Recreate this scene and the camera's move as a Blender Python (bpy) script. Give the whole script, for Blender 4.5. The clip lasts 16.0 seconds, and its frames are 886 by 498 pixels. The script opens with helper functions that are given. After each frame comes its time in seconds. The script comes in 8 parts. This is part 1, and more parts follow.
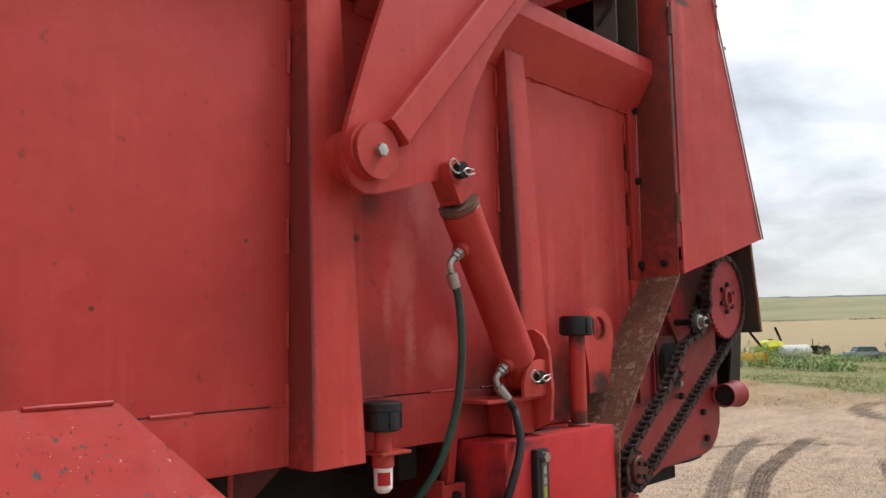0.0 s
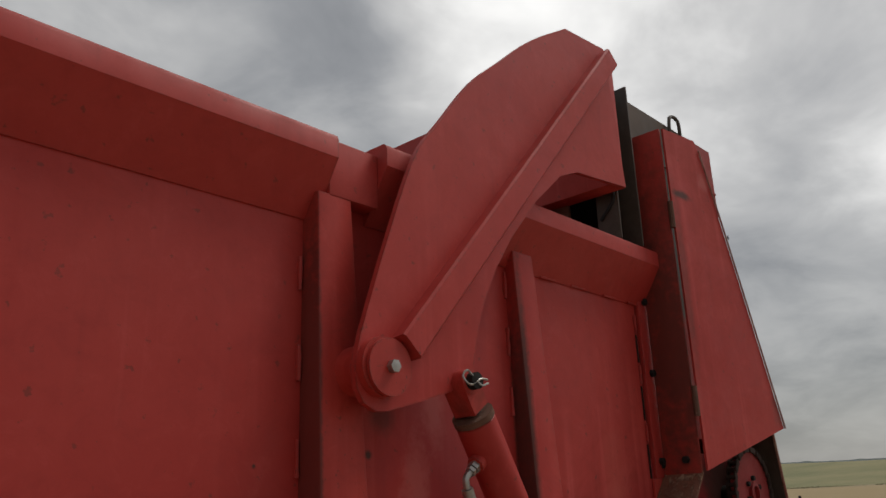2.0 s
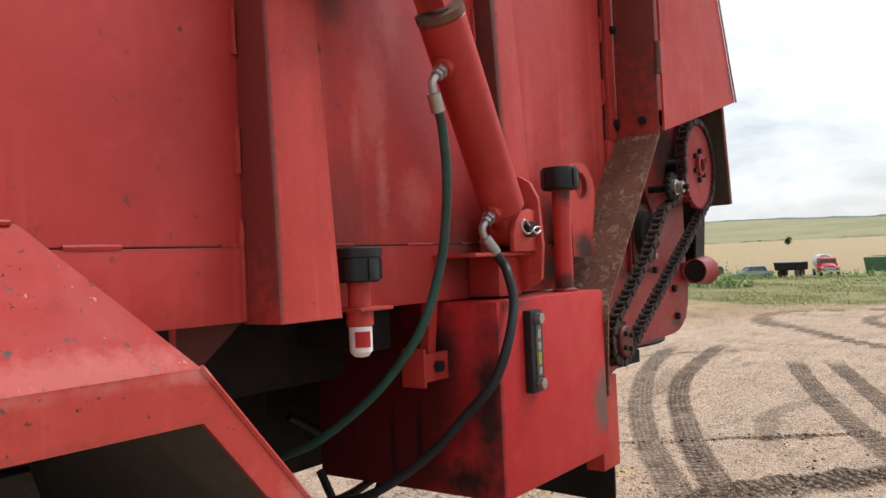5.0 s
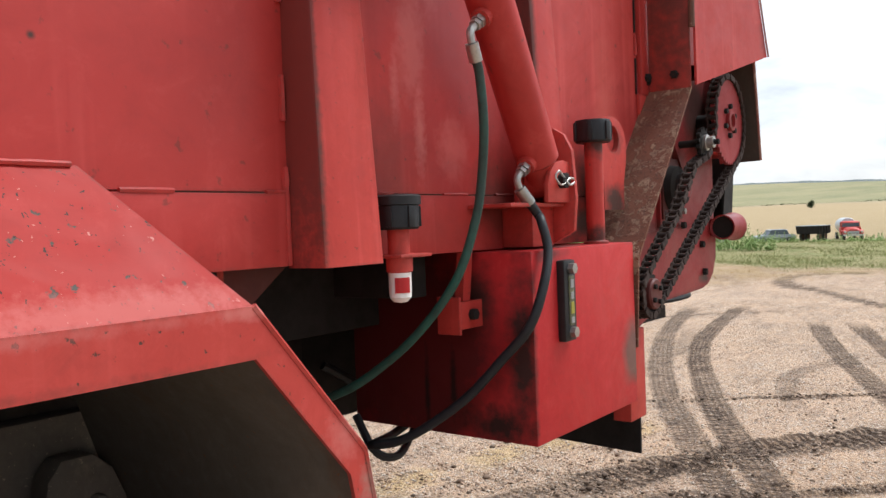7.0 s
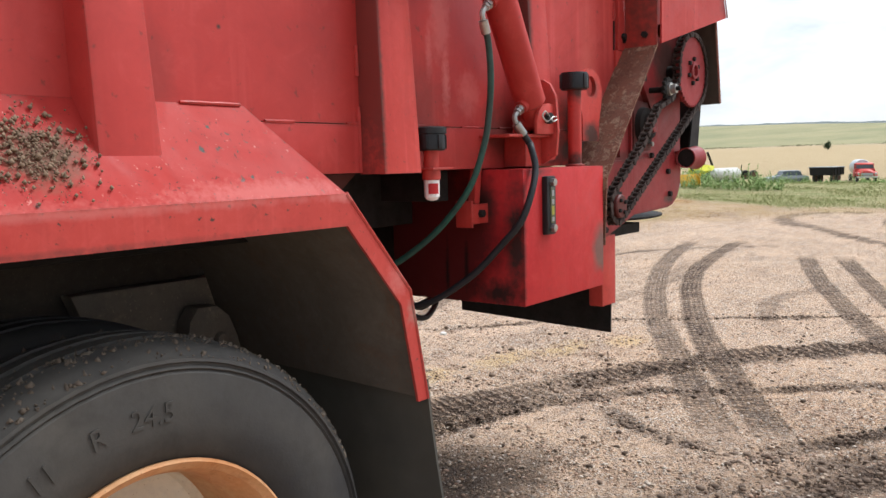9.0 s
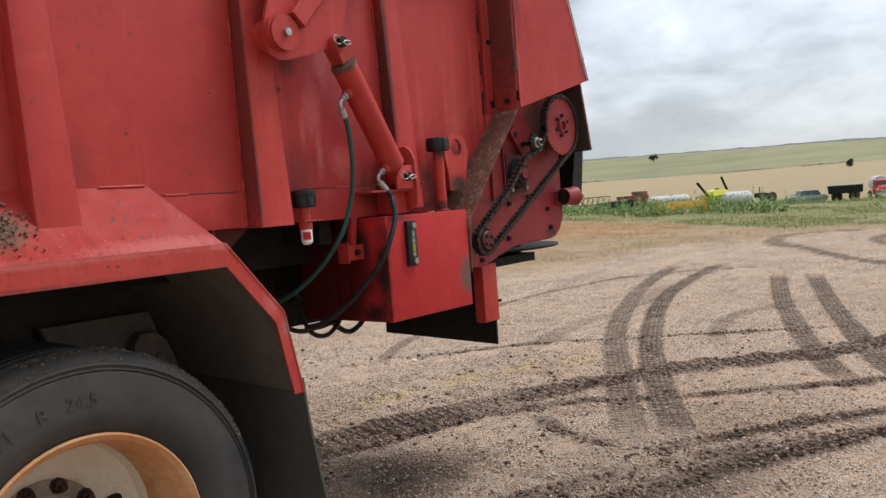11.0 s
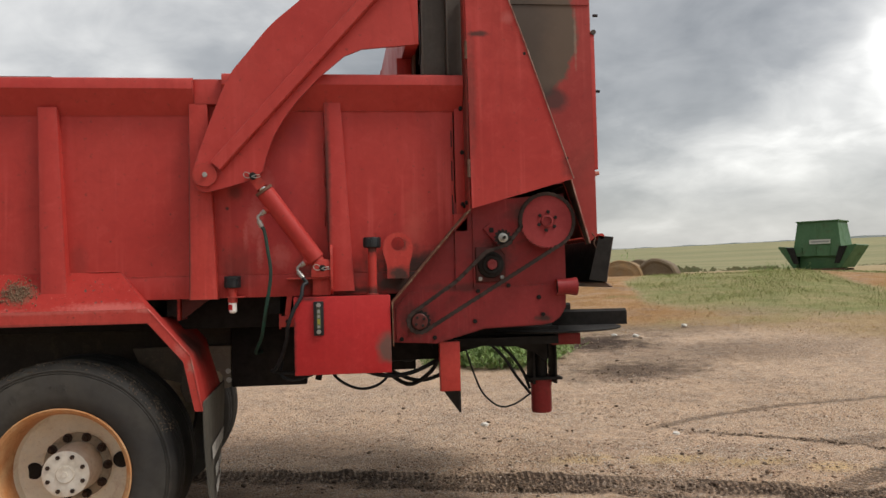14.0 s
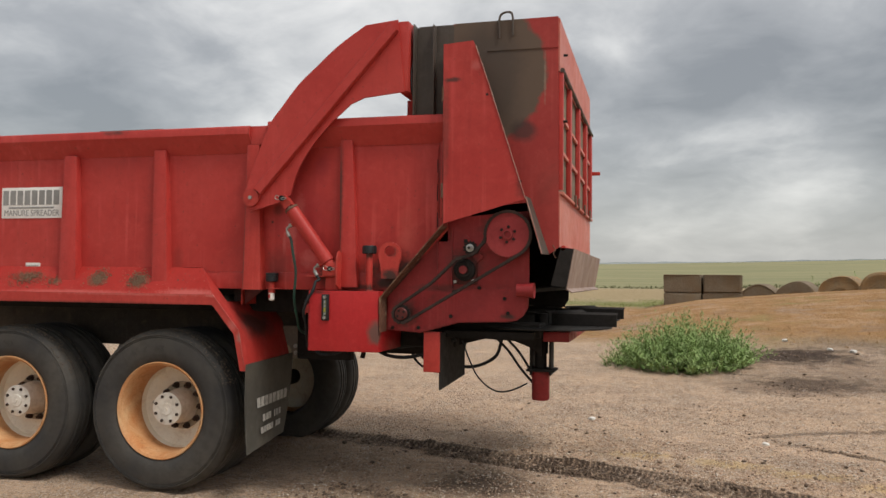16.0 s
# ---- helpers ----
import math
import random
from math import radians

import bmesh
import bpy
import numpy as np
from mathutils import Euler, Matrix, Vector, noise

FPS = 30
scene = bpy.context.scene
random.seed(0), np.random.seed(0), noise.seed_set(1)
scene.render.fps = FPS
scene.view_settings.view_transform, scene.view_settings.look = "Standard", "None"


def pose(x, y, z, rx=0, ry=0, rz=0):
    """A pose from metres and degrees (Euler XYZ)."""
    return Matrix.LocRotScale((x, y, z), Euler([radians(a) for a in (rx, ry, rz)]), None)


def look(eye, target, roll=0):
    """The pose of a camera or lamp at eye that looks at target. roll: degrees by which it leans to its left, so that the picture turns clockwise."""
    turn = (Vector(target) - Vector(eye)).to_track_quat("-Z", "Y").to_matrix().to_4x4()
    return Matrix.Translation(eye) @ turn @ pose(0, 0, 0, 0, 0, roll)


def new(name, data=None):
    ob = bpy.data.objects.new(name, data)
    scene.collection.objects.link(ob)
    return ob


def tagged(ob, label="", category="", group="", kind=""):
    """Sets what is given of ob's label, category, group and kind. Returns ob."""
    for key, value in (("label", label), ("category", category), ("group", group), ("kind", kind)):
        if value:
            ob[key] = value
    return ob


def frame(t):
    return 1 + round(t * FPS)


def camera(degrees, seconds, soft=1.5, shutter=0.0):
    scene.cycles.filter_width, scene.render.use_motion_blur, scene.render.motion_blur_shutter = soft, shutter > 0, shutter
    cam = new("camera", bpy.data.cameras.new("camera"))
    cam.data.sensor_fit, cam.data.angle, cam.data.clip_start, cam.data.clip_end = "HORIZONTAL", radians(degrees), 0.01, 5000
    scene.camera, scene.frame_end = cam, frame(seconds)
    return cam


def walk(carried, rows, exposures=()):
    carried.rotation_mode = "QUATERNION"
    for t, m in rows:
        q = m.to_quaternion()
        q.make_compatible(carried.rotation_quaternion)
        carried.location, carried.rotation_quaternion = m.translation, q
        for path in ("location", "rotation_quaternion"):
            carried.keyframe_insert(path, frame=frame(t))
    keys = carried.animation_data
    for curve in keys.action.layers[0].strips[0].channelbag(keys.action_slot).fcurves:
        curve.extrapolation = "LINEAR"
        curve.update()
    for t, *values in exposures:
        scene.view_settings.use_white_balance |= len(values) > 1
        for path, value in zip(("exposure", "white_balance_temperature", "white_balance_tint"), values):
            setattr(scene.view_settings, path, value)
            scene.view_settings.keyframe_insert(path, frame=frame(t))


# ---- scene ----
# camera and walk
cam = camera(56.8, 16.0)
PATH = [
    (0, (0.109, -1.254, 1.641), (1.587, 0.078, 1.848), -0.9),
    (0.5, (0.066, -1.242, 1.701), (1.525, 0.054, 2.139), -2.7),
    (1, (0.07, -1.252, 1.742), (1.496, 0.026, 2.317), -3.6),
    (1.5, (0.094, -1.243, 1.74), (1.51, 0.029, 2.354), -2.7),
    (2, (0.106, -1.24, 1.733), (1.52, 0.037, 2.34), -2.2),
    (2.5, (0.119, -1.235, 1.71), (1.547, 0.061, 2.241), -1.8),
    (3, (0.184, -1.2, 1.628), (1.669, 0.101, 1.947), -1.7),
    (3.5, (0.212, -1.119, 1.531), (1.743, 0.159, 1.682), -2.3),
    (4, (0.211, -1.012, 1.52), (1.807, 0.189, 1.629), -3.5),
    (4.5, (0.229, -0.938, 1.494), (1.863, 0.213, 1.562), -3.1),
    (5, (0.26, -0.932, 1.472), (1.885, 0.234, 1.508), -2.5),
    (7.5, (0.181, -0.918, 1.433), (1.759, 0.304, 1.307), -1.6),
    (8, (0.057, -1.066, 1.407), (1.599, 0.191, 1.192), 0.1),
    (10.5, (-0.663, -1.78, 1.426), (0.949, -0.607, 1.265), -4.8),
    (11, (-0.537, -2.117, 1.429), (1.0, -0.843, 1.316), -4.4),
    (11.5, (-0.162, -2.39, 1.46), (1.192, -0.917, 1.458), -3.3),
    (12, (0.143, -2.779, 1.459), (1.312, -1.157, 1.504), -1.5),
    (12.5, (0.497, -3.141, 1.444), (1.53, -1.428, 1.461), -0.3),
    (13, (0.87, -3.545, 1.449), (1.7, -1.727, 1.515), -0.9),
    (13.5, (1.307, -3.883, 1.476), (1.849, -1.96, 1.559), -1.4),
    (14, (1.804, -4.165, 1.475), (2.06, -2.182, 1.544), -1.4),
    (14.5, (2.28, -4.47, 1.494), (2.297, -2.471, 1.552), -1.4),
    (15, (2.777, -4.591, 1.478), (2.631, -2.597, 1.537), -0.5),
    (15.5, (3.268, -4.82, 1.463), (2.952, -2.847, 1.541), 0.1),
    (16, (3.746, -4.968, 1.472), (3.241, -3.035, 1.547), 0.6),
]
EXPOSURES = [(0, -0.05, 6250, 10), (0.5, -0.65, 6400, 10), (1.0, -1.05, 6700, 10), (1.5, -1.3, 6675, 10), (2.0, -1.25, 6650, 10), (2.5, -0.9, 6700, 10), (3.0, -0.25, 6750, 10), (3.5, 0.12, 6400, 10), (5.0, 0.1, 6200, 10), (7.5, 0.33, 6043, 10), (8.2, 0.36, 6000, 10), (10.5, 0.05, 6041, 10), (11.0, -0.16, 6050, 10), (11.5, -0.17, 6275, 10), (12.0, -0.33, 6500, 10), (12.5, -0.33, 6550, 10), (13.0, -0.33, 6600, 10), (13.5, -0.5, 6650, 10), (14.0, -0.38, 6700, 10), (14.5, -0.25, 6700, 10), (15.0, -0.18, 6700, 10), (15.5, -0.33, 6700, 10), (16.0, -0.38, 6700, 10)]
walk(cam, [(t, look(eye, target, roll)) for t, eye, target, roll in PATH], EXPOSURES)

# world, sun
world = bpy.data.worlds.new("overcast_sky")
scene.world = world
world.use_nodes = True
wn, wl = world.node_tree.nodes, world.node_tree.links
wn.clear()


def wnode(kind, **kw):
    n = wn.new(kind)
    for k, v in kw.items():
        n.inputs[k].default_value = v
    return n


sky = wn.new("ShaderNodeTexSky")
sky.sky_type, sky.sun_disc = "NISHITA", False
SUN_AZ, SUN_EL = radians(118), radians(55)
sky.sun_elevation, sky.sun_rotation = SUN_EL, SUN_AZ
sky.dust_density = 3.0
co = wn.new("ShaderNodeTexCoord")
sep = wn.new("ShaderNodeSeparateXYZ")
wl.new(co.outputs["Generated"], sep.inputs[0])
# clouds on a flat layer overhead: direction divided by its height
dz = wnode("ShaderNodeMath"); dz.operation = "ADD"; dz.inputs[1].default_value = 0.34
wl.new(sep.outputs[2], dz.inputs[0])
dm = wnode("ShaderNodeMath"); dm.operation = "MAXIMUM"; dm.inputs[1].default_value = 0.05
wl.new(dz.outputs[0], dm.inputs[0])
vd = wn.new("ShaderNodeVectorMath"); vd.operation = "DIVIDE"
cmb = wn.new("ShaderNodeCombineXYZ")
for i in range(3):
    wl.new(dm.outputs[0], cmb.inputs[i])
wl.new(co.outputs["Generated"], vd.inputs[0]); wl.new(cmb.outputs[0], vd.inputs[1])
n1 = wnode("ShaderNodeTexNoise", Scale=1.25, Detail=4.0, Roughness=0.48, Distortion=0.25)
n2 = wnode("ShaderNodeTexNoise", Scale=4.6, Detail=5.0, Roughness=0.55, Distortion=0.3)
wl.new(vd.outputs[0], n1.inputs["Vector"]); wl.new(vd.outputs[0], n2.inputs["Vector"])
mx = wn.new("ShaderNodeMix"); mx.data_type = "FLOAT"; mx.inputs[0].default_value = 0.40
wl.new(n1.outputs[0], mx.inputs[2]); wl.new(n2.outputs[0], mx.inputs[3])
ramp = wn.new("ShaderNodeValToRGB")
el = ramp.color_ramp.elements
el[0].position, el[0].color = 0.37, (0.34, 0.35, 0.355, 1)
el[1].position, el[1].color = 0.68, (1.05, 1.05, 1.03, 1)
e = ramp.color_ramp.elements.new(0.50); e.color = (0.54, 0.55, 0.555, 1)
e = ramp.color_ramp.elements.new(0.95); e.color = (2.3, 2.3, 2.25, 1)
# thin bright gaps and heavier grey banks in the cloud: azimuth, elevation, radius, change
CLOUDS = [(40.5, 14, 6, 0.17), (46, 11.8, 5, 0.14), (41, 8.5, 6.5, 0.19), (45, 8.5, 5.5, 0.08), (42.3, 11.6, 2.2, -0.10), (55.5, 6.6, 8, 0.20), (34, 9.5, 9, 0.15), (52.5, 15, 13, -0.13), (29.7, 17, 8, -0.10), (-23, 16, 18, 0.10), (76, 14, 20, 0.11), (18.7, 13, 9, -0.09), (23.6, 4.5, 9, 0.08), (5, 6.4, 9, 0.08), (5, 13, 8, -0.05), (-36, 13, 10, -0.07), (60, 33, 18, 0.33), (72, 22, 9, -0.05), (84, 26, 12, 0.16)]
total_ = mx.outputs[0]
# torn edges: the direction is pushed about by a noise
n3 = wnode("ShaderNodeTexNoise", Scale=4.5, Detail=4.0, Roughness=0.55)
wl.new(co.outputs["Generated"], n3.inputs["Vector"])
n3s = wn.new("ShaderNodeVectorMath"); n3s.operation = "SUBTRACT"; n3s.inputs[1].default_value = (0.5, 0.5, 0.5)
wl.new(n3.outputs["Color"], n3s.inputs[0])
torn = wn.new("ShaderNodeVectorMath"); torn.operation = "MULTIPLY_ADD"; torn.inputs[1].default_value = (0.20, 0.20, 0.12)
wl.new(n3s.outputs[0], torn.inputs[0]); wl.new(co.outputs["Generated"], torn.inputs[2])
for az_deg, el_deg, rad_deg, gain in CLOUDS:
    a_, e_ = radians(az_deg), radians(el_deg)
    dp = wn.new("ShaderNodeVectorMath"); dp.operation = "DOT_PRODUCT"
    nm = wn.new("ShaderNodeVectorMath"); nm.operation = "NORMALIZE"
    wl.new(torn.outputs[0], nm.inputs[0]); wl.new(nm.outputs[0], dp.inputs[0])
    dp.inputs[1].default_value = (math.sin(a_) * math.cos(e_), math.cos(a_) * math.cos(e_), math.sin(e_))
    mr = wn.new("ShaderNodeMapRange"); mr.interpolation_type = "SMOOTHSTEP"
    mr.inputs[1].default_value, mr.inputs[2].default_value = math.cos(radians(rad_deg)), 1.0
    mr.inputs[3].default_value, mr.inputs[4].default_value = 0.0, gain
    wl.new(dp.outputs["Value"], mr.inputs[0])
    ad = wnode("ShaderNodeMath"); ad.operation = "ADD"
    wl.new(total_, ad.inputs[0]); wl.new(mr.outputs[0], ad.inputs[1])
    total_ = ad.outputs[0]
wl.new(total_, ramp.inputs[0])
# haze near the horizon
hz = wn.new("ShaderNodeMapRange")
hz.inputs[1].default_value, hz.inputs[2].default_value = 0.015, 0.15
hz.inputs[3].default_value, hz.inputs[4].default_value = 1.0, 0.0
wl.new(sep.outputs[2], hz.inputs[0])
hm = wn.new("ShaderNodeMix"); hm.data_type = "RGBA"
hm.inputs[7].default_value = (0.72, 0.735, 0.73, 1)
hf = wnode("ShaderNodeMath"); hf.operation = "MULTIPLY"; hf.inputs[1].default_value = 0.70
wl.new(hz.outputs[0], hf.inputs[0]); wl.new(hf.outputs[0], hm.inputs[0])
wl.new(ramp.outputs[0], hm.inputs[6])
# an overcast sky is about three times as bright overhead as at the horizon
cie = wn.new("ShaderNodeMapRange")
cie.inputs[1].default_value, cie.inputs[2].default_value = 0.25, 1.0
cie.inputs[3].default_value, cie.inputs[4].default_value = 0.88, 1.75
wl.new(sep.outputs[2], cie.inputs[0])
bg1 = wnode("ShaderNodeBackground", Strength=0.04)
bg2 = wnode("ShaderNodeBackground", Strength=0.95)
wl.new(cie.outputs[0], bg2.inputs[1])
wl.new(sky.outputs[0], bg1.inputs[0]); wl.new(hm.outputs[2], bg2.inputs[0])
add = wn.new("ShaderNodeAddShader")
wl.new(bg1.outputs[0], add.inputs[0]); wl.new(bg2.outputs[0], add.inputs[1])
wo = wn.new("ShaderNodeOutputWorld")
wl.new(add.outputs[0], wo.inputs[0])

sun_data = bpy.data.lights.new("sun", "SUN")
sun_data.energy, sun_data.angle, sun_data.color = 2.7, radians(17), (1.0, 0.97, 0.92)
sun = new("sun", sun_data)
sun.matrix_world = look((40 * math.sin(SUN_AZ), 40 * math.cos(SUN_AZ), 57), (0, 0, 0))


# materials
def material(name, rough=0.5, metal=0.0):
    m = bpy.data.materials.new(name)
    m.use_nodes = True
    b = m.node_tree.nodes["Principled BSDF"]
    b.inputs["Roughness"].default_value, b.inputs["Metallic"].default_value = rough, metal
    b.inputs["Specular IOR Level"].default_value = 0.32
    return m, m.node_tree.nodes, m.node_tree.links, b


def noise_node(N, L, vec, scale, detail=4.0, rough=0.55, stretch=None, dist=0.0):
    n = N.new("ShaderNodeTexNoise")
    n.inputs["Scale"].default_value, n.inputs["Detail"].default_value = scale, detail
    n.inputs["Roughness"].default_value, n.inputs["Distortion"].default_value = rough, dist
    if stretch:
        mp = N.new("ShaderNodeMapping")
        mp.inputs["Scale"].default_value = stretch
        L.new(vec, mp.inputs[0])
        L.new(mp.outputs[0], n.inputs["Vector"])
    else:
        L.new(vec, n.inputs["Vector"])
    return n.outputs[0]


def steps(N, L, fac, lo, hi, a=0.0, b=1.0):
    r = N.new("ShaderNodeMapRange")
    r.inputs[1].default_value, r.inputs[2].default_value = lo, hi
    r.inputs[3].default_value, r.inputs[4].default_value = a, b
    L.new(fac, r.inputs[0])
    return r.outputs[0]


def blend(N, L, fac, a, b):
    m = N.new("ShaderNodeMix")
    m.data_type = "RGBA"
    for sock, v in ((m.inputs[6], a), (m.inputs[7], b)):
        if isinstance(v, tuple):
            sock.default_value = (*v, 1)
        else:
            L.new(v, sock)
    if isinstance(fac, float):
        m.inputs[0].default_value = fac
    else:
        L.new(fac, m.inputs[0])
    return m.outputs[2]


def times(N, L, a, b, op="MULTIPLY"):
    m = N.new("ShaderNodeMath")
    m.operation = op
    for sock, v in ((m.inputs[0], a), (m.inputs[1], b)):
        if isinstance(v, (int, float)):
            sock.default_value = v
        else:
            L.new(v, sock)
    return m.outputs[0]


def bump(N, L, b, height, strength, dist):
    n = N.new("ShaderNodeBump")
    n.inputs["Strength"].default_value, n.inputs["Distance"].default_value = strength, dist
    L.new(height, n.inputs["Height"])
    L.new(n.outputs[0], b.inputs["Normal"])


def weathered(name, base, second, dirt=(0.05, 0.035, 0.025), amount=0.35, rough=0.50, scale=1.0, speck=0.5, streak=0.5, edge=0.6, chips=0.0, chip_tones=((0.055, 0.035, 0.028), (0.60, 0.24, 0.20))):
    """Paint on steel: two tones of fading, vertical dirt streaks, rust specks, worn edges."""
    m, N, L, b = material(name, rough)
    g = N.new("ShaderNodeNewGeometry")
    pos = g.outputs["Position"]
    big = noise_node(N, L, pos, 1.3 * scale, 5, 0.6, dist=0.4)
    col = blend(N, L, steps(N, L, big, 0.35, 0.68), base, second)
    st = noise_node(N, L, pos, 9.0 * scale, 4, 0.6, (1, 1, 0.07))
    light = tuple(min(1, c * 1.3 + 0.035) for c in second)
    col = blend(N, L, times(N, L, steps(N, L, st, 0.55, 0.75), 0.45 * streak), col, light)
    st3 = noise_node(N, L, pos, 30.0 * scale, 3, 0.55, (1, 1, 0.025))
    sg = noise_node(N, L, pos, 1.9, 3, 0.5)
    col = blend(N, L, times(N, L, times(N, L, steps(N, L, st3, 0.56, 0.70), steps(N, L, sg, 0.45, 0.6)), 0.7 * streak), col, light)
    st2 = noise_node(N, L, pos, 14.0 * scale, 4, 0.65, (1, 1, 0.10))
    col = blend(N, L, times(N, L, steps(N, L, st2, 0.58, 0.8), streak * 0.5), col, tuple(c * 0.45 for c in base))
    gr = noise_node(N, L, pos, 2.6 * scale, 6, 0.7, dist=0.8)
    dm_ = times(N, L, steps(N, L, gr, 0.55, 0.75), amount)
    col = blend(N, L, dm_, col, dirt)
    mott = noise_node(N, L, pos, 17.0 * scale, 6, 0.72, dist=0.5)
    col = blend(N, L, times(N, L, steps(N, L, mott, 0.50, 0.72), 0.30), col, tuple(c * 0.62 for c in base))
    col = blend(N, L, times(N, L, steps(N, L, mott, 0.46, 0.30), 0.22), col, light)
    sp = noise_node(N, L, pos, 48.0 * scale, 3, 0.6)
    spm = times(N, L, steps(N, L, sp, 0.66, 0.71), speck)
    col = blend(N, L, spm, col, dirt)
    if chips:
        vo = N.new("ShaderNodeTexVoronoi")
        vo.inputs["Scale"].default_value = 150
        wp = N.new("ShaderNodeVectorMath")
        wp.operation = "MULTIPLY_ADD"
        nc = N.new("ShaderNodeTexNoise")
        nc.inputs["Scale"].default_value = 90
        L.new(pos, nc.inputs["Vector"])
        L.new(nc.outputs["Color"], wp.inputs[0])
        wp.inputs[1].default_value = (0.028, 0.028, 0.028)
        L.new(pos, wp.inputs[2])
        L.new(wp.outputs[0], vo.inputs["Vector"])
        vs = N.new("ShaderNodeSeparateColor")
        L.new(vo.outputs["Color"], vs.inputs[0])
        size = steps(N, L, vs.outputs[0], 0.50, 1.0, 0.0, 0.46)
        cm = times(N, L, times(N, L, size, times(N, L, vo.outputs["Distance"], times(N, L, sp, 0.25), "ADD"), "SUBTRACT"), 30.0)
        cl = N.new("ShaderNodeClamp")
        L.new(cm, cl.inputs[0])
        chipc = blend(N, L, steps(N, L, vs.outputs[1], 0.72, 0.78), *chip_tones)
        col = blend(N, L, times(N, L, cl.outputs[0], chips), col, chipc)
    # chipped, worn edges
    if edge:
        bv = N.new("ShaderNodeBevel")
        bv.samples = 4
        bv.inputs["Radius"].default_value = 0.008
        dt = N.new("ShaderNodeVectorMath")
        dt.operation = "DOT_PRODUCT"
        L.new(bv.outputs[0], dt.inputs[0])
        L.new(g.outputs["True Normal"], dt.inputs[1])
        en = noise_node(N, L, pos, 70.0, 5, 0.75)
        wear = steps(N, L, noise_node(N, L, pos, 5.0, 4, 0.6), 0.36, 0.60, 0.25, 1.0)
        em = times(N, L, times(N, L, times(N, L, steps(N, L, dt.outputs["Value"], 0.99, 0.93), wear), steps(N, L, en, 0.42, 0.54)), edge)
        col = blend(N, L, em, col, (0.075, 0.045, 0.035))
    L.new(col, b.inputs["Base Color"])
    rr = times(N, L, steps(N, L, gr, 0.4, 0.8, rough - 0.08, rough + 0.3), 1.0)
    L.new(rr, b.inputs["Roughness"])
    wav = noise_node(N, L, pos, 3.5, 2, 0.5)
    hgt = times(N, L, times(N, L, wav, 6.0), times(N, L, times(N, L, sp, 0.15), times(N, L, spm, -0.3), "ADD"), "ADD")
    bump(N, L, b, hgt, 0.25, 0.004)
    return m


def plain(name, col, rough=0.5, metal=0.0, var=0.25, scale=30.0, bmp=0.3, second=None):
    m, N, L, b = material(name, rough, metal)
    g = N.new("ShaderNodeNewGeometry")
    pos = g.outputs["Position"]
    n = noise_node(N, L, pos, scale, 5, 0.65)
    n2 = noise_node(N, L, pos, scale * 0.12, 4, 0.6)
    c2 = second or tuple(c * (1 - var) for c in col)
    c = blend(N, L, steps(N, L, n2, 0.35, 0.65), col, c2)
    c = blend(N, L, times(N, L, steps(N, L, n, 0.45, 0.75), 0.6), c, tuple(x * (1 - var) for x in c2))
    L.new(c, b.inputs["Base Color"])
    L.new(steps(N, L, n, 0.3, 0.7, max(0.02, rough - 0.08), min(1, rough + 0.12)), b.inputs["Roughness"])
    bump(N, L, b, n, bmp, 0.002)
    return m


def blotch(N, L, pos, centre, radii, col, prev, amount, rough=14, ragged=1.1):
    """A patch of one colour with a ragged outline, about a centre."""
    mp = N.new("ShaderNodeMapping")
    mp.vector_type = "TEXTURE"
    mp.inputs["Location"].default_value, mp.inputs["Scale"].default_value = centre, radii
    L.new(pos, mp.inputs[0])
    ln = N.new("ShaderNodeVectorMath")
    ln.operation = "LENGTH"
    L.new(mp.outputs[0], ln.inputs[0])
    d = times(N, L, ln.outputs["Value"], times(N, L, noise_node(N, L, pos, rough, 5, 0.65), ragged), "ADD")
    return blend(N, L, times(N, L, steps(N, L, d, 0.88 + 0.47 * ragged, 0.955 - 0.09 * ragged), amount), prev, col)


def stain_and_shade(m, blots):
    """Adds patches of stain and of painted shade to a material: rows of centre, radii, colour, amount."""
    N, L = m.node_tree.nodes, m.node_tree.links
    b = N["Principled BSDF"]
    c = b.inputs["Base Color"].links[0].from_socket
    pos = N.new("ShaderNodeNewGeometry").outputs["Position"]
    for centre, radii, colour, amount, *more in blots:
        c = blotch(N, L, pos, centre, radii, colour, c, amount, *more)
    L.new(c, b.inputs["Base Color"])
    return m


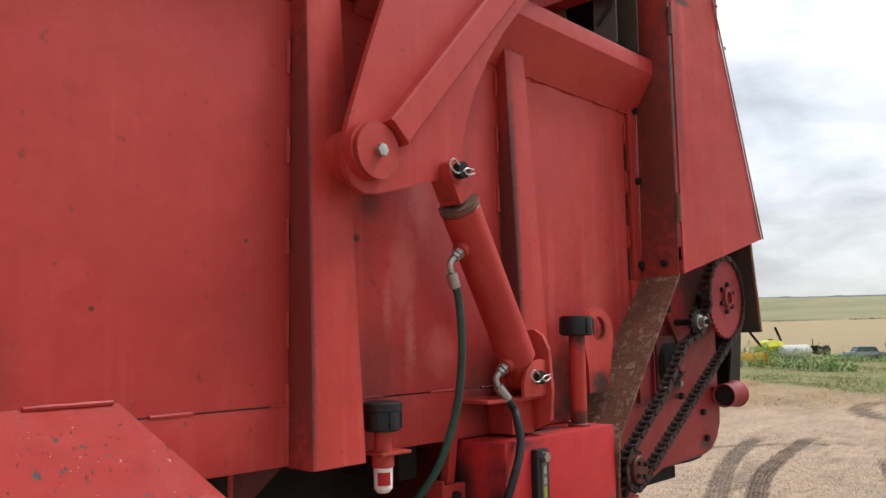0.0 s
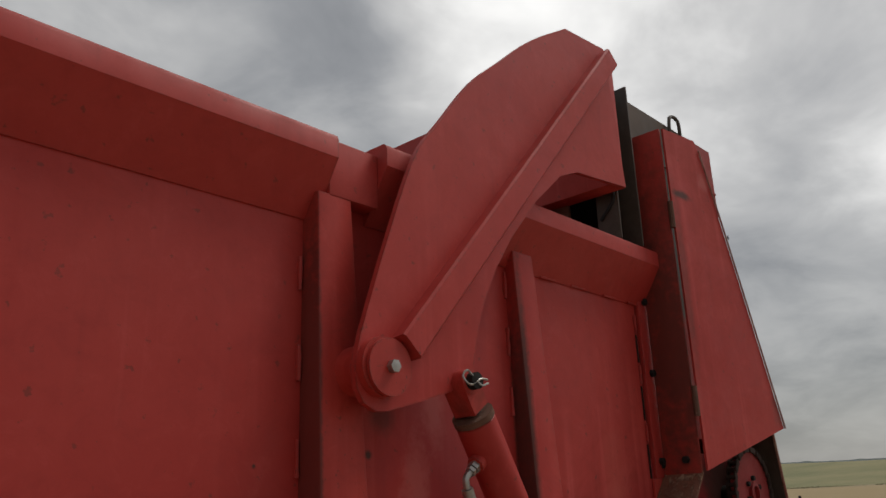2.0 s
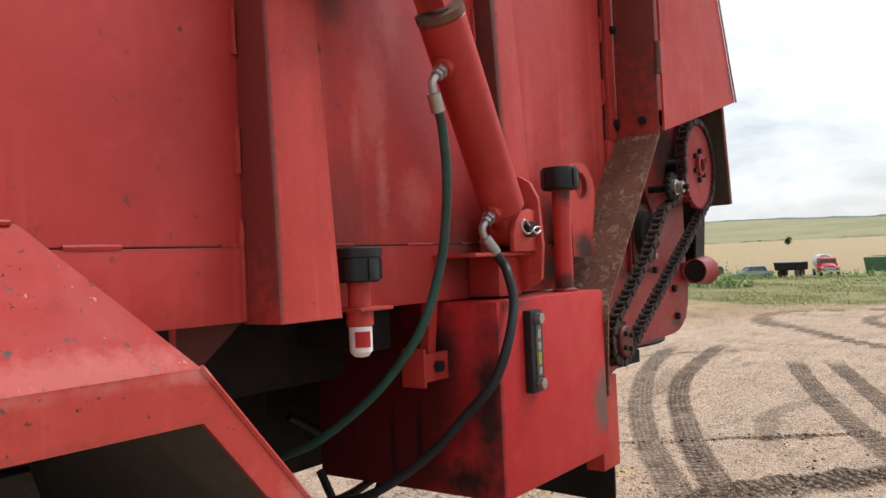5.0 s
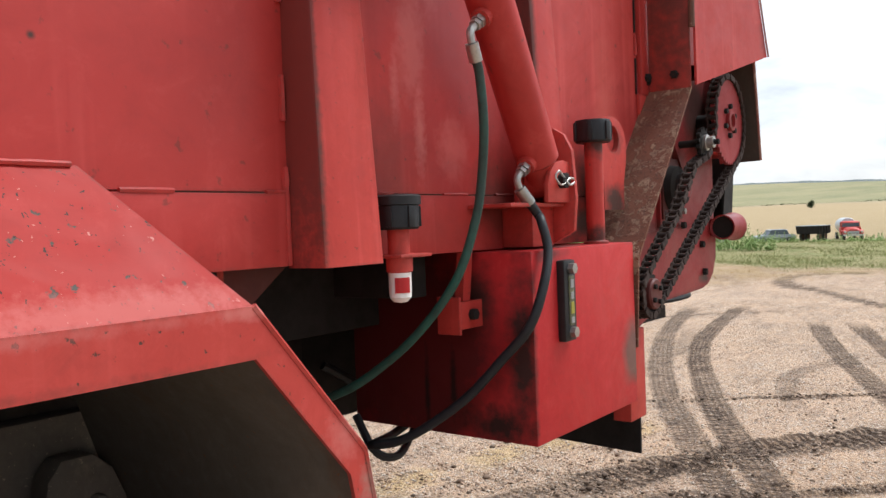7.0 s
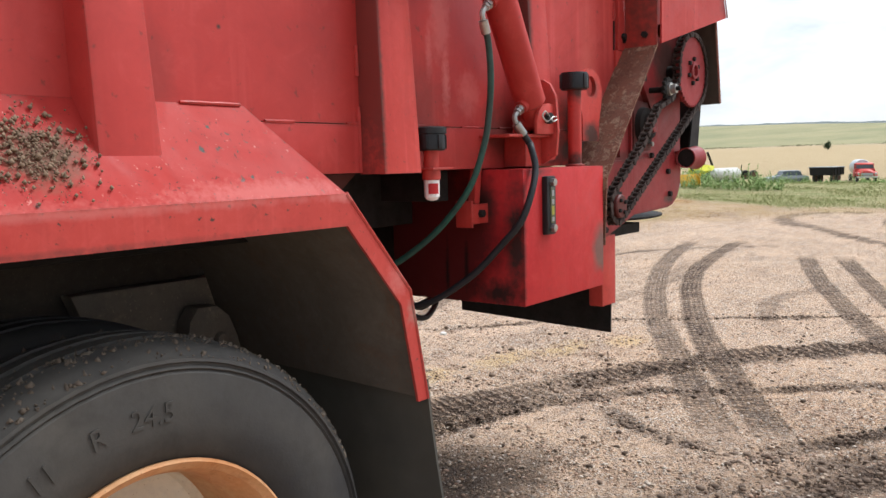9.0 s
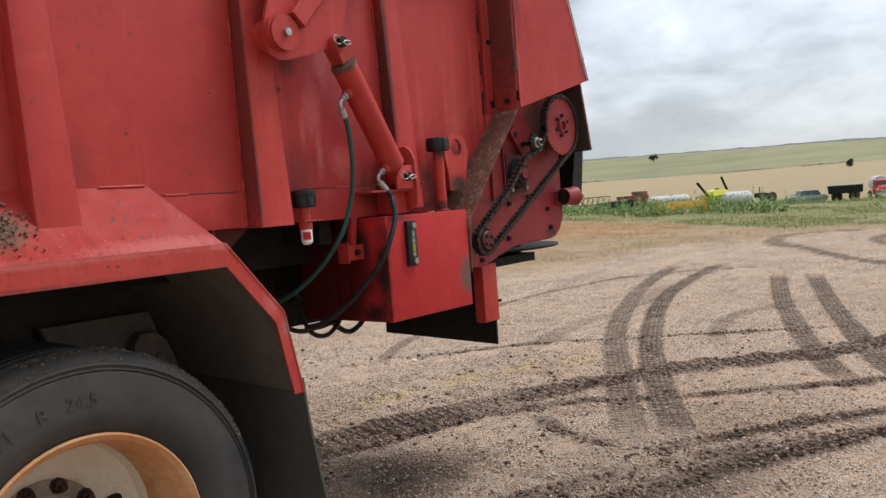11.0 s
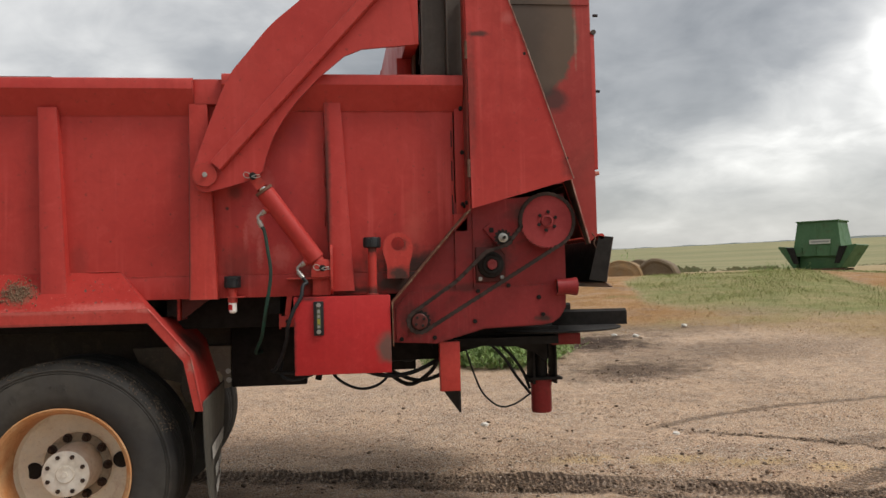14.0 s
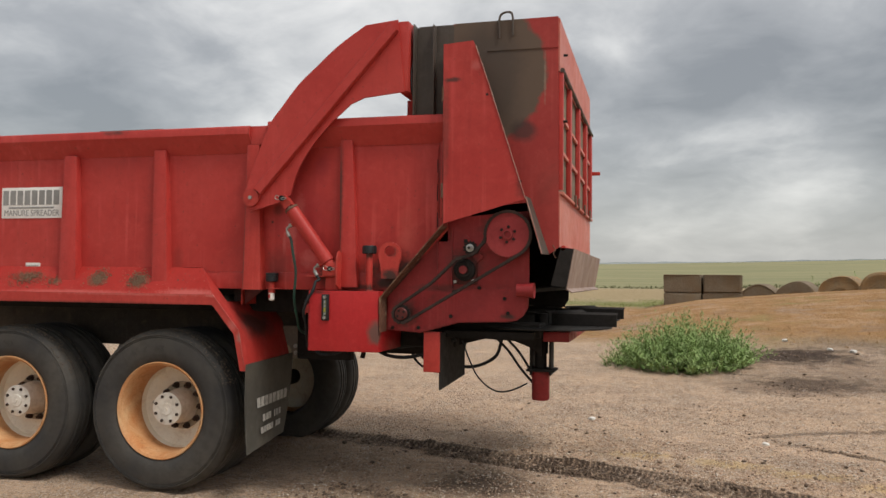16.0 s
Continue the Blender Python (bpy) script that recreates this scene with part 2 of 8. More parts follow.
PALE, GRIME = (0.56, 0.17, 0.15), (0.045, 0.028, 0.022)
RED = weathered("red_paint", (0.395, 0.031, 0.0258), (0.455, 0.049, 0.040), amount=0.18, speck=0.45, streak=0.6, scale=0.8)
# the darker red between the ribs is painted shade, among real stains
stain_and_shade(RED, [((1.06, 0.22, 1.16), (0.16, 0.36, 0.17), (0.05, 0.026, 0.022), 0.9, 7, 1.1), ((1.48, 0.03, 1.86), (0.30, 0.05, 0.50), (0.24, 0.020, 0.026), 0.55, 5, 1.3), ((1.758, -0.02, 1.90), (0.016, 0.10, 0.62), (0.16, 0.030, 0.024), 0.9, 55, 0.9), ((1.62, 0.03, 2.20), (0.10, 0.05, 0.16), (0.24, 0.020, 0.026), 0.5, 8, 1.2), ((1.42, 0.03, 1.62), (0.025, 0.05, 0.12), PALE, 0.5, 70, 1.4), ((1.35, 0.03, 1.70), (0.02, 0.05, 0.10), PALE, 0.4, 70, 1.4), ((2.20, 0.03, 1.75), (0.09, 0.05, 0.22), (0.52, 0.10, 0.075), 0.5, 6, 1.3), ((1.40, 0.03, 1.78), (0.06, 0.05, 0.16), PALE, 0.32, 45), ((1.46, 0.03, 1.95), (0.05, 0.05, 0.12), PALE, 0.28, 45), ((1.52, 0.03, 1.60), (0.07, 0.05, 0.10), PALE, 0.28, 45), ((2.12, 0.03, 1.44), (0.20, 0.08, 0.045), GRIME, 0.85), ((2.28, 0.03, 1.58), (0.10, 0.05, 0.05), GRIME, 0.6), ((1.90, 0.02, 1.42), (0.16, 0.06, 0.03), GRIME, 0.8), ((1.30, 0.03, 1.93), (0.05, 0.05, 0.06), GRIME, 0.5), ((1.262, 0.03, 1.845), (0.014, 0.03, 0.014), GRIME, 0.9), ((0.987, 0.03, 1.82), (0.007, 0.03, 0.007), GRIME, 0.95), ((0.70, 0.03, 1.69), (0.009, 0.03, 0.009), GRIME, 0.95), ((0.10, -0.02, 2.47), (0.16, 0.08, 0.03), GRIME, 0.8), ((1.765, 0.0, 1.95), (0.022, 0.2, 0.6), GRIME, 0.55, 40), ((1.30, 0.03, 1.55), (0.16, 0.06, 0.16), GRIME, 0.35), ((1.66, 0.03, 1.50), (0.12, 0.06, 0.14), GRIME, 0.6), ((2.20, 0.03, 1.49), (0.42, 0.12, 0.20), GRIME, 0.95, 20), ((0.55, 0.03, 1.60), (0.06, 0.06, 0.12), GRIME, 0.25)])
RED_SHEET = weathered("red_sheet_paint", (0.395, 0.031, 0.0258), (0.455, 0.049, 0.040), amount=0.15, speck=0.3, streak=0.6, scale=0.8, edge=0)
stain_and_shade(RED_SHEET, [((2.53, -0.12, 2.70), (0.09, 0.2, 0.022), GRIME, 0.85, 30), ((2.49, -0.12, 2.40), (0.035, 0.2, 0.5), GRIME, 0.4, 30), ((2.97, -0.16, 2.03), (0.06, 0.2, 0.10), GRIME, 0.4, 30), ((2.68, -0.13, 2.78), (0.05, 0.2, 0.05), PALE, 0.4)])
# drive red darkened as painted shade under guard and hood, with grease marks
PANEL_RED = weathered("grimy_shaded_drive_red", (0.23, 0.018, 0.020), (0.28, 0.026, 0.027), amount=0.55, speck=0.35, streak=0.4, scale=1.8)
stain_and_shade(PANEL_RED, [((2.205, 0.02, 1.257), (0.12, 0.1, 0.12), GRIME, 0.85, 30), ((2.60, 0.02, 1.56), (0.16, 0.1, 0.16), GRIME, 0.7, 20), ((2.86, 0.02, 1.78), (0.24, 0.1, 0.20), GRIME, 0.85, 12), ((2.45, 0.02, 1.42), (0.30, 0.1, 0.035), GRIME, 0.5, 20), ((2.86, 0.015, 1.25), (0.07, 0.1, 0.025), GRIME, 0.9, 40)])
RED_DIRTY = weathered("red_paint_dirty", (0.42, 0.034, 0.027), (0.48, 0.050, 0.037), amount=0.55, speck=0.5, streak=0.5, scale=1.6)
# forward faces of the pivot rib and rear post are toned dark brown-red
stain_and_shade(RED_DIRTY, [((1.085, 0.0, 1.85), (0.012, 0.3, 0.75), (0.15, 0.030, 0.024), 0.9, 55, 0.8), ((1.088, -0.045, 1.75), (0.016, 0.012, 0.50), (0.07, 0.042, 0.032), 0.9, 70, 1.1), ((2.466, -0.05, 2.2), (0.03, 0.2, 0.8), (0.10, 0.034, 0.026), 0.85, 26, 1.2), ((2.11, -0.03, 1.49), (0.10, 0.06, 0.07), GRIME, 0.95, 30), ((2.13, -0.03, 1.645), (0.05, 0.03, 0.05), GRIME, 0.6, 40), ((1.977, -0.045, 1.63), (0.05, 0.06, 0.05), GRIME, 0.9, 40), ((1.977, -0.045, 1.41), (0.06, 0.06, 0.05), GRIME, 0.9, 40)])
RED_FADED = weathered("red_paint_faded", (0.40, 0.034, 0.027), (0.46, 0.055, 0.042), amount=0.30, speck=0.9, streak=0.25, scale=1.5)
CAKED = (0.15, 0.095, 0.06)
FENDER = stain_and_shade(weathered("faded_fender_paint", (0.345, 0.023, 0.018), (0.39, 0.036, 0.028), (0.07, 0.065, 0.055), amount=0.06, rough=0.6, speck=1.0, streak=0.1, scale=1.0, chips=0.95, chip_tones=((0.030, 0.022, 0.018), (0.50, 0.19, 0.16))), [((0.72, -0.10, 1.37), (0.35, 0.05, 0.045), PALE, 0.5, 70), ((-0.2, -0.10, 1.36), (0.8, 0.04, 0.03), PALE, 0.4, 70), ((0.30, -0.04, 1.44), (0.11, 0.08, 0.09), CAKED, 0.85, 32), ((-0.03, -0.04, 1.45), (0.10, 0.08, 0.08), CAKED, 0.85, 32), ((-0.60, -0.02, 1.47), (0.16, 0.05, 0.05), CAKED, 0.8, 32), ((-0.36, -0.05, 1.44), (0.05, 0.04, 0.04), CAKED, 0.7)])
FENDER.node_tree.nodes["Principled BSDF"].inputs["Specular IOR Level"].default_value = 0.18
stain_and_shade(RED_FADED, [((0.90, -0.10, 1.352), (0.10, 0.03, 0.018), PALE, 0.7, 60, 1.3), ((1.05, -0.10, 1.16), (0.05, 0.03, 0.06), PALE, 0.6, 60, 1.5), ((1.10, -0.10, 1.08), (0.03, 0.03, 0.05), (0.30, 0.22, 0.18), 0.6, 60, 1.5), ((0.3, -0.10, 1.352), (0.9, 0.03, 0.014), PALE, 0.5, 45, 1.5), ((0.0, -0.10, 1.295), (1.2, 0.03, 0.010), GRIME, 0.5, 40, 1.4)])
# dark copy of the red: shade painted under the body, grease on drive parts
DEEP_RED = weathered("shaded_greasy_maroon", (0.075, 0.012, 0.010), (0.10, 0.018, 0.014), amount=0.7, speck=0.3, streak=0.4, scale=1.6, edge=0)
RUST = weathered("rusty_steel", (0.10, 0.052, 0.036), (0.17, 0.085, 0.056), (0.27, 0.22, 0.17), amount=0.4, rough=0.8, scale=3.0, speck=0.8, streak=0.3, chips=0.6, chip_tones=((0.20, 0.075, 0.04), (0.34, 0.29, 0.23)))
STEEL = weathered("bare_weathered_steel", (0.060, 0.048, 0.040), (0.085, 0.069, 0.056), (0.045, 0.033, 0.027), amount=0.6, rough=0.5, scale=1.6, speck=0.2, streak=0.4)


def flaky(name, base, second, flake):
    """Rusted plate with pale flaking crust and dark pits."""
    m, N, L, b = material(name, 0.85)
    pos = N.new("ShaderNodeNewGeometry").outputs["Position"]
    n1_, n2_, n3_ = noise_node(N, L, pos, 6, 5, 0.65), noise_node(N, L, pos, 38, 6, 0.75, dist=0.6), noise_node(N, L, pos, 120, 4, 0.7)
    c = blend(N, L, steps(N, L, n1_, 0.35, 0.65), base, second)
    fl = times(N, L, steps(N, L, n2_, 0.52, 0.57), steps(N, L, n1_, 0.40, 0.60, 0.2, 1.0))
    c = blend(N, L, times(N, L, fl, 0.85), c, flake)
    c = blend(N, L, times(N, L, steps(N, L, n3_, 0.56, 0.64), 0.6), c, (0.035, 0.02, 0.016))
    L.new(c, b.inputs["Base Color"])
    bump(N, L, b, times(N, L, fl, times(N, L, n3_, 0.4), "ADD"), 0.9, 0.004)
    return m


FLANGE = flaky("flaking_rusty_steel", (0.12, 0.050, 0.032), (0.20, 0.082, 0.048), (0.37, 0.26, 0.17))
# greasy metal, also the black painted as shade under the body and inside the hood
DARK = plain("greasy_and_shaded_steel", (0.019, 0.016, 0.014), 0.8, 0.0, 0.4, 25)
RUBBER = plain("tyre_rubber", (0.032, 0.032, 0.033), 0.68, 0, 0.45, 18, 0.8, (0.074, 0.067, 0.057))
BLACK = plain("black_plastic", (0.018, 0.019, 0.021), 0.45, 0, 0.3, 60)
CHROME = plain("polished_steel", (0.62, 0.62, 0.62), 0.18, 1.0, 0.1, 40, 0.05)
ZINC = plain("zinc_fitting", (0.50, 0.49, 0.46), 0.4, 0.9, 0.3, 60)
CREAM = weathered("cream_wheel_paint", (0.84, 0.80, 0.68), (0.76, 0.67, 0.52), (0.34, 0.17, 0.07), amount=0.5, speck=0.8, streak=0.3, scale=3.0, edge=0)
RIMRUST = weathered("rusted_rim", (0.50, 0.21, 0.075), (0.60, 0.38, 0.20), (0.20, 0.07, 0.03), amount=0.55, rough=0.7, speck=0.8, streak=0.3, scale=4.0, edge=0)
HOSE_G = plain("green_hose", (0.020, 0.105, 0.075), 0.5, 0, 0.4, 40, 0.3, (0.035, 0.055, 0.048))
HOSE_B = plain("black_hose", (0.022, 0.025, 0.028), 0.5, 0, 0.3, 40)
WHITE = plain("white_sign_paint", (0.84, 0.83, 0.80), 0.5, 0, 0.12, 20)
INK = plain("sign_ink", (0.30, 0.30, 0.29), 0.6, 0, 0.2, 40)
CHAINM = plain("oily_chain", (0.055, 0.036, 0.030), 0.7, 0.2, 0.4, 60, 0.4)


# mesh helpers
def bm_box(x0, x1, y0, y1, z0, z1, bevel=0.0, bm=None):
    own = bm or bmesh.new()
    r = bmesh.ops.create_cube(own, size=1, matrix=Matrix.Translation(((x0 + x1) / 2, (y0 + y1) / 2, (z0 + z1) / 2)) @ Matrix.Diagonal((x1 - x0, y1 - y0, z1 - z0, 1)))
    if bevel:
        ed = list({e for v in r["verts"] for e in v.link_edges})
        bmesh.ops.bevel(own, geom=ed, offset=bevel, segments=2, affect="EDGES", profile=0.6)
    return own


def bm_prism(poly, axis, a, b, bevel=0.0, bm=None):
    """A polygon of pairs drawn out along an axis: 'y' takes (x, z), 'x' takes (y, z), 'z' takes (x, y)."""
    own = bm or bmesh.new()

    def p3(p, t):
        return {"y": (p[0], t, p[1]), "x": (t, p[0], p[1]), "z": (p[0], p[1], t)}[axis]

    va, vb = [own.verts.new(p3(p, a)) for p in poly], [own.verts.new(p3(p, b)) for p in poly]
    fs = [own.faces.new(va), own.faces.new(vb)]
    n = len(poly)
    for i in range(n):
        fs.append(own.faces.new((va[i], va[(i + 1) % n], vb[(i + 1) % n], vb[i])))
    bmesh.ops.recalc_face_normals(own, faces=fs)
    if bevel:
        bmesh.ops.bevel(own, geom=list({e for f in fs for e in f.edges}), offset=bevel, segments=2, affect="EDGES", profile=0.6)
    return own


def bm_loft(rings, bm=None, closed=True, cap=True):
    """Skin between rings of points, each ring of one length."""
    own = bm or bmesh.new()
    vs = [[own.verts.new(p) for p in r] for r in rings]
    n, fs = len(vs[0]), []
    for r0, r1 in zip(vs, vs[1:]):
        for i in range(n if closed else n - 1):
            fs.append(own.faces.new((r0[i], r0[(i + 1) % n], r1[(i + 1) % n], r1[i])))
    if cap and closed:
        fs += [own.faces.new(vs[0][::-1]), own.faces.new(vs[-1])]
    bmesh.ops.recalc_face_normals(own, faces=fs)
    return own


def bm_tube(points, r, seg=10, bm=None, smooth=True, radii=None):
    """A round tube along points, smoothed by a Catmull-Rom spline."""
    pts = [Vector(p) for p in points]
    if smooth and len(pts) > 2:
        out = []
        ext = [2 * pts[0] - pts[1], *pts, 2 * pts[-1] - pts[-2]]
        for i in range(1, len(ext) - 2):
            p0, p1, p2, p3 = ext[i - 1 : i + 3]
            for k in range(6):
                t = k / 6
                out.append(0.5 * (2 * p1 + (p2 - p0) * t + (2 * p0 - 5 * p1 + 4 * p2 - p3) * t * t + (3 * p1 - p0 - 3 * p2 + p3) * t**3))
        pts = out + [pts[-1]]
    rings, side = [], None
    for i, p in enumerate(pts):
        d = (pts[min(i + 1, len(pts) - 1)] - pts[max(i - 1, 0)]).normalized()
        side = (d.orthogonal() if side is None else side - d * side.dot(d)).normalized()
        up = d.cross(side)
        rr = radii[i] if radii else r
        rings.append([p + rr * (math.cos(a) * side + math.sin(a) * up) for a in (2 * math.pi * k / seg for k in range(seg))])
    return bm_loft(rings, bm)


def bm_rod(a, b, r, seg=16, r2=None, bm=None):
    return bm_tube([a, b], r, seg, bm, False, [r, r if r2 is None else r2])


def bm_lathe(profile, centre, axis="y", seg=32, bm=None):
    """A profile of (radius, along) pairs turned about an axis through centre."""
    own = bm or bmesh.new()
    rings = []
    for r, s in profile:
        ring = []
        for k in range(seg):
            a = 2 * math.pi * k / seg
            c, sn = max(r, 4e-4) * math.cos(a), max(r, 4e-4) * math.sin(a)
            o = {"y": (c, s, sn), "x": (s, c, sn), "z": (c, sn, s)}[axis]
            ring.append(Vector(centre) + Vector(o))
        rings.append(ring)
    own = bm_loft(rings, own, True, False)
    return own


def bm_sheet(faces, thick, bm=None):
    """Quads or triangles of points, welded and thickened."""
    own = bm or bmesh.new()
    fs = [own.faces.new([own.verts.new(p) for p in f]) for f in faces]
    bmesh.ops.remove_doubles(own, verts=list({v for f in fs for v in f.verts}), dist=1e-4)
    fs = [f for f in own.faces]
    bmesh.ops.recalc_face_normals(own, faces=fs)
    bmesh.ops.solidify(own, geom=fs, thickness=thick)
    return own


def mesh_of(name, bm, mat, smooth=True):
    me = bpy.data.meshes.new(name)
    bmesh.ops.recalc_face_normals(bm, faces=bm.faces)
    bm.to_mesh(me)
    bm.free()
    me.materials.append(mat)
    if smooth:
        for p in me.polygons:
            p.use_smooth = True
        me.set_sharp_from_angle(angle=radians(32))
    return me


def mesh_from(name, verts, faces, corners):
    me = bpy.data.meshes.new(name)
    me.vertices.add(len(verts))
    me.vertices.foreach_set("co", np.asarray(verts, np.float32).ravel())
    me.loops.add(len(faces) * corners)
    me.loops.foreach_set("vertex_index", np.asarray(faces, np.int32).ravel())
    me.polygons.add(len(faces))
    me.polygons.foreach_set("loop_start", np.arange(0, len(faces) * corners, corners, dtype=np.int32))
    me.update(calc_edges=True)
    return me


def part(name, bm, mat, parent, label=""):
    ob = new(name, mesh_of(name, bm, mat))
    ob.parent = parent
    return tagged(ob, label)


def share(name, me, parent, m):
    ob = new(name, me)
    ob.parent = parent
    ob.matrix_local = m
    return ob


def thing(name, label, category, m=None, group="", kind=""):
    ob = new(name)
    if m is not None:
        ob.matrix_world = m
    return tagged(ob, label, category, group, kind)

# the manure spreader: x runs to its rear, y into it, z up
spreader = thing("manure_spreader", "weathered red steel manure spreader body on tandem truck axles", "manure spreader")


def sub(name, parent, label=""):
    ob = new(name)
    ob.parent = parent
    return tagged(ob, label)


# box body
body = sub("cargo_box", spreader)
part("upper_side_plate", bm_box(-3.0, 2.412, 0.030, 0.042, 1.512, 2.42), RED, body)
part("lower_side_plate", bm_box(-3.0, 2.412, 0.025, 0.042, 1.398, 1.509, 0.002), RED, body)
part("far_side_plate", bm_box(-3.0, 2.46, 2.358, 2.37, 1.398, 2.42), RED, body)
part("front_plate", bm_box(-3.012, -3.0, 0.030, 2.37, 1.398, 2.50), RED, body)
part("box_floor", bm_box(-3.0, 3.0, 0.044, 2.356, 1.398, 1.42), DARK, body)


def rib(x0b, x1b, x0t, x1t, yb, yt, z0, z1, name="side_rib", far=False):
    """A folded channel welded upright on the side, wider and deeper at its foot."""
    w = 0.0335
    rings = []
    for x0, x1, y, z in ((x0b, x1b, yb, z0), (x0t, x1t, yt, z1)):
        b = 0.006
        rings.append([(x0, w, z), (x0, y + b, z), (x0 + b * 0.3, y + b * 0.3, z), (x0 + b, y, z), (x1 - b, y, z), (x1 - b * 0.3, y + b * 0.3, z), (x1, y + b, z), (x1, w, z)])
    return part(name, bm_loft(rings), RED_DIRTY if name == "pivot_rib" else RED, body)


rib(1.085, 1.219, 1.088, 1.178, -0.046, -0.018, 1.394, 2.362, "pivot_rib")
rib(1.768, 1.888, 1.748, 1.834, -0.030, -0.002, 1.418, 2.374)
rib(0.396, 0.515, 0.378, 0.468, -0.042, -0.016, 1.432, 2.345)
rib(-0.355, -0.215, -0.352, -0.250, -0.042, -0.016, 1.420, 2.326)

RAIL = [(0.06, 2.51), (-0.038, 2.51), (-0.046, 2.505), (-0.05, 2.495), (-0.05, 2.455), (-0.044, 2.446), (0.026, 2.335), (0.06, 2.335)]
part("top_rail", bm_prism(RAIL, "x", 1.253, 2.462), RED, body)
part("top_rail", bm_prism([(y, z - 0.024) for y, z in RAIL], "x", -3.0, 1.115), RED, body)
part("rail_filler", bm_box(1.116, 1.252, -0.02, 0.06, 2.36, 2.486, 0.004), RED, body)
part("far_top_rail", bm_prism([(2.4 - y, z) for y, z in RAIL], "x", -3.0, 2.462), RED, body)
part("dried_manure", bm_box(-0.05, 0.45, -0.03, 0.05, 2.484, 2.492, 0.003), RUST, body, "dried manure crust on the top rail")


def weld(a, b, r=0.006, parent=body):
    n = max(3, int((Vector(b) - Vector(a)).length / 0.02))
    rnd = random.Random(int(a[0] * 1000 + a[2] * 77))
    pts = [Vector(a).lerp(Vector(b), i / n) for i in range(n + 1)]
    bm = bm_tube(pts, r, 6, None, False, [0.72 * r * rnd.uniform(0.7, 1.3) for _ in pts])
    return part("weld_bead", bm, RED, parent)


for x0, x1 in ((0.80, 0.88), (1.04, 1.084), (1.26, 1.33), (1.48, 1.56), (1.66, 1.75), (1.95, 2.03), (0.55, 0.62), (-0.1, 0.02)):
    weld((x0, 0.027, 1.511), (x1, 0.027, 1.511), 0.005)
for xr, zs in ((1.080, (1.40, 1.62, 1.80, 1.98, 2.16)), (1.744, (1.75, 1.95, 2.10, 2.25))):
    for z in zs:
        weld((xr, 0.028, z), (xr, 0.028, z + (0.15 if z == 1.40 else 0.07)), 0.008)
for x in (1.62, 1.90, 2.05, 2.22, 2.36):
    weld((x, 0.024, 2.336), (x + 0.07, 0.024, 2.336), 0.005)
for z in (1.908, 2.085, 2.245):
    weld((2.402, 0.027, z), (2.402, 0.027, z + 0.055), 0.006)
for z0, z1 in ((1.80, 1.900), (1.972, 2.076), (2.150, 2.236)):
    part("slot", bm_box(2.399, 2.4045, 0.0265, 0.0302, z0, z1), DARK, body, "open dark slot between the plates")

# rear post: bolted strip and the plate that carries the guard
part("corner_plate", bm_box(2.405, 2.476, 0.020, 0.030, 1.71, 1.80, 0.002), RED_DIRTY, body)
part("rear_strip", bm_box(2.418, 2.472, 0.018, 0.034, 1.80, 2.40, 0.002), RED, body)
rear_post = part("rear_post", bm_box(2.466, 2.474, -0.105, 0.016, 1.805, 2.93, 0.002), RED_DIRTY, body)
part("rear_post", bm_box(2.464, 2.62, 0.044, 0.05, 1.80, 3.0), RED_DIRTY, body)
bolt_me = mesh_of("bolt", bm_lathe([(0.0, -0.012), (0.011, -0.012), (0.012, -0.009), (0.012, 0.0), (0.0, 0.0)], (0, 0, 0), "y", 6), DARK)
for x, z in ((2.452, 2.349), (2.455, 2.119), (2.452, 1.85)):
    share("bolt", bolt_me, body, pose(x, 0.018, z))
for y, z in ((0.02, 1.84), (-0.06, 1.85)):
    share("bolt", bolt_me, body, pose(2.466, y, z, 0, 0, -90))

# fender over the tandem wheels
fender = sub("fender", spreader)
A, B, C, Pk = (0.9, -0.10, 1.358), (1.095, -0.10, 1.128), (1.148, -0.10, 0.862), (0.747, 0.028, 1.54)
A2, B2, C2 = (0.9, -0.10, 1.290), (1.062, -0.10, 1.100), (1.112, -0.10, 0.862)
Pin, Bin, Cin = (0.84, 0.62, 1.40), (1.06, 0.62, 1.16), (1.14, 0.62, 0.892)
part("fender_top", bm_sheet([[(-3.0, -0.10, 1.358), A, Pk, (-3.0, 0.028, 1.54)]], 0.006), FENDER, fender, "faded red fender top with chips and caked mud")
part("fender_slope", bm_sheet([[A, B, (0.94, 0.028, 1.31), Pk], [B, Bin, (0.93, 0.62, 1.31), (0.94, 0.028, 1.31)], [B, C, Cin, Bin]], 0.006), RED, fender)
part("fender_lip", bm_sheet([[(-3.0, -0.102, 1.360), (A[0], -0.102, A[2]), (A2[0], -0.102, A2[2]), (-3.0, -0.102, 1.290)], [(A[0], -0.102, A[2]), (B[0], -0.102, B[2]), (B2[0], -0.102, B2[2]), (A2[0], -0.102, A2[2])], [(B[0], -0.102, B[2]), (C[0], -0.102, C[2]), (C2[0], -0.102, C2[2]), (B2[0], -0.102, B2[2])]], 0.007), RED_FADED, fender)
weld((0.60, 0.026, 1.541), (0.738, 0.026, 1.541), 0.005, fender)
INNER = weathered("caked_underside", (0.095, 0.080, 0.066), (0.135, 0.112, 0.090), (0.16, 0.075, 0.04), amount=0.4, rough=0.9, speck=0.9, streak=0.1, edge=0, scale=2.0)
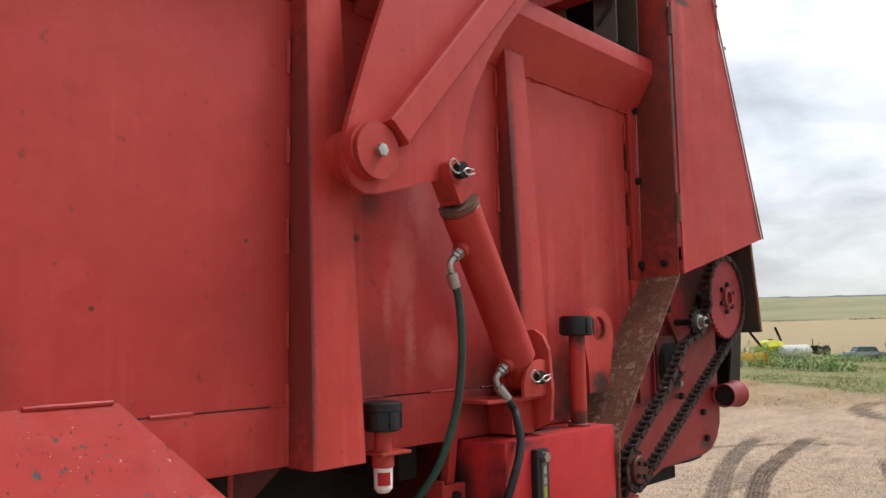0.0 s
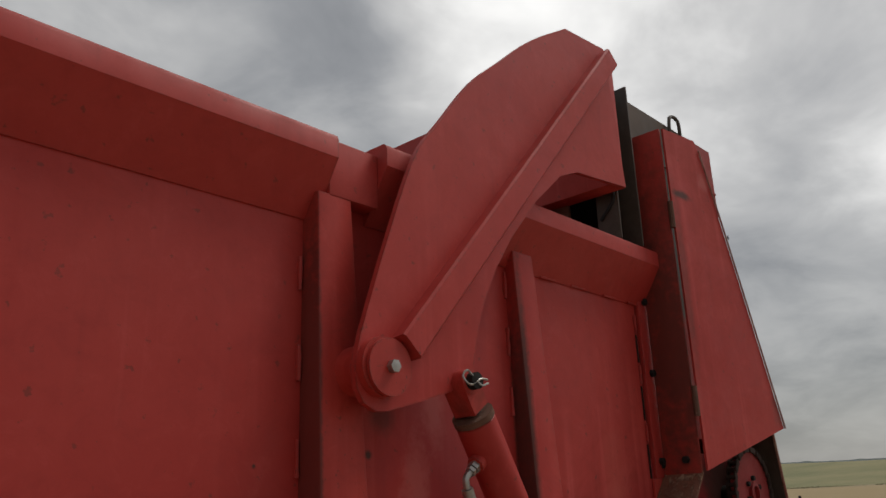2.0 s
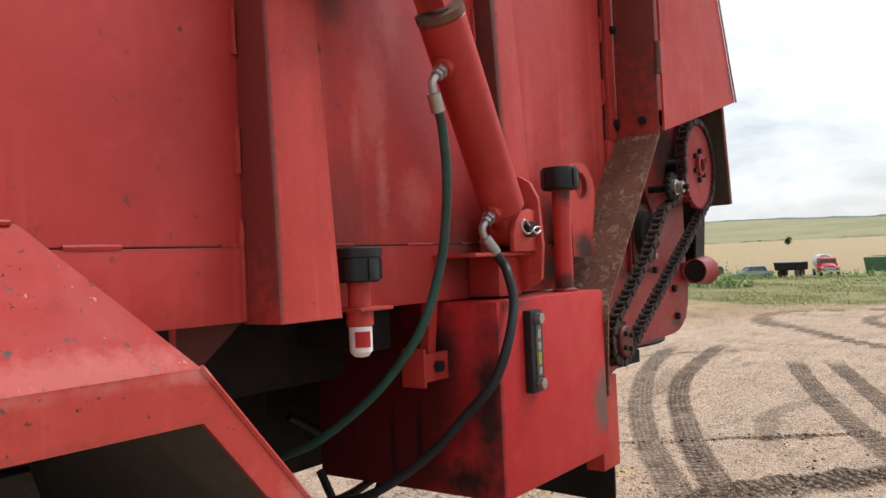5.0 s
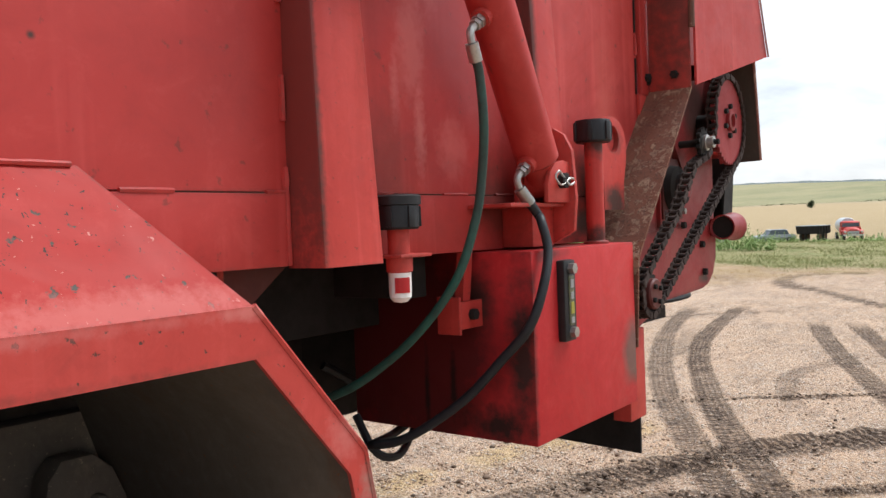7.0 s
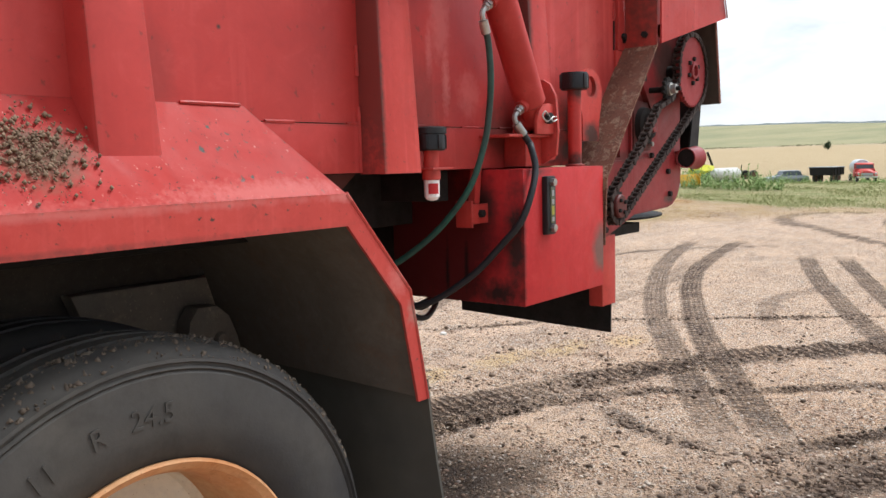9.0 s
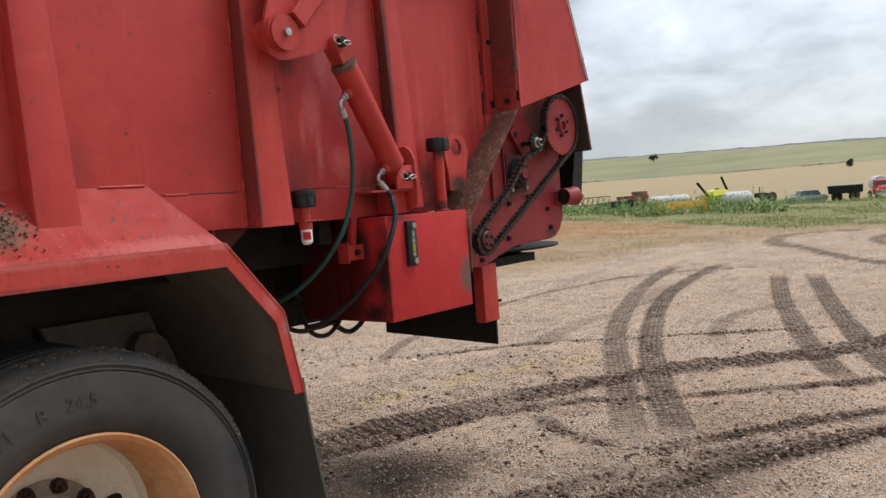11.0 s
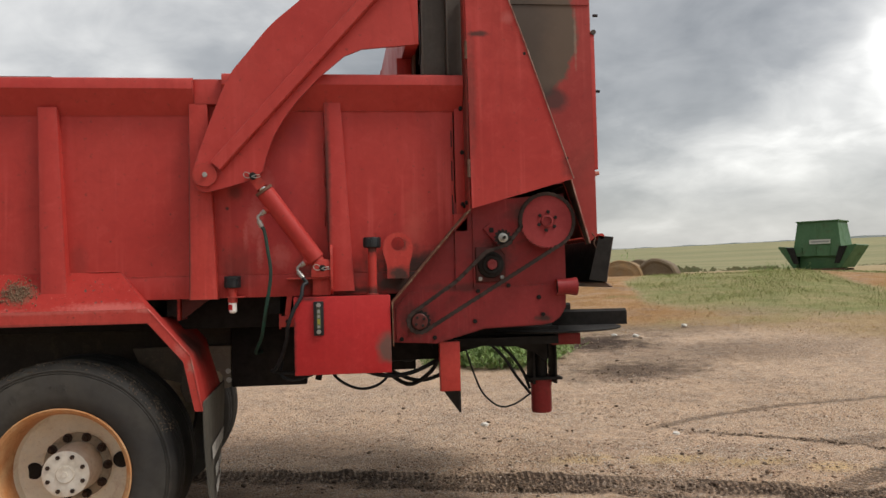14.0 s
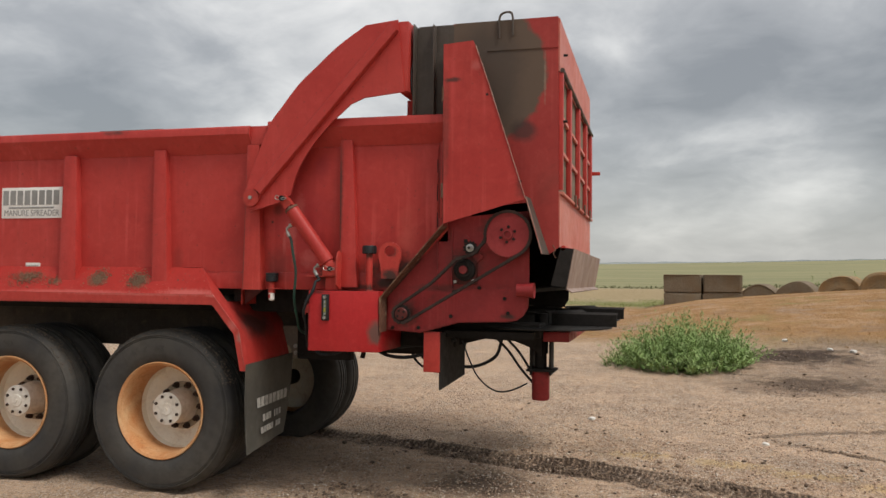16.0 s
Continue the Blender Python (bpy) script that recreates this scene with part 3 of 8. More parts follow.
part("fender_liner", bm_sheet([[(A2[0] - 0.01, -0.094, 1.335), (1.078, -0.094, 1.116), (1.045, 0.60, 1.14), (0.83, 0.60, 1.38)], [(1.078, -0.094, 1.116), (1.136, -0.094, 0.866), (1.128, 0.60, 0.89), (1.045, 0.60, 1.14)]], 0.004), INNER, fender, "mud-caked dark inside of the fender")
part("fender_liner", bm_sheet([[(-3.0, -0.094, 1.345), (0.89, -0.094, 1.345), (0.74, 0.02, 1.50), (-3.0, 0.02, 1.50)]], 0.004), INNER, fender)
part("weld_bead", bm_tube([A, B, C], 0.005, 6, None, False), RED_FADED, fender)
part("fender_brace", bm_box(1.0, 1.012, 0.10, 0.30, 1.29, 1.398), RED_DIRTY, fender)

rs = np.random.RandomState(77)
V_, octa_ = [], np.array([(1, 0, 0), (-1, 0, 0), (0, 1, 0), (0, -1, 0), (0, 0, 1), (0, 0, -1)], float)
for cx, cv, rx, rv, n in ((0.29, 0.5, 0.075, 0.28, 800), (-0.03, 0.55, 0.07, 0.28, 700), (-0.62, 0.5, 0.14, 0.26, 900), (-0.38, 0.4, 0.05, 0.18, 240)):
    for _ in range(n):
        x, v = rs.normal(cx, rx * 0.6), np.clip(rs.normal(cv, rv * 0.6), 0.05, 0.95)
        q = 0.0012 + 0.0042 * rs.rand() ** 3
        V_.append(np.array((x, -0.103 + 0.128 * v, 1.362 + 0.182 * v)) + octa_ * q * rs.uniform(0.5, 1.5, (6, 1)))
octf_ = np.array([(0, 2, 4), (2, 1, 4), (1, 3, 4), (3, 0, 4), (2, 0, 5), (1, 2, 5), (3, 1, 5), (0, 3, 5)])
cake = mesh_from("mud_cake", np.array(V_).reshape(-1, 3), (np.arange(len(V_))[:, None, None] * 6 + octf_).reshape(-1, 3), 3)
cake.materials.append(plain("crumbled_mud", (0.27, 0.185, 0.12), 0.95, 0, 0.4, 60, 0.6, (0.17, 0.115, 0.075)))
tagged(share("mud_cake", cake, fender, Matrix()), "brown mud crumbs caked on the fender", kind="stuff")

# mud flap
flap = sub("mud_flap", spreader, "hanging black rubber mud flap with faded white lettering")


def flap_x(y, z):
    s = (0.90 - z) / 0.56
    return 1.158 + 0.05 * s * s - 0.09 * s * (y + 0.1) / 0.72 * s


rows_ = [[(flap_x(y, z) , y - 0.01 * k, z + 0.03 * (y + 0.1)) for y in (-0.095, 0.05, 0.2, 0.35, 0.5, 0.61)] for k, z in enumerate((0.905, 0.8, 0.7, 0.6, 0.5, 0.42, 0.335))]
part("rubber_sheet", bm_sheet([[rows_[i][j], rows_[i][j + 1], rows_[i + 1][j + 1], rows_[i + 1][j]] for i in range(6) for j in range(5)], 0.008), plain("flap_rubber", (0.060, 0.056, 0.047), 0.8, 0, 0.3, 18, 0.3, (0.10, 0.09, 0.072)), flap)


def flap_bar(y0, y1, z0, z1):
    q = [(flap_x(y, z) + 0.0075, y, z + 0.03 * (y + 0.1)) for y, z in ((y0, z0), (y1, z0), (y1, z1), (y0, z1))]
    part("lettering_bar", bm_sheet([q], 0.002), FLAPINK, flap)


FLAPINK = plain("worn_white_ink", (0.64, 0.62, 0.57), 0.8, 0, 0.5, 60, 0.2)
for row, (z0, z1, spans) in enumerate(((0.60, 0.665, [(0.02 + 0.061 * i, 0.02 + 0.061 * i + 0.047) for i in range(8)]), (0.50, 0.545, [(0.10, 0.14), (0.155, 0.195), (0.205, 0.235), (0.29, 0.305), (0.32, 0.355), (0.37, 0.40)]), (0.425, 0.465, [(0.06, 0.10), (0.11, 0.145), (0.155, 0.19), (0.2, 0.235), (0.245, 0.27), (0.32, 0.36), (0.37, 0.405)]))):
    for y0, y1 in spans:
        flap_bar(y0 + 0.01, y1 + 0.01, z0, z1)

# chassis under the box
chassis = sub("chassis", spreader)
MUDDY = plain("dried_mud", (0.24, 0.19, 0.14), 0.9, 0, 0.5, 9, 0.5, (0.075, 0.057, 0.044))
HANGER = weathered("mud_caked_frame", (0.15, 0.128, 0.105), (0.21, 0.172, 0.136), (0.42, 0.35, 0.25), amount=0.55, rough=0.9, speck=0.9, streak=0.2, scale=3.0, edge=0)
part("frame_rail", bm_box(-3.0, 1.20, 0.66, 0.74, 0.94, 1.233, 0.006), weathered("grimy_frame", (0.045, 0.038, 0.033), (0.075, 0.060, 0.048), (0.20, 0.16, 0.11), amount=0.4, rough=0.9, speck=0.8, streak=0.2, scale=3.0, edge=0), chassis)
# near-black rear rail, subframe and cross members: underbody shade put into their colour
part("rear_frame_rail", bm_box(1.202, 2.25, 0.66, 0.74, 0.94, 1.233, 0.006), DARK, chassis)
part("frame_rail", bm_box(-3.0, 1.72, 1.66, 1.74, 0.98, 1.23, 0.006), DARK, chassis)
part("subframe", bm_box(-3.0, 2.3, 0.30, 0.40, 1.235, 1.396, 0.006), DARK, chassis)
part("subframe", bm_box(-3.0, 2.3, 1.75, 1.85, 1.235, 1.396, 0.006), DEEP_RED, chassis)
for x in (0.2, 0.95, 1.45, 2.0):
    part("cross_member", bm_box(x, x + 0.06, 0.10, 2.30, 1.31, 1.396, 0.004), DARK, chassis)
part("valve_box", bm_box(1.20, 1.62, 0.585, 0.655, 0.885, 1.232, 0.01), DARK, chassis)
for x, z in ((1.245, 0.915), (1.60, 0.925)):
    share("bolt", bolt_me, chassis, pose(x, 0.585, z))
part("gusset", bm_prism([(1.02, 1.395), (1.02, 1.29), (1.16, 1.395)], "y", 0.12, 0.13), DEEP_RED, chassis)
part("spring_hanger", bm_prism([(0.66, 1.12), (1.20, 1.12), (1.195, 0.885), (1.06, 0.86), (0.92, 0.92), (0.72, 0.97)], "y", 0.60, 0.655, 0.008), HANGER, chassis, "mud-caked spring hanger plate")
part("hanger_casting", bm_prism([(0.925, 0.90), (0.945, 1.016), (0.972, 1.052), (1.035, 1.050), (1.075, 1.015), (1.10, 0.955), (1.125, 0.85), (1.05, 0.80), (0.95, 0.82)], "y", 0.535, 0.598, 0.014), HANGER, chassis, "dark cast spring hanger")
part("hanger_pin", bm_lathe([(0.0, 0.516), (0.016, 0.518), (0.019, 0.524), (0.019, 0.536)], (1.035, 0, 0.955), "y", 18), HANGER, chassis)
part("peeling_paint", bm_prism([(1.085, 1.012), (1.11, 0.985), (1.135, 0.972), (1.150, 0.950), (1.146, 0.905), (1.125, 0.898), (1.118, 0.925), (1.10, 0.955), (1.095, 0.985)], "y", 0.5965, 0.5995), plain("peeling_cream_paint", (0.50, 0.43, 0.31), 0.8, 0, 0.5, 50, 0.4, (0.34, 0.28, 0.19)), chassis, "patch of peeling cream paint")
hang_bolt = mesh_of("hanger_bolt", bm_lathe([(0.0, -0.016), (0.010, -0.015), (0.011, 0.0), (0.016, 0.0), (0.016, 0.004)], (0, 0, 0), "y", 8), ZINC)
for x, z in ((1.180, 0.976), (1.183, 0.926)):
    share("hanger_bolt", hang_bolt, chassis, pose(x, 0.598, z))
for x in (0.467, -0.77):
    part("axle", bm_tube([(x, 0.2, 0.56), (x, 2.2, 0.56)], 0.07, 14, None, False), DARK, chassis)
    part("spring_seat", bm_box(x - 0.16, x + 0.16, 0.60, 0.76, 0.62, 0.98, 0.02), DARK, chassis)
part("suspension_arm", bm_prism([(0.30, 0.50), (0.72, 0.55), (0.80, 0.72), (0.74, 0.93), (0.42, 0.95), (0.30, 0.80)], "y", 0.60, 0.84, 0.015), MUDDY, chassis)
part("walking_beam", bm_prism([(-0.9, 0.50), (0.62, 0.50), (0.62, 0.62), (0.0, 0.80), (-0.3, 0.80), (-0.9, 0.62)], "y", 0.62, 0.72, 0.01), DARK, chassis)

# wheels: duals with a deep dished outer rim
GROOVE = [(0.02, 0.525), (0.03, 0.538), (0.055, 0.548), (0.075, 0.551), (0.078, 0.541), (0.092, 0.541), (0.095, 0.552), (0.128, 0.553), (0.131, 0.542), (0.145, 0.542), (0.148, 0.553), (0.18, 0.552), (0.183, 0.541), (0.197, 0.541), (0.20, 0.551), (0.222, 0.548), (0.245, 0.538)]


def tyre_bm(y0):
    prof = [(0.322, 0.035), (0.338, 0.018), (0.365, 0.004), (0.40, -0.004), (0.455, -0.002), (0.492, 0.004), (0.497, 0.009), (0.501, 0.004), (0.506, 0.012), (0.510, 0.012), (0.513, 0.006), (0.519, 0.008), (0.522, 0.015)]
    prof += [(r, y) for y, r in GROOVE] + [(0.50, 0.272), (0.45, 0.284), (0.38, 0.284), (0.33, 0.27), (0.308, 0.24)]
    return bm_lathe([(r, y + y0) for r, y in prof], (0, 0, 0), "y", 72)


tyre_out, tyre_in = mesh_of("tyre", tyre_bm(0.0), RUBBER), mesh_of("tyre", tyre_bm(0.31), RUBBER)
rim_me = mesh_of("rim_barrel", bm_lathe([(0.312, 0.022), (0.327, 0.010), (0.333, 0.016), (0.330, 0.030), (0.330, 0.06), (0.330, 0.330), (0.300, 0.330), (0.288, 0.29), (0.291, 0.14), (0.300, 0.05), (0.308, 0.034), (0.312, 0.022)], (0, 0, 0), "y", 64), RIMRUST)
disc_me = mesh_of("wheel_disc", bm_lathe([(0.291, 0.225), (0.280, 0.275), (0.245, 0.303), (0.185, 0.312), (0.172, 0.308), (0.165, 0.300), (0.06, 0.300), (0.06, 0.318), (0.288, 0.323), (0.291, 0.225)], (0, 0, 0), "y", 64), CREAM)
hub_me = mesh_of("hub", bm_lathe([(0.124, 0.299), (0.119, 0.24), (0.110, 0.19), (0.106, 0.122), (0.112, 0.118), (0.112, 0.106), (0.104, 0.102), (0.045, 0.099), (0.04, 0.092), (0.014, 0.091), (0.012, 0.086), (0.0, 0.086)], (0, 0, 0), "y", 40), plain("hub_cream", (0.80, 0.77, 0.70), 0.5, 0, 0.35, 26, 0.3, (0.62, 0.52, 0.40)))
nut_me = mesh_of("lug_nut", bm_lathe([(0.024, 0.0), (0.024, -0.005), (0.019, -0.007), (0.019, -0.026), (0.011, -0.031), (0.011, -0.045), (0.0, -0.046)], (0, 0, 0), "y", 8), plain("rusty_nut", (0.06, 0.035, 0.025), 0.6, 0.3, 0.4, 60))
hbolt_me = mesh_of("hub_bolt", bm_lathe([(0.011, 0.0), (0.011, -0.009), (0.0, -0.010)], (0, 0, 0), "y", 6), bpy.data.materials["rusty_nut"])
hole_me = mesh_of("hand_hole", bm_lathe([(0.042, 0.0), (0.042, -0.001), (0.039, -0.0015), (0.0, 0.0005)], (0, 0, 0), "y", 24), DARK)
ring_me = mesh_of("stud_ring", bm_lathe([(0.168, 0.299), (0.166, 0.294), (0.118, 0.292), (0.112, 0.296)], (0, 0, 0), "y", 40), plain("stained_stud_ring", (0.46, 0.39, 0.29), 0.6, 0, 0.5, 30))


def wheel(m):
    w = sub("wheel", spreader, "cream painted rusty dished wheel with a worn black tyre")
    w.matrix_local = m
    share("tyre", tyre_out, w, Matrix())
    share("tyre", tyre_in, w, Matrix())
    share("rim_barrel", rim_me, w, Matrix())
    share("wheel_disc", disc_me, w, Matrix())
    share("stud_ring", ring_me, w, Matrix())
    share("hub", hub_me, w, Matrix())
    for k in range(10):
        a = 2 * math.pi * k / 10
        share("lug_nut", nut_me, w, Matrix.Translation((0.149 * math.cos(a), 0.294, 0.149 * math.sin(a))))
    for k in range(8):
        a = 2 * math.pi * (k + 0.5) / 8
        share("hub_bolt", hbolt_me, w, Matrix.Translation((0.088 * math.cos(a), 0.102, 0.088 * math.sin(a))))
    for k in range(2):
        a = radians(185 + 180 * k)
        share("hand_hole", hole_me, w, Matrix.Translation((0.214 * math.cos(a), 0.3045, 0.214 * math.sin(a))))
    return w


def tyre_words(w):
    for word, ang in (("11", 118), ("R", 104), ("24.5", 90)):
        cu = bpy.data.curves.new("size_mark", "FONT")
        cu.body, cu.size, cu.extrude, cu.align_x, cu.align_y = word, 0.052, 0.0012, "CENTER", "CENTER"
        t_ = new("size_mark", cu)
        bpy.context.view_layer.update()
        me = bpy.data.meshes.new_from_object(t_.evaluated_get(bpy.context.evaluated_depsgraph_get()))
        bpy.data.objects.remove(t_)
        me.materials.clear()
        me.materials.append(RUBBER)
        a = radians(ang)
        share("size_mark", me, w, Matrix.Translation((0.425 * math.cos(a), -0.0045, 0.425 * math.sin(a))) @ Matrix.Rotation(-(a - math.pi / 2), 4, "Y") @ Matrix.Rotation(math.pi / 2, 4, "X"))


def caked_mud(w, seed):
    """Dried crumbs of mud stuck over the tread and upper shoulder of the tyre."""
    rs = np.random.RandomState(seed)
    n = 2600
    a = np.radians(rs.uniform(20, 175, n))
    y = np.where(rs.rand(n) < 0.15, rs.uniform(0.012, 0.05, n), rs.uniform(0.045, 0.27, n))
    r = np.interp(y, [0.0, 0.02, 0.05, 0.08, 0.25, 0.27], [0.512, 0.526, 0.547, 0.552, 0.540, 0.52])
    q = 0.0018 + 0.0052 * rs.rand(n) ** 3
    c = np.stack([r * np.cos(a), y, r * np.sin(a)], 1)
    octa = np.array([(1, 0, 0), (-1, 0, 0), (0, 1, 0), (0, -1, 0), (0, 0, 1), (0, 0, -1)], float)
    octf = np.array([(0, 2, 4), (2, 1, 4), (1, 3, 4), (3, 0, 4), (2, 0, 5), (1, 2, 5), (3, 1, 5), (0, 3, 5)])
    V = c[:, None] + octa[None] * q[:, None, None] * rs.uniform(0.5, 1.6, (n, 6, 1)) + rs.normal(0, 0.25, (n, 6, 3)) * q[:, None, None]
    me = np.arange(n)[:, None, None] * 6 + octf[None]
    me = mesh_from("caked_mud", V.reshape(-1, 3), me.reshape(-1, 3), 3)
    me.materials.append(MUDDY)
    ob = tagged(share("caked_mud", me, w, Matrix()), "dried mud crumbs on the tyre shoulder", kind="stuff")
    return ob


for x in (0.467, -0.77):
    w_ = wheel(pose(x, -0.032, 0.56))
    caked_mud(w_, int(x * 100) + 100)
    tyre_words(w_)
    wheel(pose(x, 2.432, 0.56, 0, 0, 180))

# lift arms of the end gate
ARM = [(2.164, 3.108), (1.949, 3.087), (1.766, 2.967), (1.612, 2.836), (1.495, 2.732), (1.377, 2.588), (1.291, 2.473), (1.202, 2.259), (1.128, 2.055), (1.113, 1.995), (1.118, 1.955), (1.135, 1.928), (1.165, 1.914), (1.20, 1.916), (1.315, 1.948), (1.375, 1.965), (1.45, 2.012), (1.462, 2.06), (1.474, 2.104), (1.505, 2.185), (1.555, 2.27), (1.62, 2.358), (1.735, 2.482), (1.857, 2.586), (1.945, 2.622), (2.211, 2.649)]


bow = [Vector((x, 0, z)) for x, z in ARM[1:9]]
ext_ = [2 * bow[0] - bow[1], *bow, 2 * bow[-1] - bow[-2]]
fair = []
for i in range(1, len(ext_) - 2):
    for k in range(5):
        t = k / 5
        p0, p1, p2, p3 = ext_[i - 1 : i + 3]
        q = 0.5 * (2 * p1 + (p2 - p0) * t + (2 * p0 - 5 * p1 + 4 * p2 - p3) * t * t + (3 * p1 - p0 - 3 * p2 + p3) * t**3)
        fair.append((q.x, q.z))
ARM = [ARM[0], *fair, *ARM[8:]]


def lift_arm(y0, s):
    a = sub("lift_arm", spreader, "curved red plate lift arm with a welded stiffener")
    part("arm_plate", bm_prism(ARM, "y", y0, y0 - 0.014 * s, 0.0), RED, a)
    d = Vector((2.150 - 1.222, 0, 3.055 - 2.028)).normalized()
    n = Vector((-d.z, 0, d.x))
    p0, p1 = Vector((1.232, 0, 2.036)), Vector((2.150, 0, 3.052))
    ring = []
    for p in (p0, p1):
        ring.append([(p + n * u) + Vector((0, v, 0)) for u, v in ((0.032, y0 - 0.014 * s), (0.036, y0 - 0.05 * s), (0.031, y0 - 0.055 * s), (-0.023, y0 - 0.055 * s), (-0.028, y0 - 0.05 * s), (-0.03, y0 - 0.014 * s))])
    part("stiffener", bm_loft(ring), RED, a)
    part("end_return", bm_box(2.166, 2.232, min(y0, y0 + 0.30 * s), max(y0, y0 + 0.30 * s), 2.655, 3.10, 0.004), RED, a)
    part("pivot_boss", bm_lathe([(0.058, y0 - 0.014 * s), (0.058, y0 - 0.032 * s), (0.0, y0 - 0.032 * s)], (1.174, 0, 1.997), "y", 28), RED_DIRTY, a)
    part("pivot_cap", bm_lathe([(0.056, y0 - 0.034 * s), (0.056, y0 - 0.042 * s), (0.0, y0 - 0.043 * s)], (1.180, 0, 1.995), "y", 28), RED_FADED, a)
    part("pivot_bolt", bm_lathe([(0.013, y0 - 0.043 * s), (0.013, y0 - 0.056 * s), (0.0, y0 - 0.057 * s)], (1.180, 0, 1.995), "y", 6), ZINC, a)
    part("pivot_tube", bm_lathe([(0.05, y0), (0.05, y0 + 0.08 * s)], (1.174, 0, 1.997), "y", 20), RED_DIRTY, a)


lift_arm(-0.085, 1)
lift_arm(2.485, -1)
gate = sub("end_gate", spreader, "red steel end gate hung between the lift arms")
part("gate_beam", bm_box(2.170, 2.228, 0.22, 2.18, 2.66, 3.095, 0.004), RED, gate)
part("gate_post", bm_box(2.14, 2.22, 0.20, 0.26, 1.45, 2.66, 0.004), RED, gate)
part("gate_post", bm_box(2.14, 2.22, 2.14, 2.20, 1.45, 2.66, 0.004), RED, gate)
part("gate_panel", bm_box(2.222, 2.234, 0.12, 2.28, 1.44, 2.68), RUST, gate)

# lift cylinder
lift = sub("hydraulic_cylinder", spreader, "red hydraulic cylinder with retracted rod and hoses")
T0, T1 = Vector((1.407, -0.098, 1.986)), Vector((1.730, -0.052, 1.535))
ax = (T1 - T0).normalized()
part("barrel", bm_tube([T0 + ax * 0.088, T0 + ax * 0.092, T0 + ax * 0.50, T0 + ax * 0.505], 0.045, 28, None, False, [0.041, 0.0445, 0.0445, 0.040]), RED, lift)
part("gland", bm_tube([T0 + ax * 0.074, T0 + ax * 0.088], 0.046, 28, None, False), RUST, lift)
part("rod", bm_rod(T0 + ax * 0.03, T0 + ax * 0.078, 0.020), CHROME, lift)
sd = ax.cross(Vector((0, 1, 0))).normalized()
clev = []
for s in (0.0, 0.066):
    c = T0 + ax * s
    clev.append([c + sd * u + Vector((0, v, 0)) for u, v in ((0.026, 0.028), (0.026, -0.03), (-0.026, -0.03), (-0.026, 0.028))])
part("clevis", bm_loft(clev), RED_DIRTY, lift)
part("clevis_eye", bm_lathe([(0.0, -0.132), (0.027, -0.130), (0.027, -0.072), (0.0, -0.072)], (T0.x, 0, T0.z), "y", 20), RED_DIRTY, lift)
part("pin", bm_lathe([(0.0, -0.150), (0.018, -0.148), (0.018, -0.07), (0.0, -0.07)], (T0.x, 0, T0.z), "y", 16), DARK, lift)
part("base_eye", bm_lathe([(0.0, -0.078), (0.034, -0.076), (0.034, -0.022), (0.0, -0.022)], (T1.x, 0, T1.z), "y", 24), RED_DIRTY, lift)
part("base_neck", bm_rod(T0 + ax * 0.50, T1, 0.034), RED_DIRTY, lift)
part("pin", bm_lathe([(0.0, -0.108), (0.016, -0.106), (0.016, -0.02), (0.0, -0.02)], (T1.x, 0, T1.z), "y", 16), DARK, lift)
for p, sgn in ((T0, -1), (T1, -1)):
    y = -0.146 if p is T0 else -0.104
    clip = [(0.045, 0.006), (0.01, 0.004), (-0.02, -0.012), (-0.045, -0.010), (-0.058, 0.008), (-0.045, 0.024), (-0.02, 0.014), (0.012, -0.012), (0.048, -0.004)]
    part("spring_clip", bm_tube([(p.x + 0.75 * u, y - 0.003 * (i % 2), p.z + 0.75 * v) for i, (u, v) in enumerate(clip)], 0.0024, 6), ZINC, lift)


def port(frac, name):
    c = T0 + ax * frac
    out = Vector((-0.80, -0.05, -0.60)) if name == "u" else Vector((-0.86, -0.05, -0.35))
    out = (out - ax * out.dot(ax) * 0.8).normalized()
    a = c + out * 0.042
    part("port_boss", bm_rod(a - out * 0.01, a + out * 0.014, 0.019), RED_DIRTY, lift)
    part("hose_nut", bm_rod(a + out * 0.014, a + out * 0.027, 0.0135, 6), ZINC, lift)
    part("hose_nut", bm_rod(a + out * 0.029, a + out * 0.039, 0.0115, 6), ZINC, lift)
    return a + out * 0.039, out


pu, ou = port(0.165, "u")
e1 = pu + ou * 0.014 + Vector((-0.003, 0, -0.010))
e2 = e1 + Vector((0.003, 0, -0.014))
part("elbow", bm_tube([pu - ou * 0.005, pu + ou * 0.014, e1, e2], 0.0075, 10), ZINC, lift)
e3 = e2 + Vector((0.015, 0.002, -0.030))
part("crimp", bm_rod(e2, e3, 0.0125), ZINC, lift)
part("green_hose", bm_tube([e3 - (e3 - e2) * 0.3, e3 + (e3 - e2) * 0.8, (1.466, -0.082, 1.63), (1.477, -0.066, 1.54), (1.472, -0.052, 1.46), (1.450, -0.02, 1.352), (1.430, 0.05, 1.259), (1.41, 0.13, 1.188), (1.38, 0.22, 1.13), (1.36, 0.36, 1.09), (1.37, 0.60, 1.08)], 0.0088, 12), HOSE_G, lift, "green hydraulic hose hanging in a bow")
pl, ol = port(0.485, "l")
f1 = pl + ol * 0.012 + Vector((-0.003, 0, -0.010))
f2 = f1 + Vector((0.004, -0.002, -0.014))
part("elbow", bm_tube([pl - ol * 0.005, pl + ol * 0.012, f1, f2], 0.0075, 10), ZINC, lift)
f3 = f2 + Vector((0.022, -0.010, -0.030))
part("crimp", bm_rod(f2, f3, 0.0125), ZINC, lift)
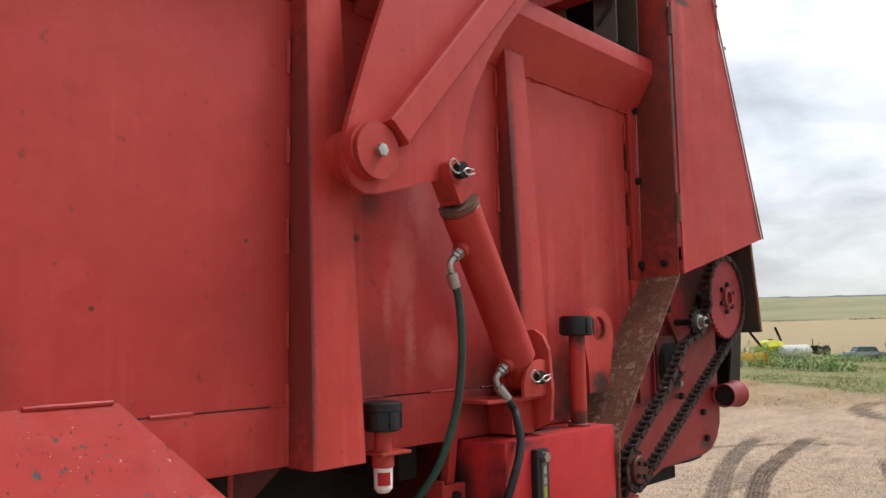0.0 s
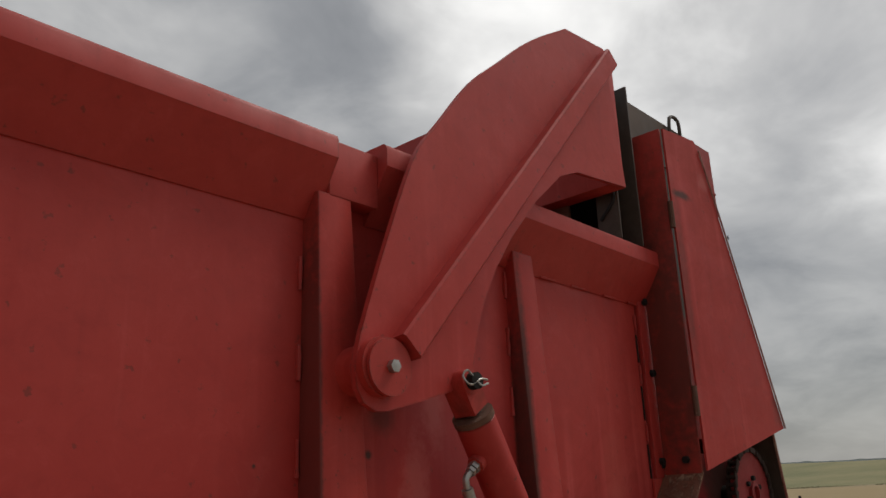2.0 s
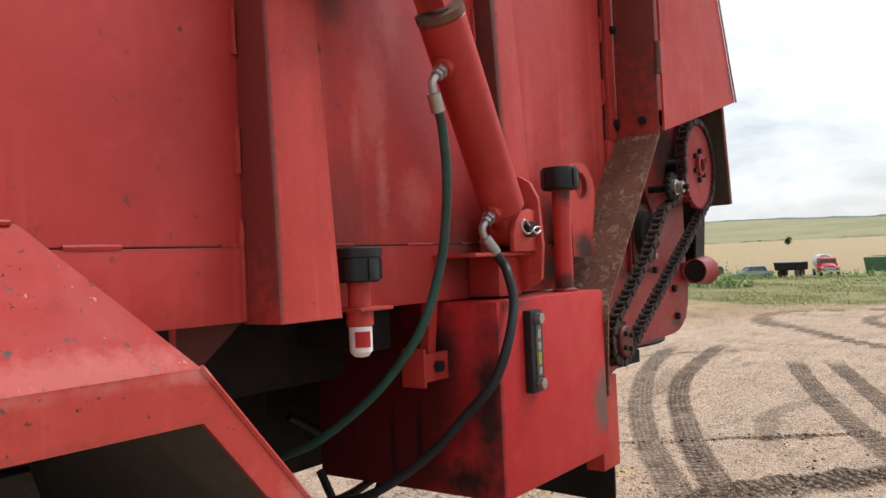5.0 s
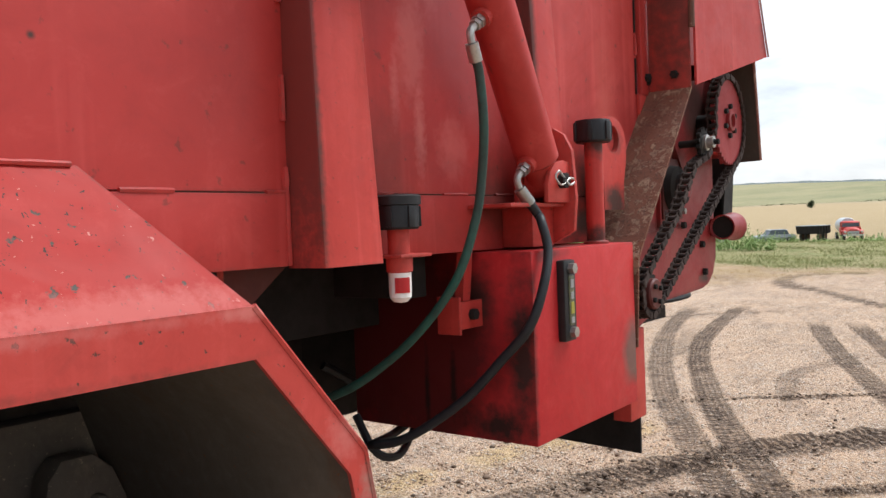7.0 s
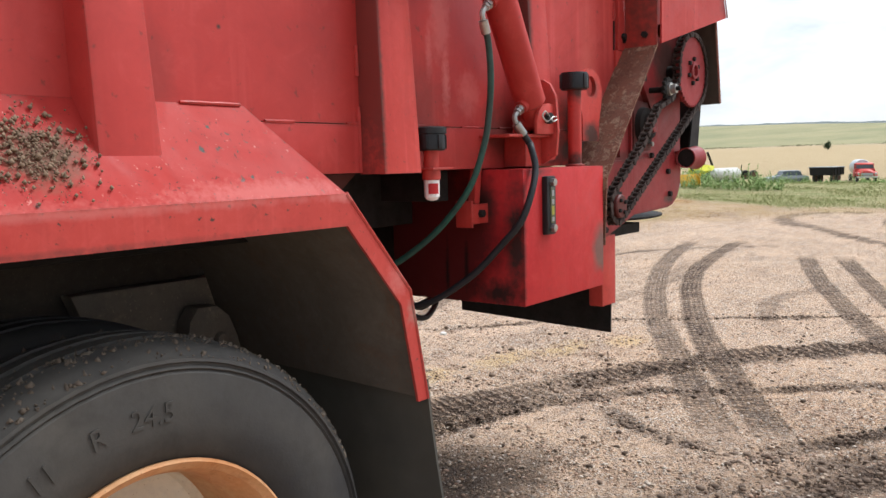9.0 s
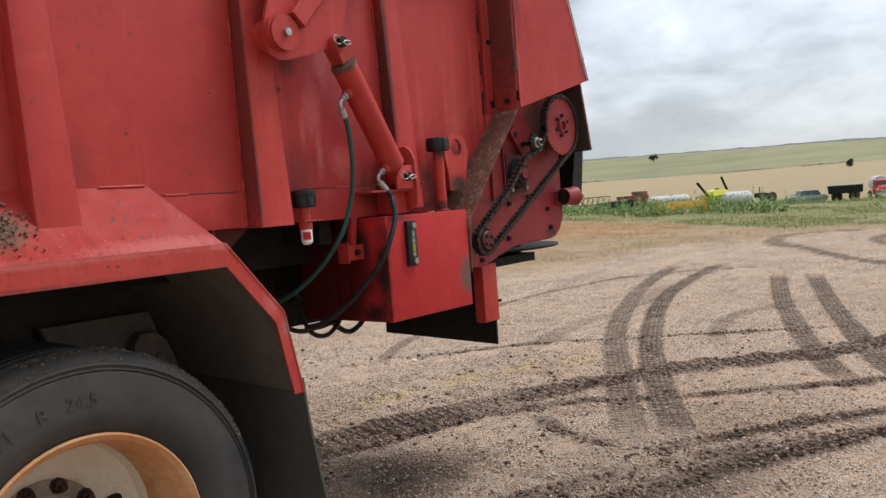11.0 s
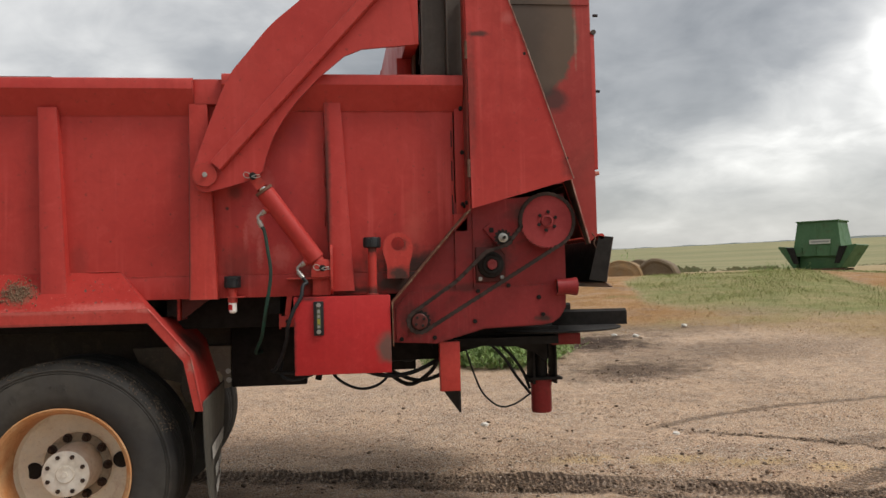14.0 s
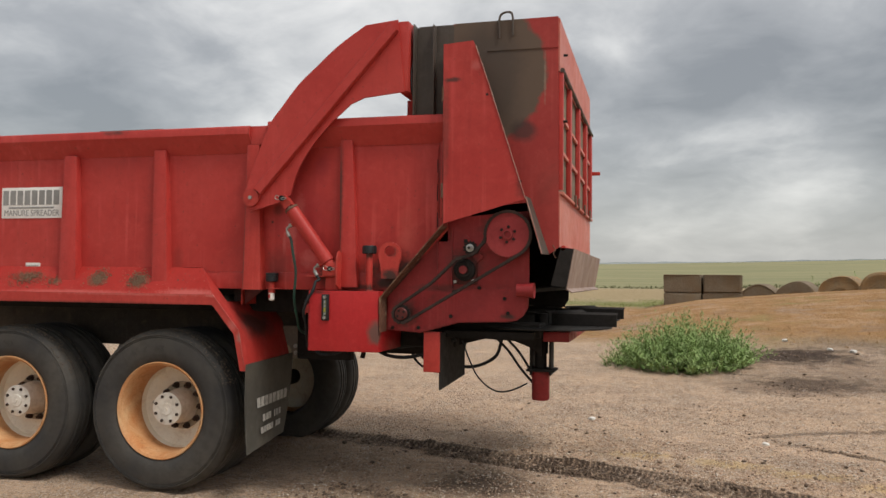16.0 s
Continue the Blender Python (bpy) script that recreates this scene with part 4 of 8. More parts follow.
part("black_hose", bm_tube([f3 - (f3 - f2) * 0.3, f3 + (f3 - f2) * 0.8, (1.634, -0.098, 1.45), (1.624, -0.116, 1.395), (1.586, -0.125, 1.327), (1.558, -0.108, 1.252), (1.548, -0.05, 1.187), (1.524, 0.02, 1.111), (1.494, 0.10, 1.05), (1.472, 0.16, 1.018), (1.456, 0.21, 1.008), (1.49, 0.25, 0.995), (1.60, 0.29, 0.985), (1.75, 0.32, 1.0)], 0.0095, 12), HOSE_B, lift, "black hydraulic hose looping under the tank")

part("gate_hose", bm_tube([(2.252, -0.03, 2.86), (2.241, -0.036, 2.80), (2.239, -0.036, 2.72), (2.247, -0.03, 2.64), (2.246, 0.02, 2.58)], 0.006, 8), HOSE_B, lift)

# bracket at the foot of the cylinder
bracket = sub("cylinder_bracket", spreader)
brk = [(0.028, 1.40), (-0.05, 1.405), (-0.098, 1.43), (-0.105, 1.50), (-0.098, 1.60), (-0.08, 1.635), (-0.055, 1.650), (-0.02, 1.645), (0.0, 1.63), (0.028, 1.60)]
part("side_lug", bm_prism(brk, "x", 1.768, 1.780, 0.002), RED_DIRTY, bracket)
for y in (-0.092, -0.020):
    part("pin_lug", bm_prism([(1.675, 1.490), (1.768, 1.490), (1.768, 1.575), (1.742, 1.578), (1.708, 1.572), (1.686, 1.552), (1.676, 1.525)], "y", y, y + 0.010, 0.002), RED_DIRTY, bracket)
part("shelf", bm_box(1.555, 1.768, -0.078, 0.024, 1.482, 1.490, 0.002), RED_DIRTY, bracket)
part("foot_plate", bm_box(1.68, 1.768, -0.05, 0.024, 1.40, 1.482, 0.002), RED_DIRTY, bracket)

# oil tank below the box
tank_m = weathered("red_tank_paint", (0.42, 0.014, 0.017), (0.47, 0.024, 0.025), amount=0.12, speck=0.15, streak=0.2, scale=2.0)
# forward end painted dark maroon as shade, with black drips and grime over it
stain_and_shade(tank_m, [((2.04, -0.10, 1.135), (0.08, 0.1, 0.10), (0.10, 0.08, 0.065), 0.85, 9, 0.9), ((1.587, 0.22, 1.2), (0.014, 0.36, 0.42), (0.07, 0.011, 0.011), 0.92, 9, 0.8), ((1.587, -0.075, 1.20), (0.02, 0.06, 0.26), (0.022, 0.014, 0.012), 0.95, 22, 1.3), ((1.587, -0.02, 1.045), (0.02, 0.13, 0.06), (0.012, 0.009, 0.008), 0.95, 30, 1.3), ((1.587, 0.03, 1.30), (0.02, 0.06, 0.10), (0.03, 0.014, 0.012), 0.9, 24, 1.3), ((1.587, 0.10, 1.12), (0.02, 0.012, 0.12), (0.012, 0.009, 0.008), 0.9, 40, 1.2), ((1.587, 0.17, 1.10), (0.02, 0.010, 0.13), (0.012, 0.009, 0.008), 0.9, 40, 1.2), ((1.80, -0.02, 1.396), (0.26, 0.09, 0.012), (0.045, 0.028, 0.022), 0.85, 18, 1.2), ((1.66, -0.10, 1.385), (0.10, 0.03, 0.02), (0.03, 0.016, 0.014), 0.7, 30, 1.2)])
tank = sub("oil_tank", spreader, "bright red steel oil tank with a sight gauge")
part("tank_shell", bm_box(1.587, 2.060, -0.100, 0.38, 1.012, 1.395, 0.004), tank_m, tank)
gauge = part("sight_gauge", bm_box(1.683, 1.732, -0.118, -0.0965, 1.205, 1.372, 0.006), BLACK, tank, "black sight level gauge")
part("gauge_glass", bm_box(1.698, 1.717, -0.121, -0.117, 1.238, 1.340, 0.002), plain("gauge_strip", (0.16, 0.17, 0.10), 0.2, 0, 0.5, 90), gauge)
for z0, z1, c in ((1.315, 1.332, INK), (1.292, 1.306, INK), (1.262, 1.286, plain("gauge_yellow", (0.34, 0.31, 0.05), 0.4)), (1.243, 1.255, INK)):
    part("gauge_mark", bm_box(1.7015, 1.7135, -0.1225, -0.1205, z0, z1), c, gauge)
for z in (1.224, 1.354):
    part("gauge_bolt", bm_lathe([(0.0, -0.131), (0.0115, -0.130), (0.012, -0.118), (0.0, -0.118)], (1.7075, 0, z), "y", 6), ZINC, gauge)
part("tank_bracket", bm_prism([(1.515, 1.30), (1.598, 1.30), (1.598, 1.245), (1.515, 1.245)], "y", 0.02, 0.03, 0.002), RED_DIRTY, tank)
part("tank_bracket", bm_box(1.508, 1.516, 0.02, 0.075, 1.235, 1.31, 0.002), RED_DIRTY, tank)
share("bracket_bolt", bolt_me, tank, pose(1.55, 0.02, 1.273))
part("strap", bm_prism([(1.548, 1.398), (1.575, 1.398), (1.56, 1.30), (1.535, 1.30)], "y", 0.03, 0.05), RED_DIRTY, tank)


def cap_bm(x, y, z0, z1, r):
    bm = bm_lathe([(r * 0.55, z0), (r * 0.92, z0), (r, z0 + 0.004), (r, z1 - 0.006), (r * 0.94, z1), (0.0, z1 + 0.001)], (x, y, 0), "z", 30)
    return bm


def cap_ridges(cap, x, y, z0, z1, r):
    for k in range(6):
        a = 2 * math.pi * k / 6 + 0.3
        bm = bm_box(-0.003, 0.003, -0.006, 0.006, -0.4 * (z1 - z0), 0.4 * (z1 - z0), 0.001)
        bmesh.ops.transform(bm, verts=bm.verts, matrix=Matrix.Translation((x, y, (z0 + z1) / 2)) @ Matrix.Rotation(a, 4, "Z") @ Matrix.Translation((r, 0, 0)))
        part("grip_ridge", bm, BLACK, cap)


breather = sub("breather", spreader)
cap_ridges(part("filter_cap", cap_bm(1.288, -0.018, 1.447, 1.502, 0.037), BLACK, breather, "black filter cap"), 1.288, -0.018, 1.447, 1.490, 0.037)
part("cap_lid", bm_lathe([(0.036, 1.488), (0.041, 1.489), (0.041, 1.503), (0.036, 1.506), (0.0, 1.507)], (1.288, -0.018, 0), "z", 28), BLACK, breather)
part("neck", bm_lathe([(0.02, 1.374), (0.023, 1.376), (0.023, 1.40), (0.019, 1.405), (0.019, 1.45)], (1.288, -0.018, 0), "z", 20), RED_DIRTY, breather)
part("tab", bm_box(1.262, 1.345, -0.045, 0.022, 1.399, 1.405, 0.002), RED_DIRTY, breather)
part("white_fitting", bm_lathe([(0.0, 1.322), (0.012, 1.324), (0.019, 1.332), (0.020, 1.376), (0.0, 1.377)], (1.288, -0.018, 0), "z", 16), WHITE, breather, "white plastic fitting with red sticker")
arc_ = [(1.288 + 0.0206 * math.cos(radians(a)), -0.018 + 0.0206 * math.sin(radians(a))) for a in (195, 210, 225, 240, 255, 270)]
part("red_sticker", bm_sheet([[(*p, 1.340), (*q, 1.340), (*q, 1.366), (*p, 1.366)] for p, q in zip(arc_, arc_[1:])], 0.0008), tank_m, breather)
part("filler_pipe", bm_lathe([(0.03, 1.394), (0.030, 1.40), (0.0215, 1.404), (0.0215, 1.64)], (1.977, -0.045, 0), "z", 20), RED_DIRTY, tank)
cap_ridges(part("filler_cap", cap_bm(1.977, -0.045, 1.632, 1.684, 0.043), BLACK, tank, "black filler cap"), 1.977, -0.045, 1.632, 1.684, 0.043)

# lifting eye on the side
eye = []
for k in range(13):
    a = radians(180 - 15 * k)
    eye.append((2.108 + 0.077 * math.cos(a), 1.631 + 0.077 * math.sin(a)))
bm = bmesh.new()
hole = [(2.108 + 0.034 * math.cos(radians(a)), 1.650 + 0.034 * math.sin(radians(a))) for a in range(0, 360, 24)]
outer = [*eye, (2.183, 1.605), (2.166, 1.545), (2.162, 1.475), (2.052, 1.475), (2.050, 1.545), (2.033, 1.605)]
for y in (-0.034, -0.020):
    vo, vh = [bm.verts.new((x, y, z)) for x, z in outer], [bm.verts.new((x, y, z)) for x, z in hole]
    bmesh.ops.triangle_fill(bm, use_beauty=True, edges=[bm.edges.new((a, b)) for ring in (vo, vh) for a, b in zip(ring, ring[1:] + ring[:1])])
vv = list(bm.verts)
no, nh = len(outer), len(hole)
bm.verts.ensure_lookup_table()
h = no + nh
for base, n in ((0, no), (no, nh)):
    for i in range(n):
        j = (i + 1) % n
        bm.faces.new((bm.verts[base + i], bm.verts[base + j], bm.verts[h + base + j], bm.verts[h + base + i]))
lug = part("lifting_eye", bm, RED_DIRTY, spreader, "red plate lifting eye")
part("eye_standoff", bm_box(2.08, 2.145, -0.020, 0.024, 1.478, 1.55, 0.002), RED_DIRTY, lug)

# drive case at the rear
drive = sub("chain_drive", spreader, "open chain drive on a red side plate")
part("front_flange", bm_sheet([[(2.476, 0.024, 1.812), (2.476, -0.106, 1.812), (2.40, -0.108, 1.728), (2.40, 0.024, 1.728)], [(2.40, 0.024, 1.728), (2.40, -0.108, 1.728), (2.072, -0.110, 1.352), (2.072, 0.024, 1.352)], [(2.072, 0.024, 1.352), (2.072, -0.110, 1.352), (2.074, -0.10, 1.140), (2.074, 0.024, 1.140)]], 0.006), FLANGE, drive, "rusty bent steel flange")
PANEL = [(2.49, 1.86), (2.49, 1.80), (2.082, 1.36), (2.082, 1.150), (2.303, 1.136), (2.55, 1.205), (2.86, 1.215), (2.915, 1.226), (2.955, 1.255), (2.985, 1.305), (2.99, 1.40), (2.99, 1.90)]
part("side_panel", bm_prism(PANEL, "y", 0.02, 0.028), PANEL_RED, drive)
part("panel_fold", bm_prism([(2.55, 1.415), (2.988, 1.43), (2.988, 1.40), (2.98, 1.31), (2.95, 1.26), (2.91, 1.232), (2.86, 1.222), (2.55, 1.212), (2.303, 1.144), (2.095, 1.158), (2.095, 1.33), (2.16, 1.40)], "y", 0.014, 0.0198), PANEL_RED, drive)
part("panel_corner", bm_prism([(2.405, 1.86), (2.405, 1.705), (2.50, 1.80), (2.52, 1.86)], "y", 0.0285, 0.034), PANEL_RED, drive)
part("panel_seam", bm_box(2.50, 2.508, 0.008, 0.0198, 1.42, 1.80), PANEL_RED, drive)
part("panel_seam", bm_box(2.405, 2.413, 0.008, 0.0198, 1.42, 1.72), PANEL_RED, drive)
part("bearing_plate", bm_box(2.512, 2.665, 0.004, 0.0196, 1.445, 1.625, 0.003), DEEP_RED, drive)
bearing = part("flange_bearing", bm_lathe([(0.07, 0.004), (0.066, -0.016), (0.05, -0.024), (0.046, -0.034), (0.032, -0.036), (0.030, -0.03), (0.0, -0.03)], (2.588, 0, 1.535), "y", 28), DARK, drive)
part("shaft_end", bm_lathe([(0.027, -0.03), (0.026, -0.046), (0.016, -0.048), (0.0, -0.044)], (2.588, 0, 1.535), "y", 20), PANEL_RED, bearing)
for x, z in ((2.53, 1.462), (2.645, 1.468)):
    part("bearing_bolt", bm_lathe([(0.0, -0.014), (0.0105, -0.013), (0.011, 0.004)], (x, 0, z), "y", 6), ZINC, bearing)


SPROCKET = weathered("sprocket_red", (0.27, 0.028, 0.030), (0.32, 0.040, 0.040), amount=0.25, speck=0.3, streak=0.2, scale=2.0, rough=0.6)


def sprocket_bm(x, y, z, r, teeth, tooth, width, web=True):
    ring = []
    for k in range(teeth * 4):
        a = 2 * math.pi * k / (teeth * 4)
        rr = r + (tooth if k % 4 in (1,) else tooth * 0.75 if k % 4 in (0, 2) else 0)
        ring.append((x + rr * math.cos(a), z + rr * math.sin(a)))
    return bm_prism(ring, "y", y - width / 2, y + width / 2)


BIG, IDL, LOW = (2.872, 1.750), (2.640, 1.668), (2.205, 1.257)
CY = -0.072
big = part("large_sprocket", sprocket_bm(*(BIG[0], CY, BIG[1]), 0.130, 40, 0.010, 0.012), SPROCKET, drive, "red plate sprocket")
part("sprocket_hub", bm_lathe([(0.032, CY), (0.032, CY - 0.018), (0.022, CY - 0.02), (0.021, CY - 0.008), (0.0, CY - 0.008)], (BIG[0], 0, BIG[1]), "y", 24), PANEL_RED, big)
part("shaft", bm_lathe([(0.028, CY + 0.006), (0.028, 0.05)], (BIG[0], 0, BIG[1]), "y", 18), DARK, big)
for k in range(6):
    a = 2 * math.pi * k / 6 + 0.4
    part("hub_bolt", bm_lathe([(0.0, CY - 0.017), (0.009, CY - 0.016), (0.009, CY - 0.005)], (BIG[0] + 0.047 * math.cos(a), 0, BIG[1] + 0.047 * math.sin(a)), "y", 6), DARK, big)
idler = part("idler_sprocket", sprocket_bm(IDL[0], CY, IDL[1], 0.033, 13, 0.013, 0.012), DARK, drive)
part("idler_hub", bm_lathe([(0.024, CY - 0.005), (0.024, CY - 0.016), (0.018, CY - 0.017), (0.017, CY - 0.035), (0.0, CY - 0.036)], (IDL[0], 0, IDL[1]), "y", 20), ZINC, idler)
part("idler_bolt", bm_lathe([(0.009, CY - 0.03), (0.009, CY - 0.05), (0.0, CY - 0.05)], (IDL[0], 0, IDL[1]), "y", 6), DARK, idler)
dI = Vector((0.62, 0, -0.78))
nI = Vector((0.78, 0, 0.62))
arm_ring = []
for y in (-0.002, 0.0195):
    arm_ring.append([Vector((2.625, y, 1.675)) + dI * u + nI * v for u, v in ((-0.08, -0.026), (0.10, -0.026), (0.10, 0.026), (-0.08, 0.026))])
part("idler_arm", bm_loft(arm_ring), PANEL_RED, drive)
part("idler_slot", bm_box(2.583, 2.607, -0.0045, -0.001, 1.70, 1.725, 0.001), DARK, drive)
part("idler_pin", bm_rod((IDL[0], CY, IDL[1]), (IDL[0], 0.01, IDL[1]), 0.011), DARK, drive)
low = part("small_sprocket", sprocket_bm(LOW[0], CY, LOW[1], 0.047, 15, 0.011, 0.012), DARK, drive)
part("sprocket_hub", bm_lathe([(0.040, CY), (0.040, CY - 0.020), (0.036, CY - 0.024), (0.0, CY - 0.024)], (LOW[0], 0, LOW[1]), "y", 24), DEEP_RED, low)
for k in range(4):
    part("hub_bolt", bm_lathe([(0.0, CY - 0.032), (0.007, CY - 0.031), (0.007, CY - 0.023)], (LOW[0] + 0.024 * math.cos(0.6 + k * math.pi / 2), 0, LOW[1] + 0.024 * math.sin(0.6 + k * math.pi / 2)), "y", 6), DARK, low)
part("shaft", bm_lathe([(0.022, CY), (0.022, 0.05)], (LOW[0], 0, LOW[1]), "y", 16), DARK, low)
for x, z in ((2.12, 1.165), (2.29, 1.168), (2.50, 1.245), (2.52, 1.40), (2.84, 1.36), (2.86, 1.27), (2.68, 1.425)):
    share("bolt", bolt_me, drive, pose(x, 0.013, z))
part("pipe_stub", bm_lathe([(0.036, 3.02), (0.036, 2.925), (0.041, 2.923), (0.042, 3.0), (0.048, 3.03), (0.036, 3.02)], (0, -0.030, 1.412), "x", 28), PANEL_RED, drive)
# black disc painted as shade in the mouth of the open pipe
part("pipe_mouth_shade", bm_lathe([(0.0358, 2.934), (0.0, 2.934)], (0, -0.030, 1.412), "x", 24), DARK, drive)
part("pipe_tab", bm_box(2.935, 2.985, -0.012, 0.018, 1.385, 1.44, 0.002), PANEL_RED, drive)


# roller chain round the three sprockets
def arc(c, r, a0, a1):
    n = max(2, int(abs(a1 - a0) / 8))
    return [(c[0] + r * math.cos(radians(a0 + (a1 - a0) * i / n)), c[1] + r * math.sin(radians(a0 + (a1 - a0) * i / n))) for i in range(n + 1)]


loop = [*arc(BIG, 0.140, 190, -62), *arc(LOW, 0.056, -60, -222), (2.40, 1.455), (2.55, 1.598), *arc((IDL[0], IDL[1]), 0.044, -50, -22), (2.70, 1.68), (2.72, 1.70)]
loop.append(loop[0])
seg = [math.dist(a, b) for a, b in zip(loop, loop[1:])]
total, pitch = sum(seg), 0.0254
count = int(total / pitch)
lb = bmesh.new()
for y in (-0.013, 0.013):
    for xx in (0.0, 0.0254):
        bm_lathe([(0.0, y - 0.0018), (0.0105, y - 0.0018), (0.0105, y + 0.0018), (0.0, y + 0.0018)], (xx, 0, 0), "y", 8, lb)
    bm_box(0, 0.0254, y - 0.0016, y + 0.0016, -0.008, 0.008, 0, lb)
bm_lathe([(0.0, -0.0165), (0.007, -0.016), (0.007, 0.016), (0.0, 0.0165)], (0, 0, 0), "y", 8, lb)
link_me = mesh_of("chain_link", lb, CHAINM)


def along(s):
    s %= total
    for (a, b), d in zip(zip(loop, loop[1:]), seg):
        if s <= d:
            return Vector((a[0] + (b[0] - a[0]) * s / d, CY, a[1] + (b[1] - a[1]) * s / d))
        s -= d
    return Vector((loop[0][0], CY, loop[0][1]))


chain = sub("roller_chain", drive, "oily black roller chain")
for i in range(count):
    a, b = along(i * total / count), along((i + 1) * total / count)
    ang = math.atan2(b.z - a.z, b.x - a.x)
    share("chain_link", link_me, chain, Matrix.Translation((a.x, a.y + (0.003 if i % 2 else 0), a.z)) @ Matrix.Rotation(-ang, 4, "Y"))

# hinged guard over the drive
guard = sub("chain_guard", spreader, "red sheet steel guard hinged over the chain drive")
G = [(x, -0.118 - 0.096 * (x - 2.47), z) for x, z in ((2.470, 2.926), (2.478, 1.816), (2.990, 1.956), (2.868, 2.33), (2.745, 2.70), (2.675, 2.90), (2.66, 2.934))]
bm = bmesh.new()
vf = [bm.verts.new(p) for p in G]
f = bm.faces.new(vf)
bm.normal_update()
bmesh.ops.solidify(bm, geom=[f], thickness=0.007)
part("guard_sheet", bm, RED_SHEET, guard)
for z in (2.62, 2.02):
    part("hinge", bm_rod((2.468, -0.112, z - 0.045), (2.468, -0.112, z + 0.045), 0.009, 10), RUST, guard)
for x, z in ((2.97, 2.06), (2.765, 2.59)):
    part("guard_hole", bm_lathe([(0.008, 0.0), (0.0, 0.0)], (x - 0.008, -0.168, z), "y", 10), DARK, guard)

BARE = plain("bare_worn_edge", (0.40, 0.27, 0.22), 0.5, 0.3, 0.5, 60, 0.3, (0.28, 0.07, 0.055))
part("worn_edge", bm_tube([(x + 0.003, -0.1215 - 0.096 * (x - 2.47), z) for x, z in ((2.675, 2.90), (2.745, 2.70), (2.868, 2.33), (2.990, 1.956))], 0.003, 6, None, False), BARE, guard, "bare worn steel edge")
# rear hood
hood_m = weathered("hood_side_paint", (0.30, 0.028, 0.024), (0.35, 0.044, 0.036), amount=0.35, speck=0.35, streak=0.4, edge=0.2)
stain_and_shade(hood_m, [((2.72, 0.03, 2.76), (0.435, 0.6, 0.50), (0.105, 0.078, 0.055), 0.97, 7, 0.25), ((2.95, 0.03, 2.40), (0.12, 0.6, 0.10), (0.05, 0.030, 0.026), 0.8, 6, 0.9), ((3.08, 0.03, 2.72), (0.012, 0.6, 0.22), (0.26, 0.20, 0.15), 0.6, 30, 1.2), ((2.70, 0.03, 2.72), (0.33, 0.6, 0.52), (0.055, 0.042, 0.034), 0.6, 4, 0.8)])
hood = sub("rear_hood", spreader, "tall red rear hood with a paint-stripped side")
part("hood_side", bm_prism([(2.50, 3.095), (3.160, 3.098), (3.168, 1.675), (3.105, 1.63), (2.99, 1.955), (2.50, 1.90)], "y", 0.022, 0.032), hood_m, hood)
part("front_wing", bm_prism([(2.256, 3.085), (2.50, 3.09), (2.50, 2.36), (2.256, 2.36)], "y", 0.024, 0.034), STEEL, hood, "bare steel front wing of the hood")
part("wing_flange", bm_box(2.250, 2.258, -0.045, 0.034, 2.512, 3.09, 0.002), STEEL, hood)
part("wing_flange", bm_box(2.380, 2.388, -0.045, 0.0235, 2.512, 3.08, 0.002), STEEL, hood)
# far side coloured black: the shade inside the hood put into its colour
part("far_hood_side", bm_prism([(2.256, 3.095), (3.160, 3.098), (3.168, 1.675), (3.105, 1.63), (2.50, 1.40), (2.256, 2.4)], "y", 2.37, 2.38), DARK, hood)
part("hood_roof", bm_box(2.27, 3.158, 0.034, 2.37, 3.084, 3.094), STEEL, hood)
# dark steel colour stands for this face's shade as well as its grime
part("edge_flange", bm_sheet([[(2.985, -0.125, 1.975), (3.082, -0.112, 1.63), (3.107, 0.024, 1.63), (2.99, 0.024, 1.975)]], 0.006), STEEL, hood, "folded edge flange in dark steel")
part("worn_edge", bm_tube([(2.988, -0.126, 1.97), (3.084, -0.113, 1.632)], 0.0045, 6, None, False), BARE, hood, "bare worn steel edge")
part("lift_handle", bm_tube([(2.795, 0.012, 2.98), (2.795, 0.008, 3.10), (2.815, 0.008, 3.135), (2.86, 0.008, 3.14), (2.878, 0.008, 3.11), (2.88, 0.012, 2.99)], 0.007, 8), STEEL, hood, "bent rod lifting handle")
part("hood_seam", bm_box(2.72, 3.158, 0.016, 0.0216, 2.905, 2.912), hood_m, hood)
PINK = weathered("sun_faded_red", (0.50, 0.13, 0.095), (0.56, 0.20, 0.15), amount=0.15, speck=0.2, streak=0.6)
part("rear_top_panel", bm_box(3.160, 3.168, 0.034, 2.37, 2.76, 3.092), PINK, hood)
part("rear_bottom_panel", bm_box(3.160, 3.172, 0.034, 2.37, 1.68, 2.005), PINK, hood)
part("rear_back_plate", bm_box(3.150, 3.159, 0.034, 2.37, 2.005, 2.76), plain("weathered_back_plate", (0.23, 0.18, 0.125), 0.7, 0, 0.4, 8, 0.3, (0.15, 0.115, 0.08)), hood, "bare tan back plate")
for y0 in (0.036, 0.50, 1.13, 1.76, 2.28):
    part("rear_upright", bm_box(3.160, 3.190, y0, y0 + (0.04 if y0 < 0.1 else 0.09), 2.03, 2.756, 0.003), RED, hood)
for z in (2.26, 2.48):
    part("rear_cross_bar", bm_box(3.160, 3.178, 0.08, 2.36, z, z + 0.025, 0.002), PINK, hood)
part("rear_hinge_rod", bm_rod((3.185, 0.03, 2.765), (3.185, 2.38, 2.765), 0.014, 10), STEEL, hood)
part("rear_bottom_ledge", bm_box(3.160, 3.195, 0.034, 2.37, 2.0, 2.018, 0.003), PINK, hood)
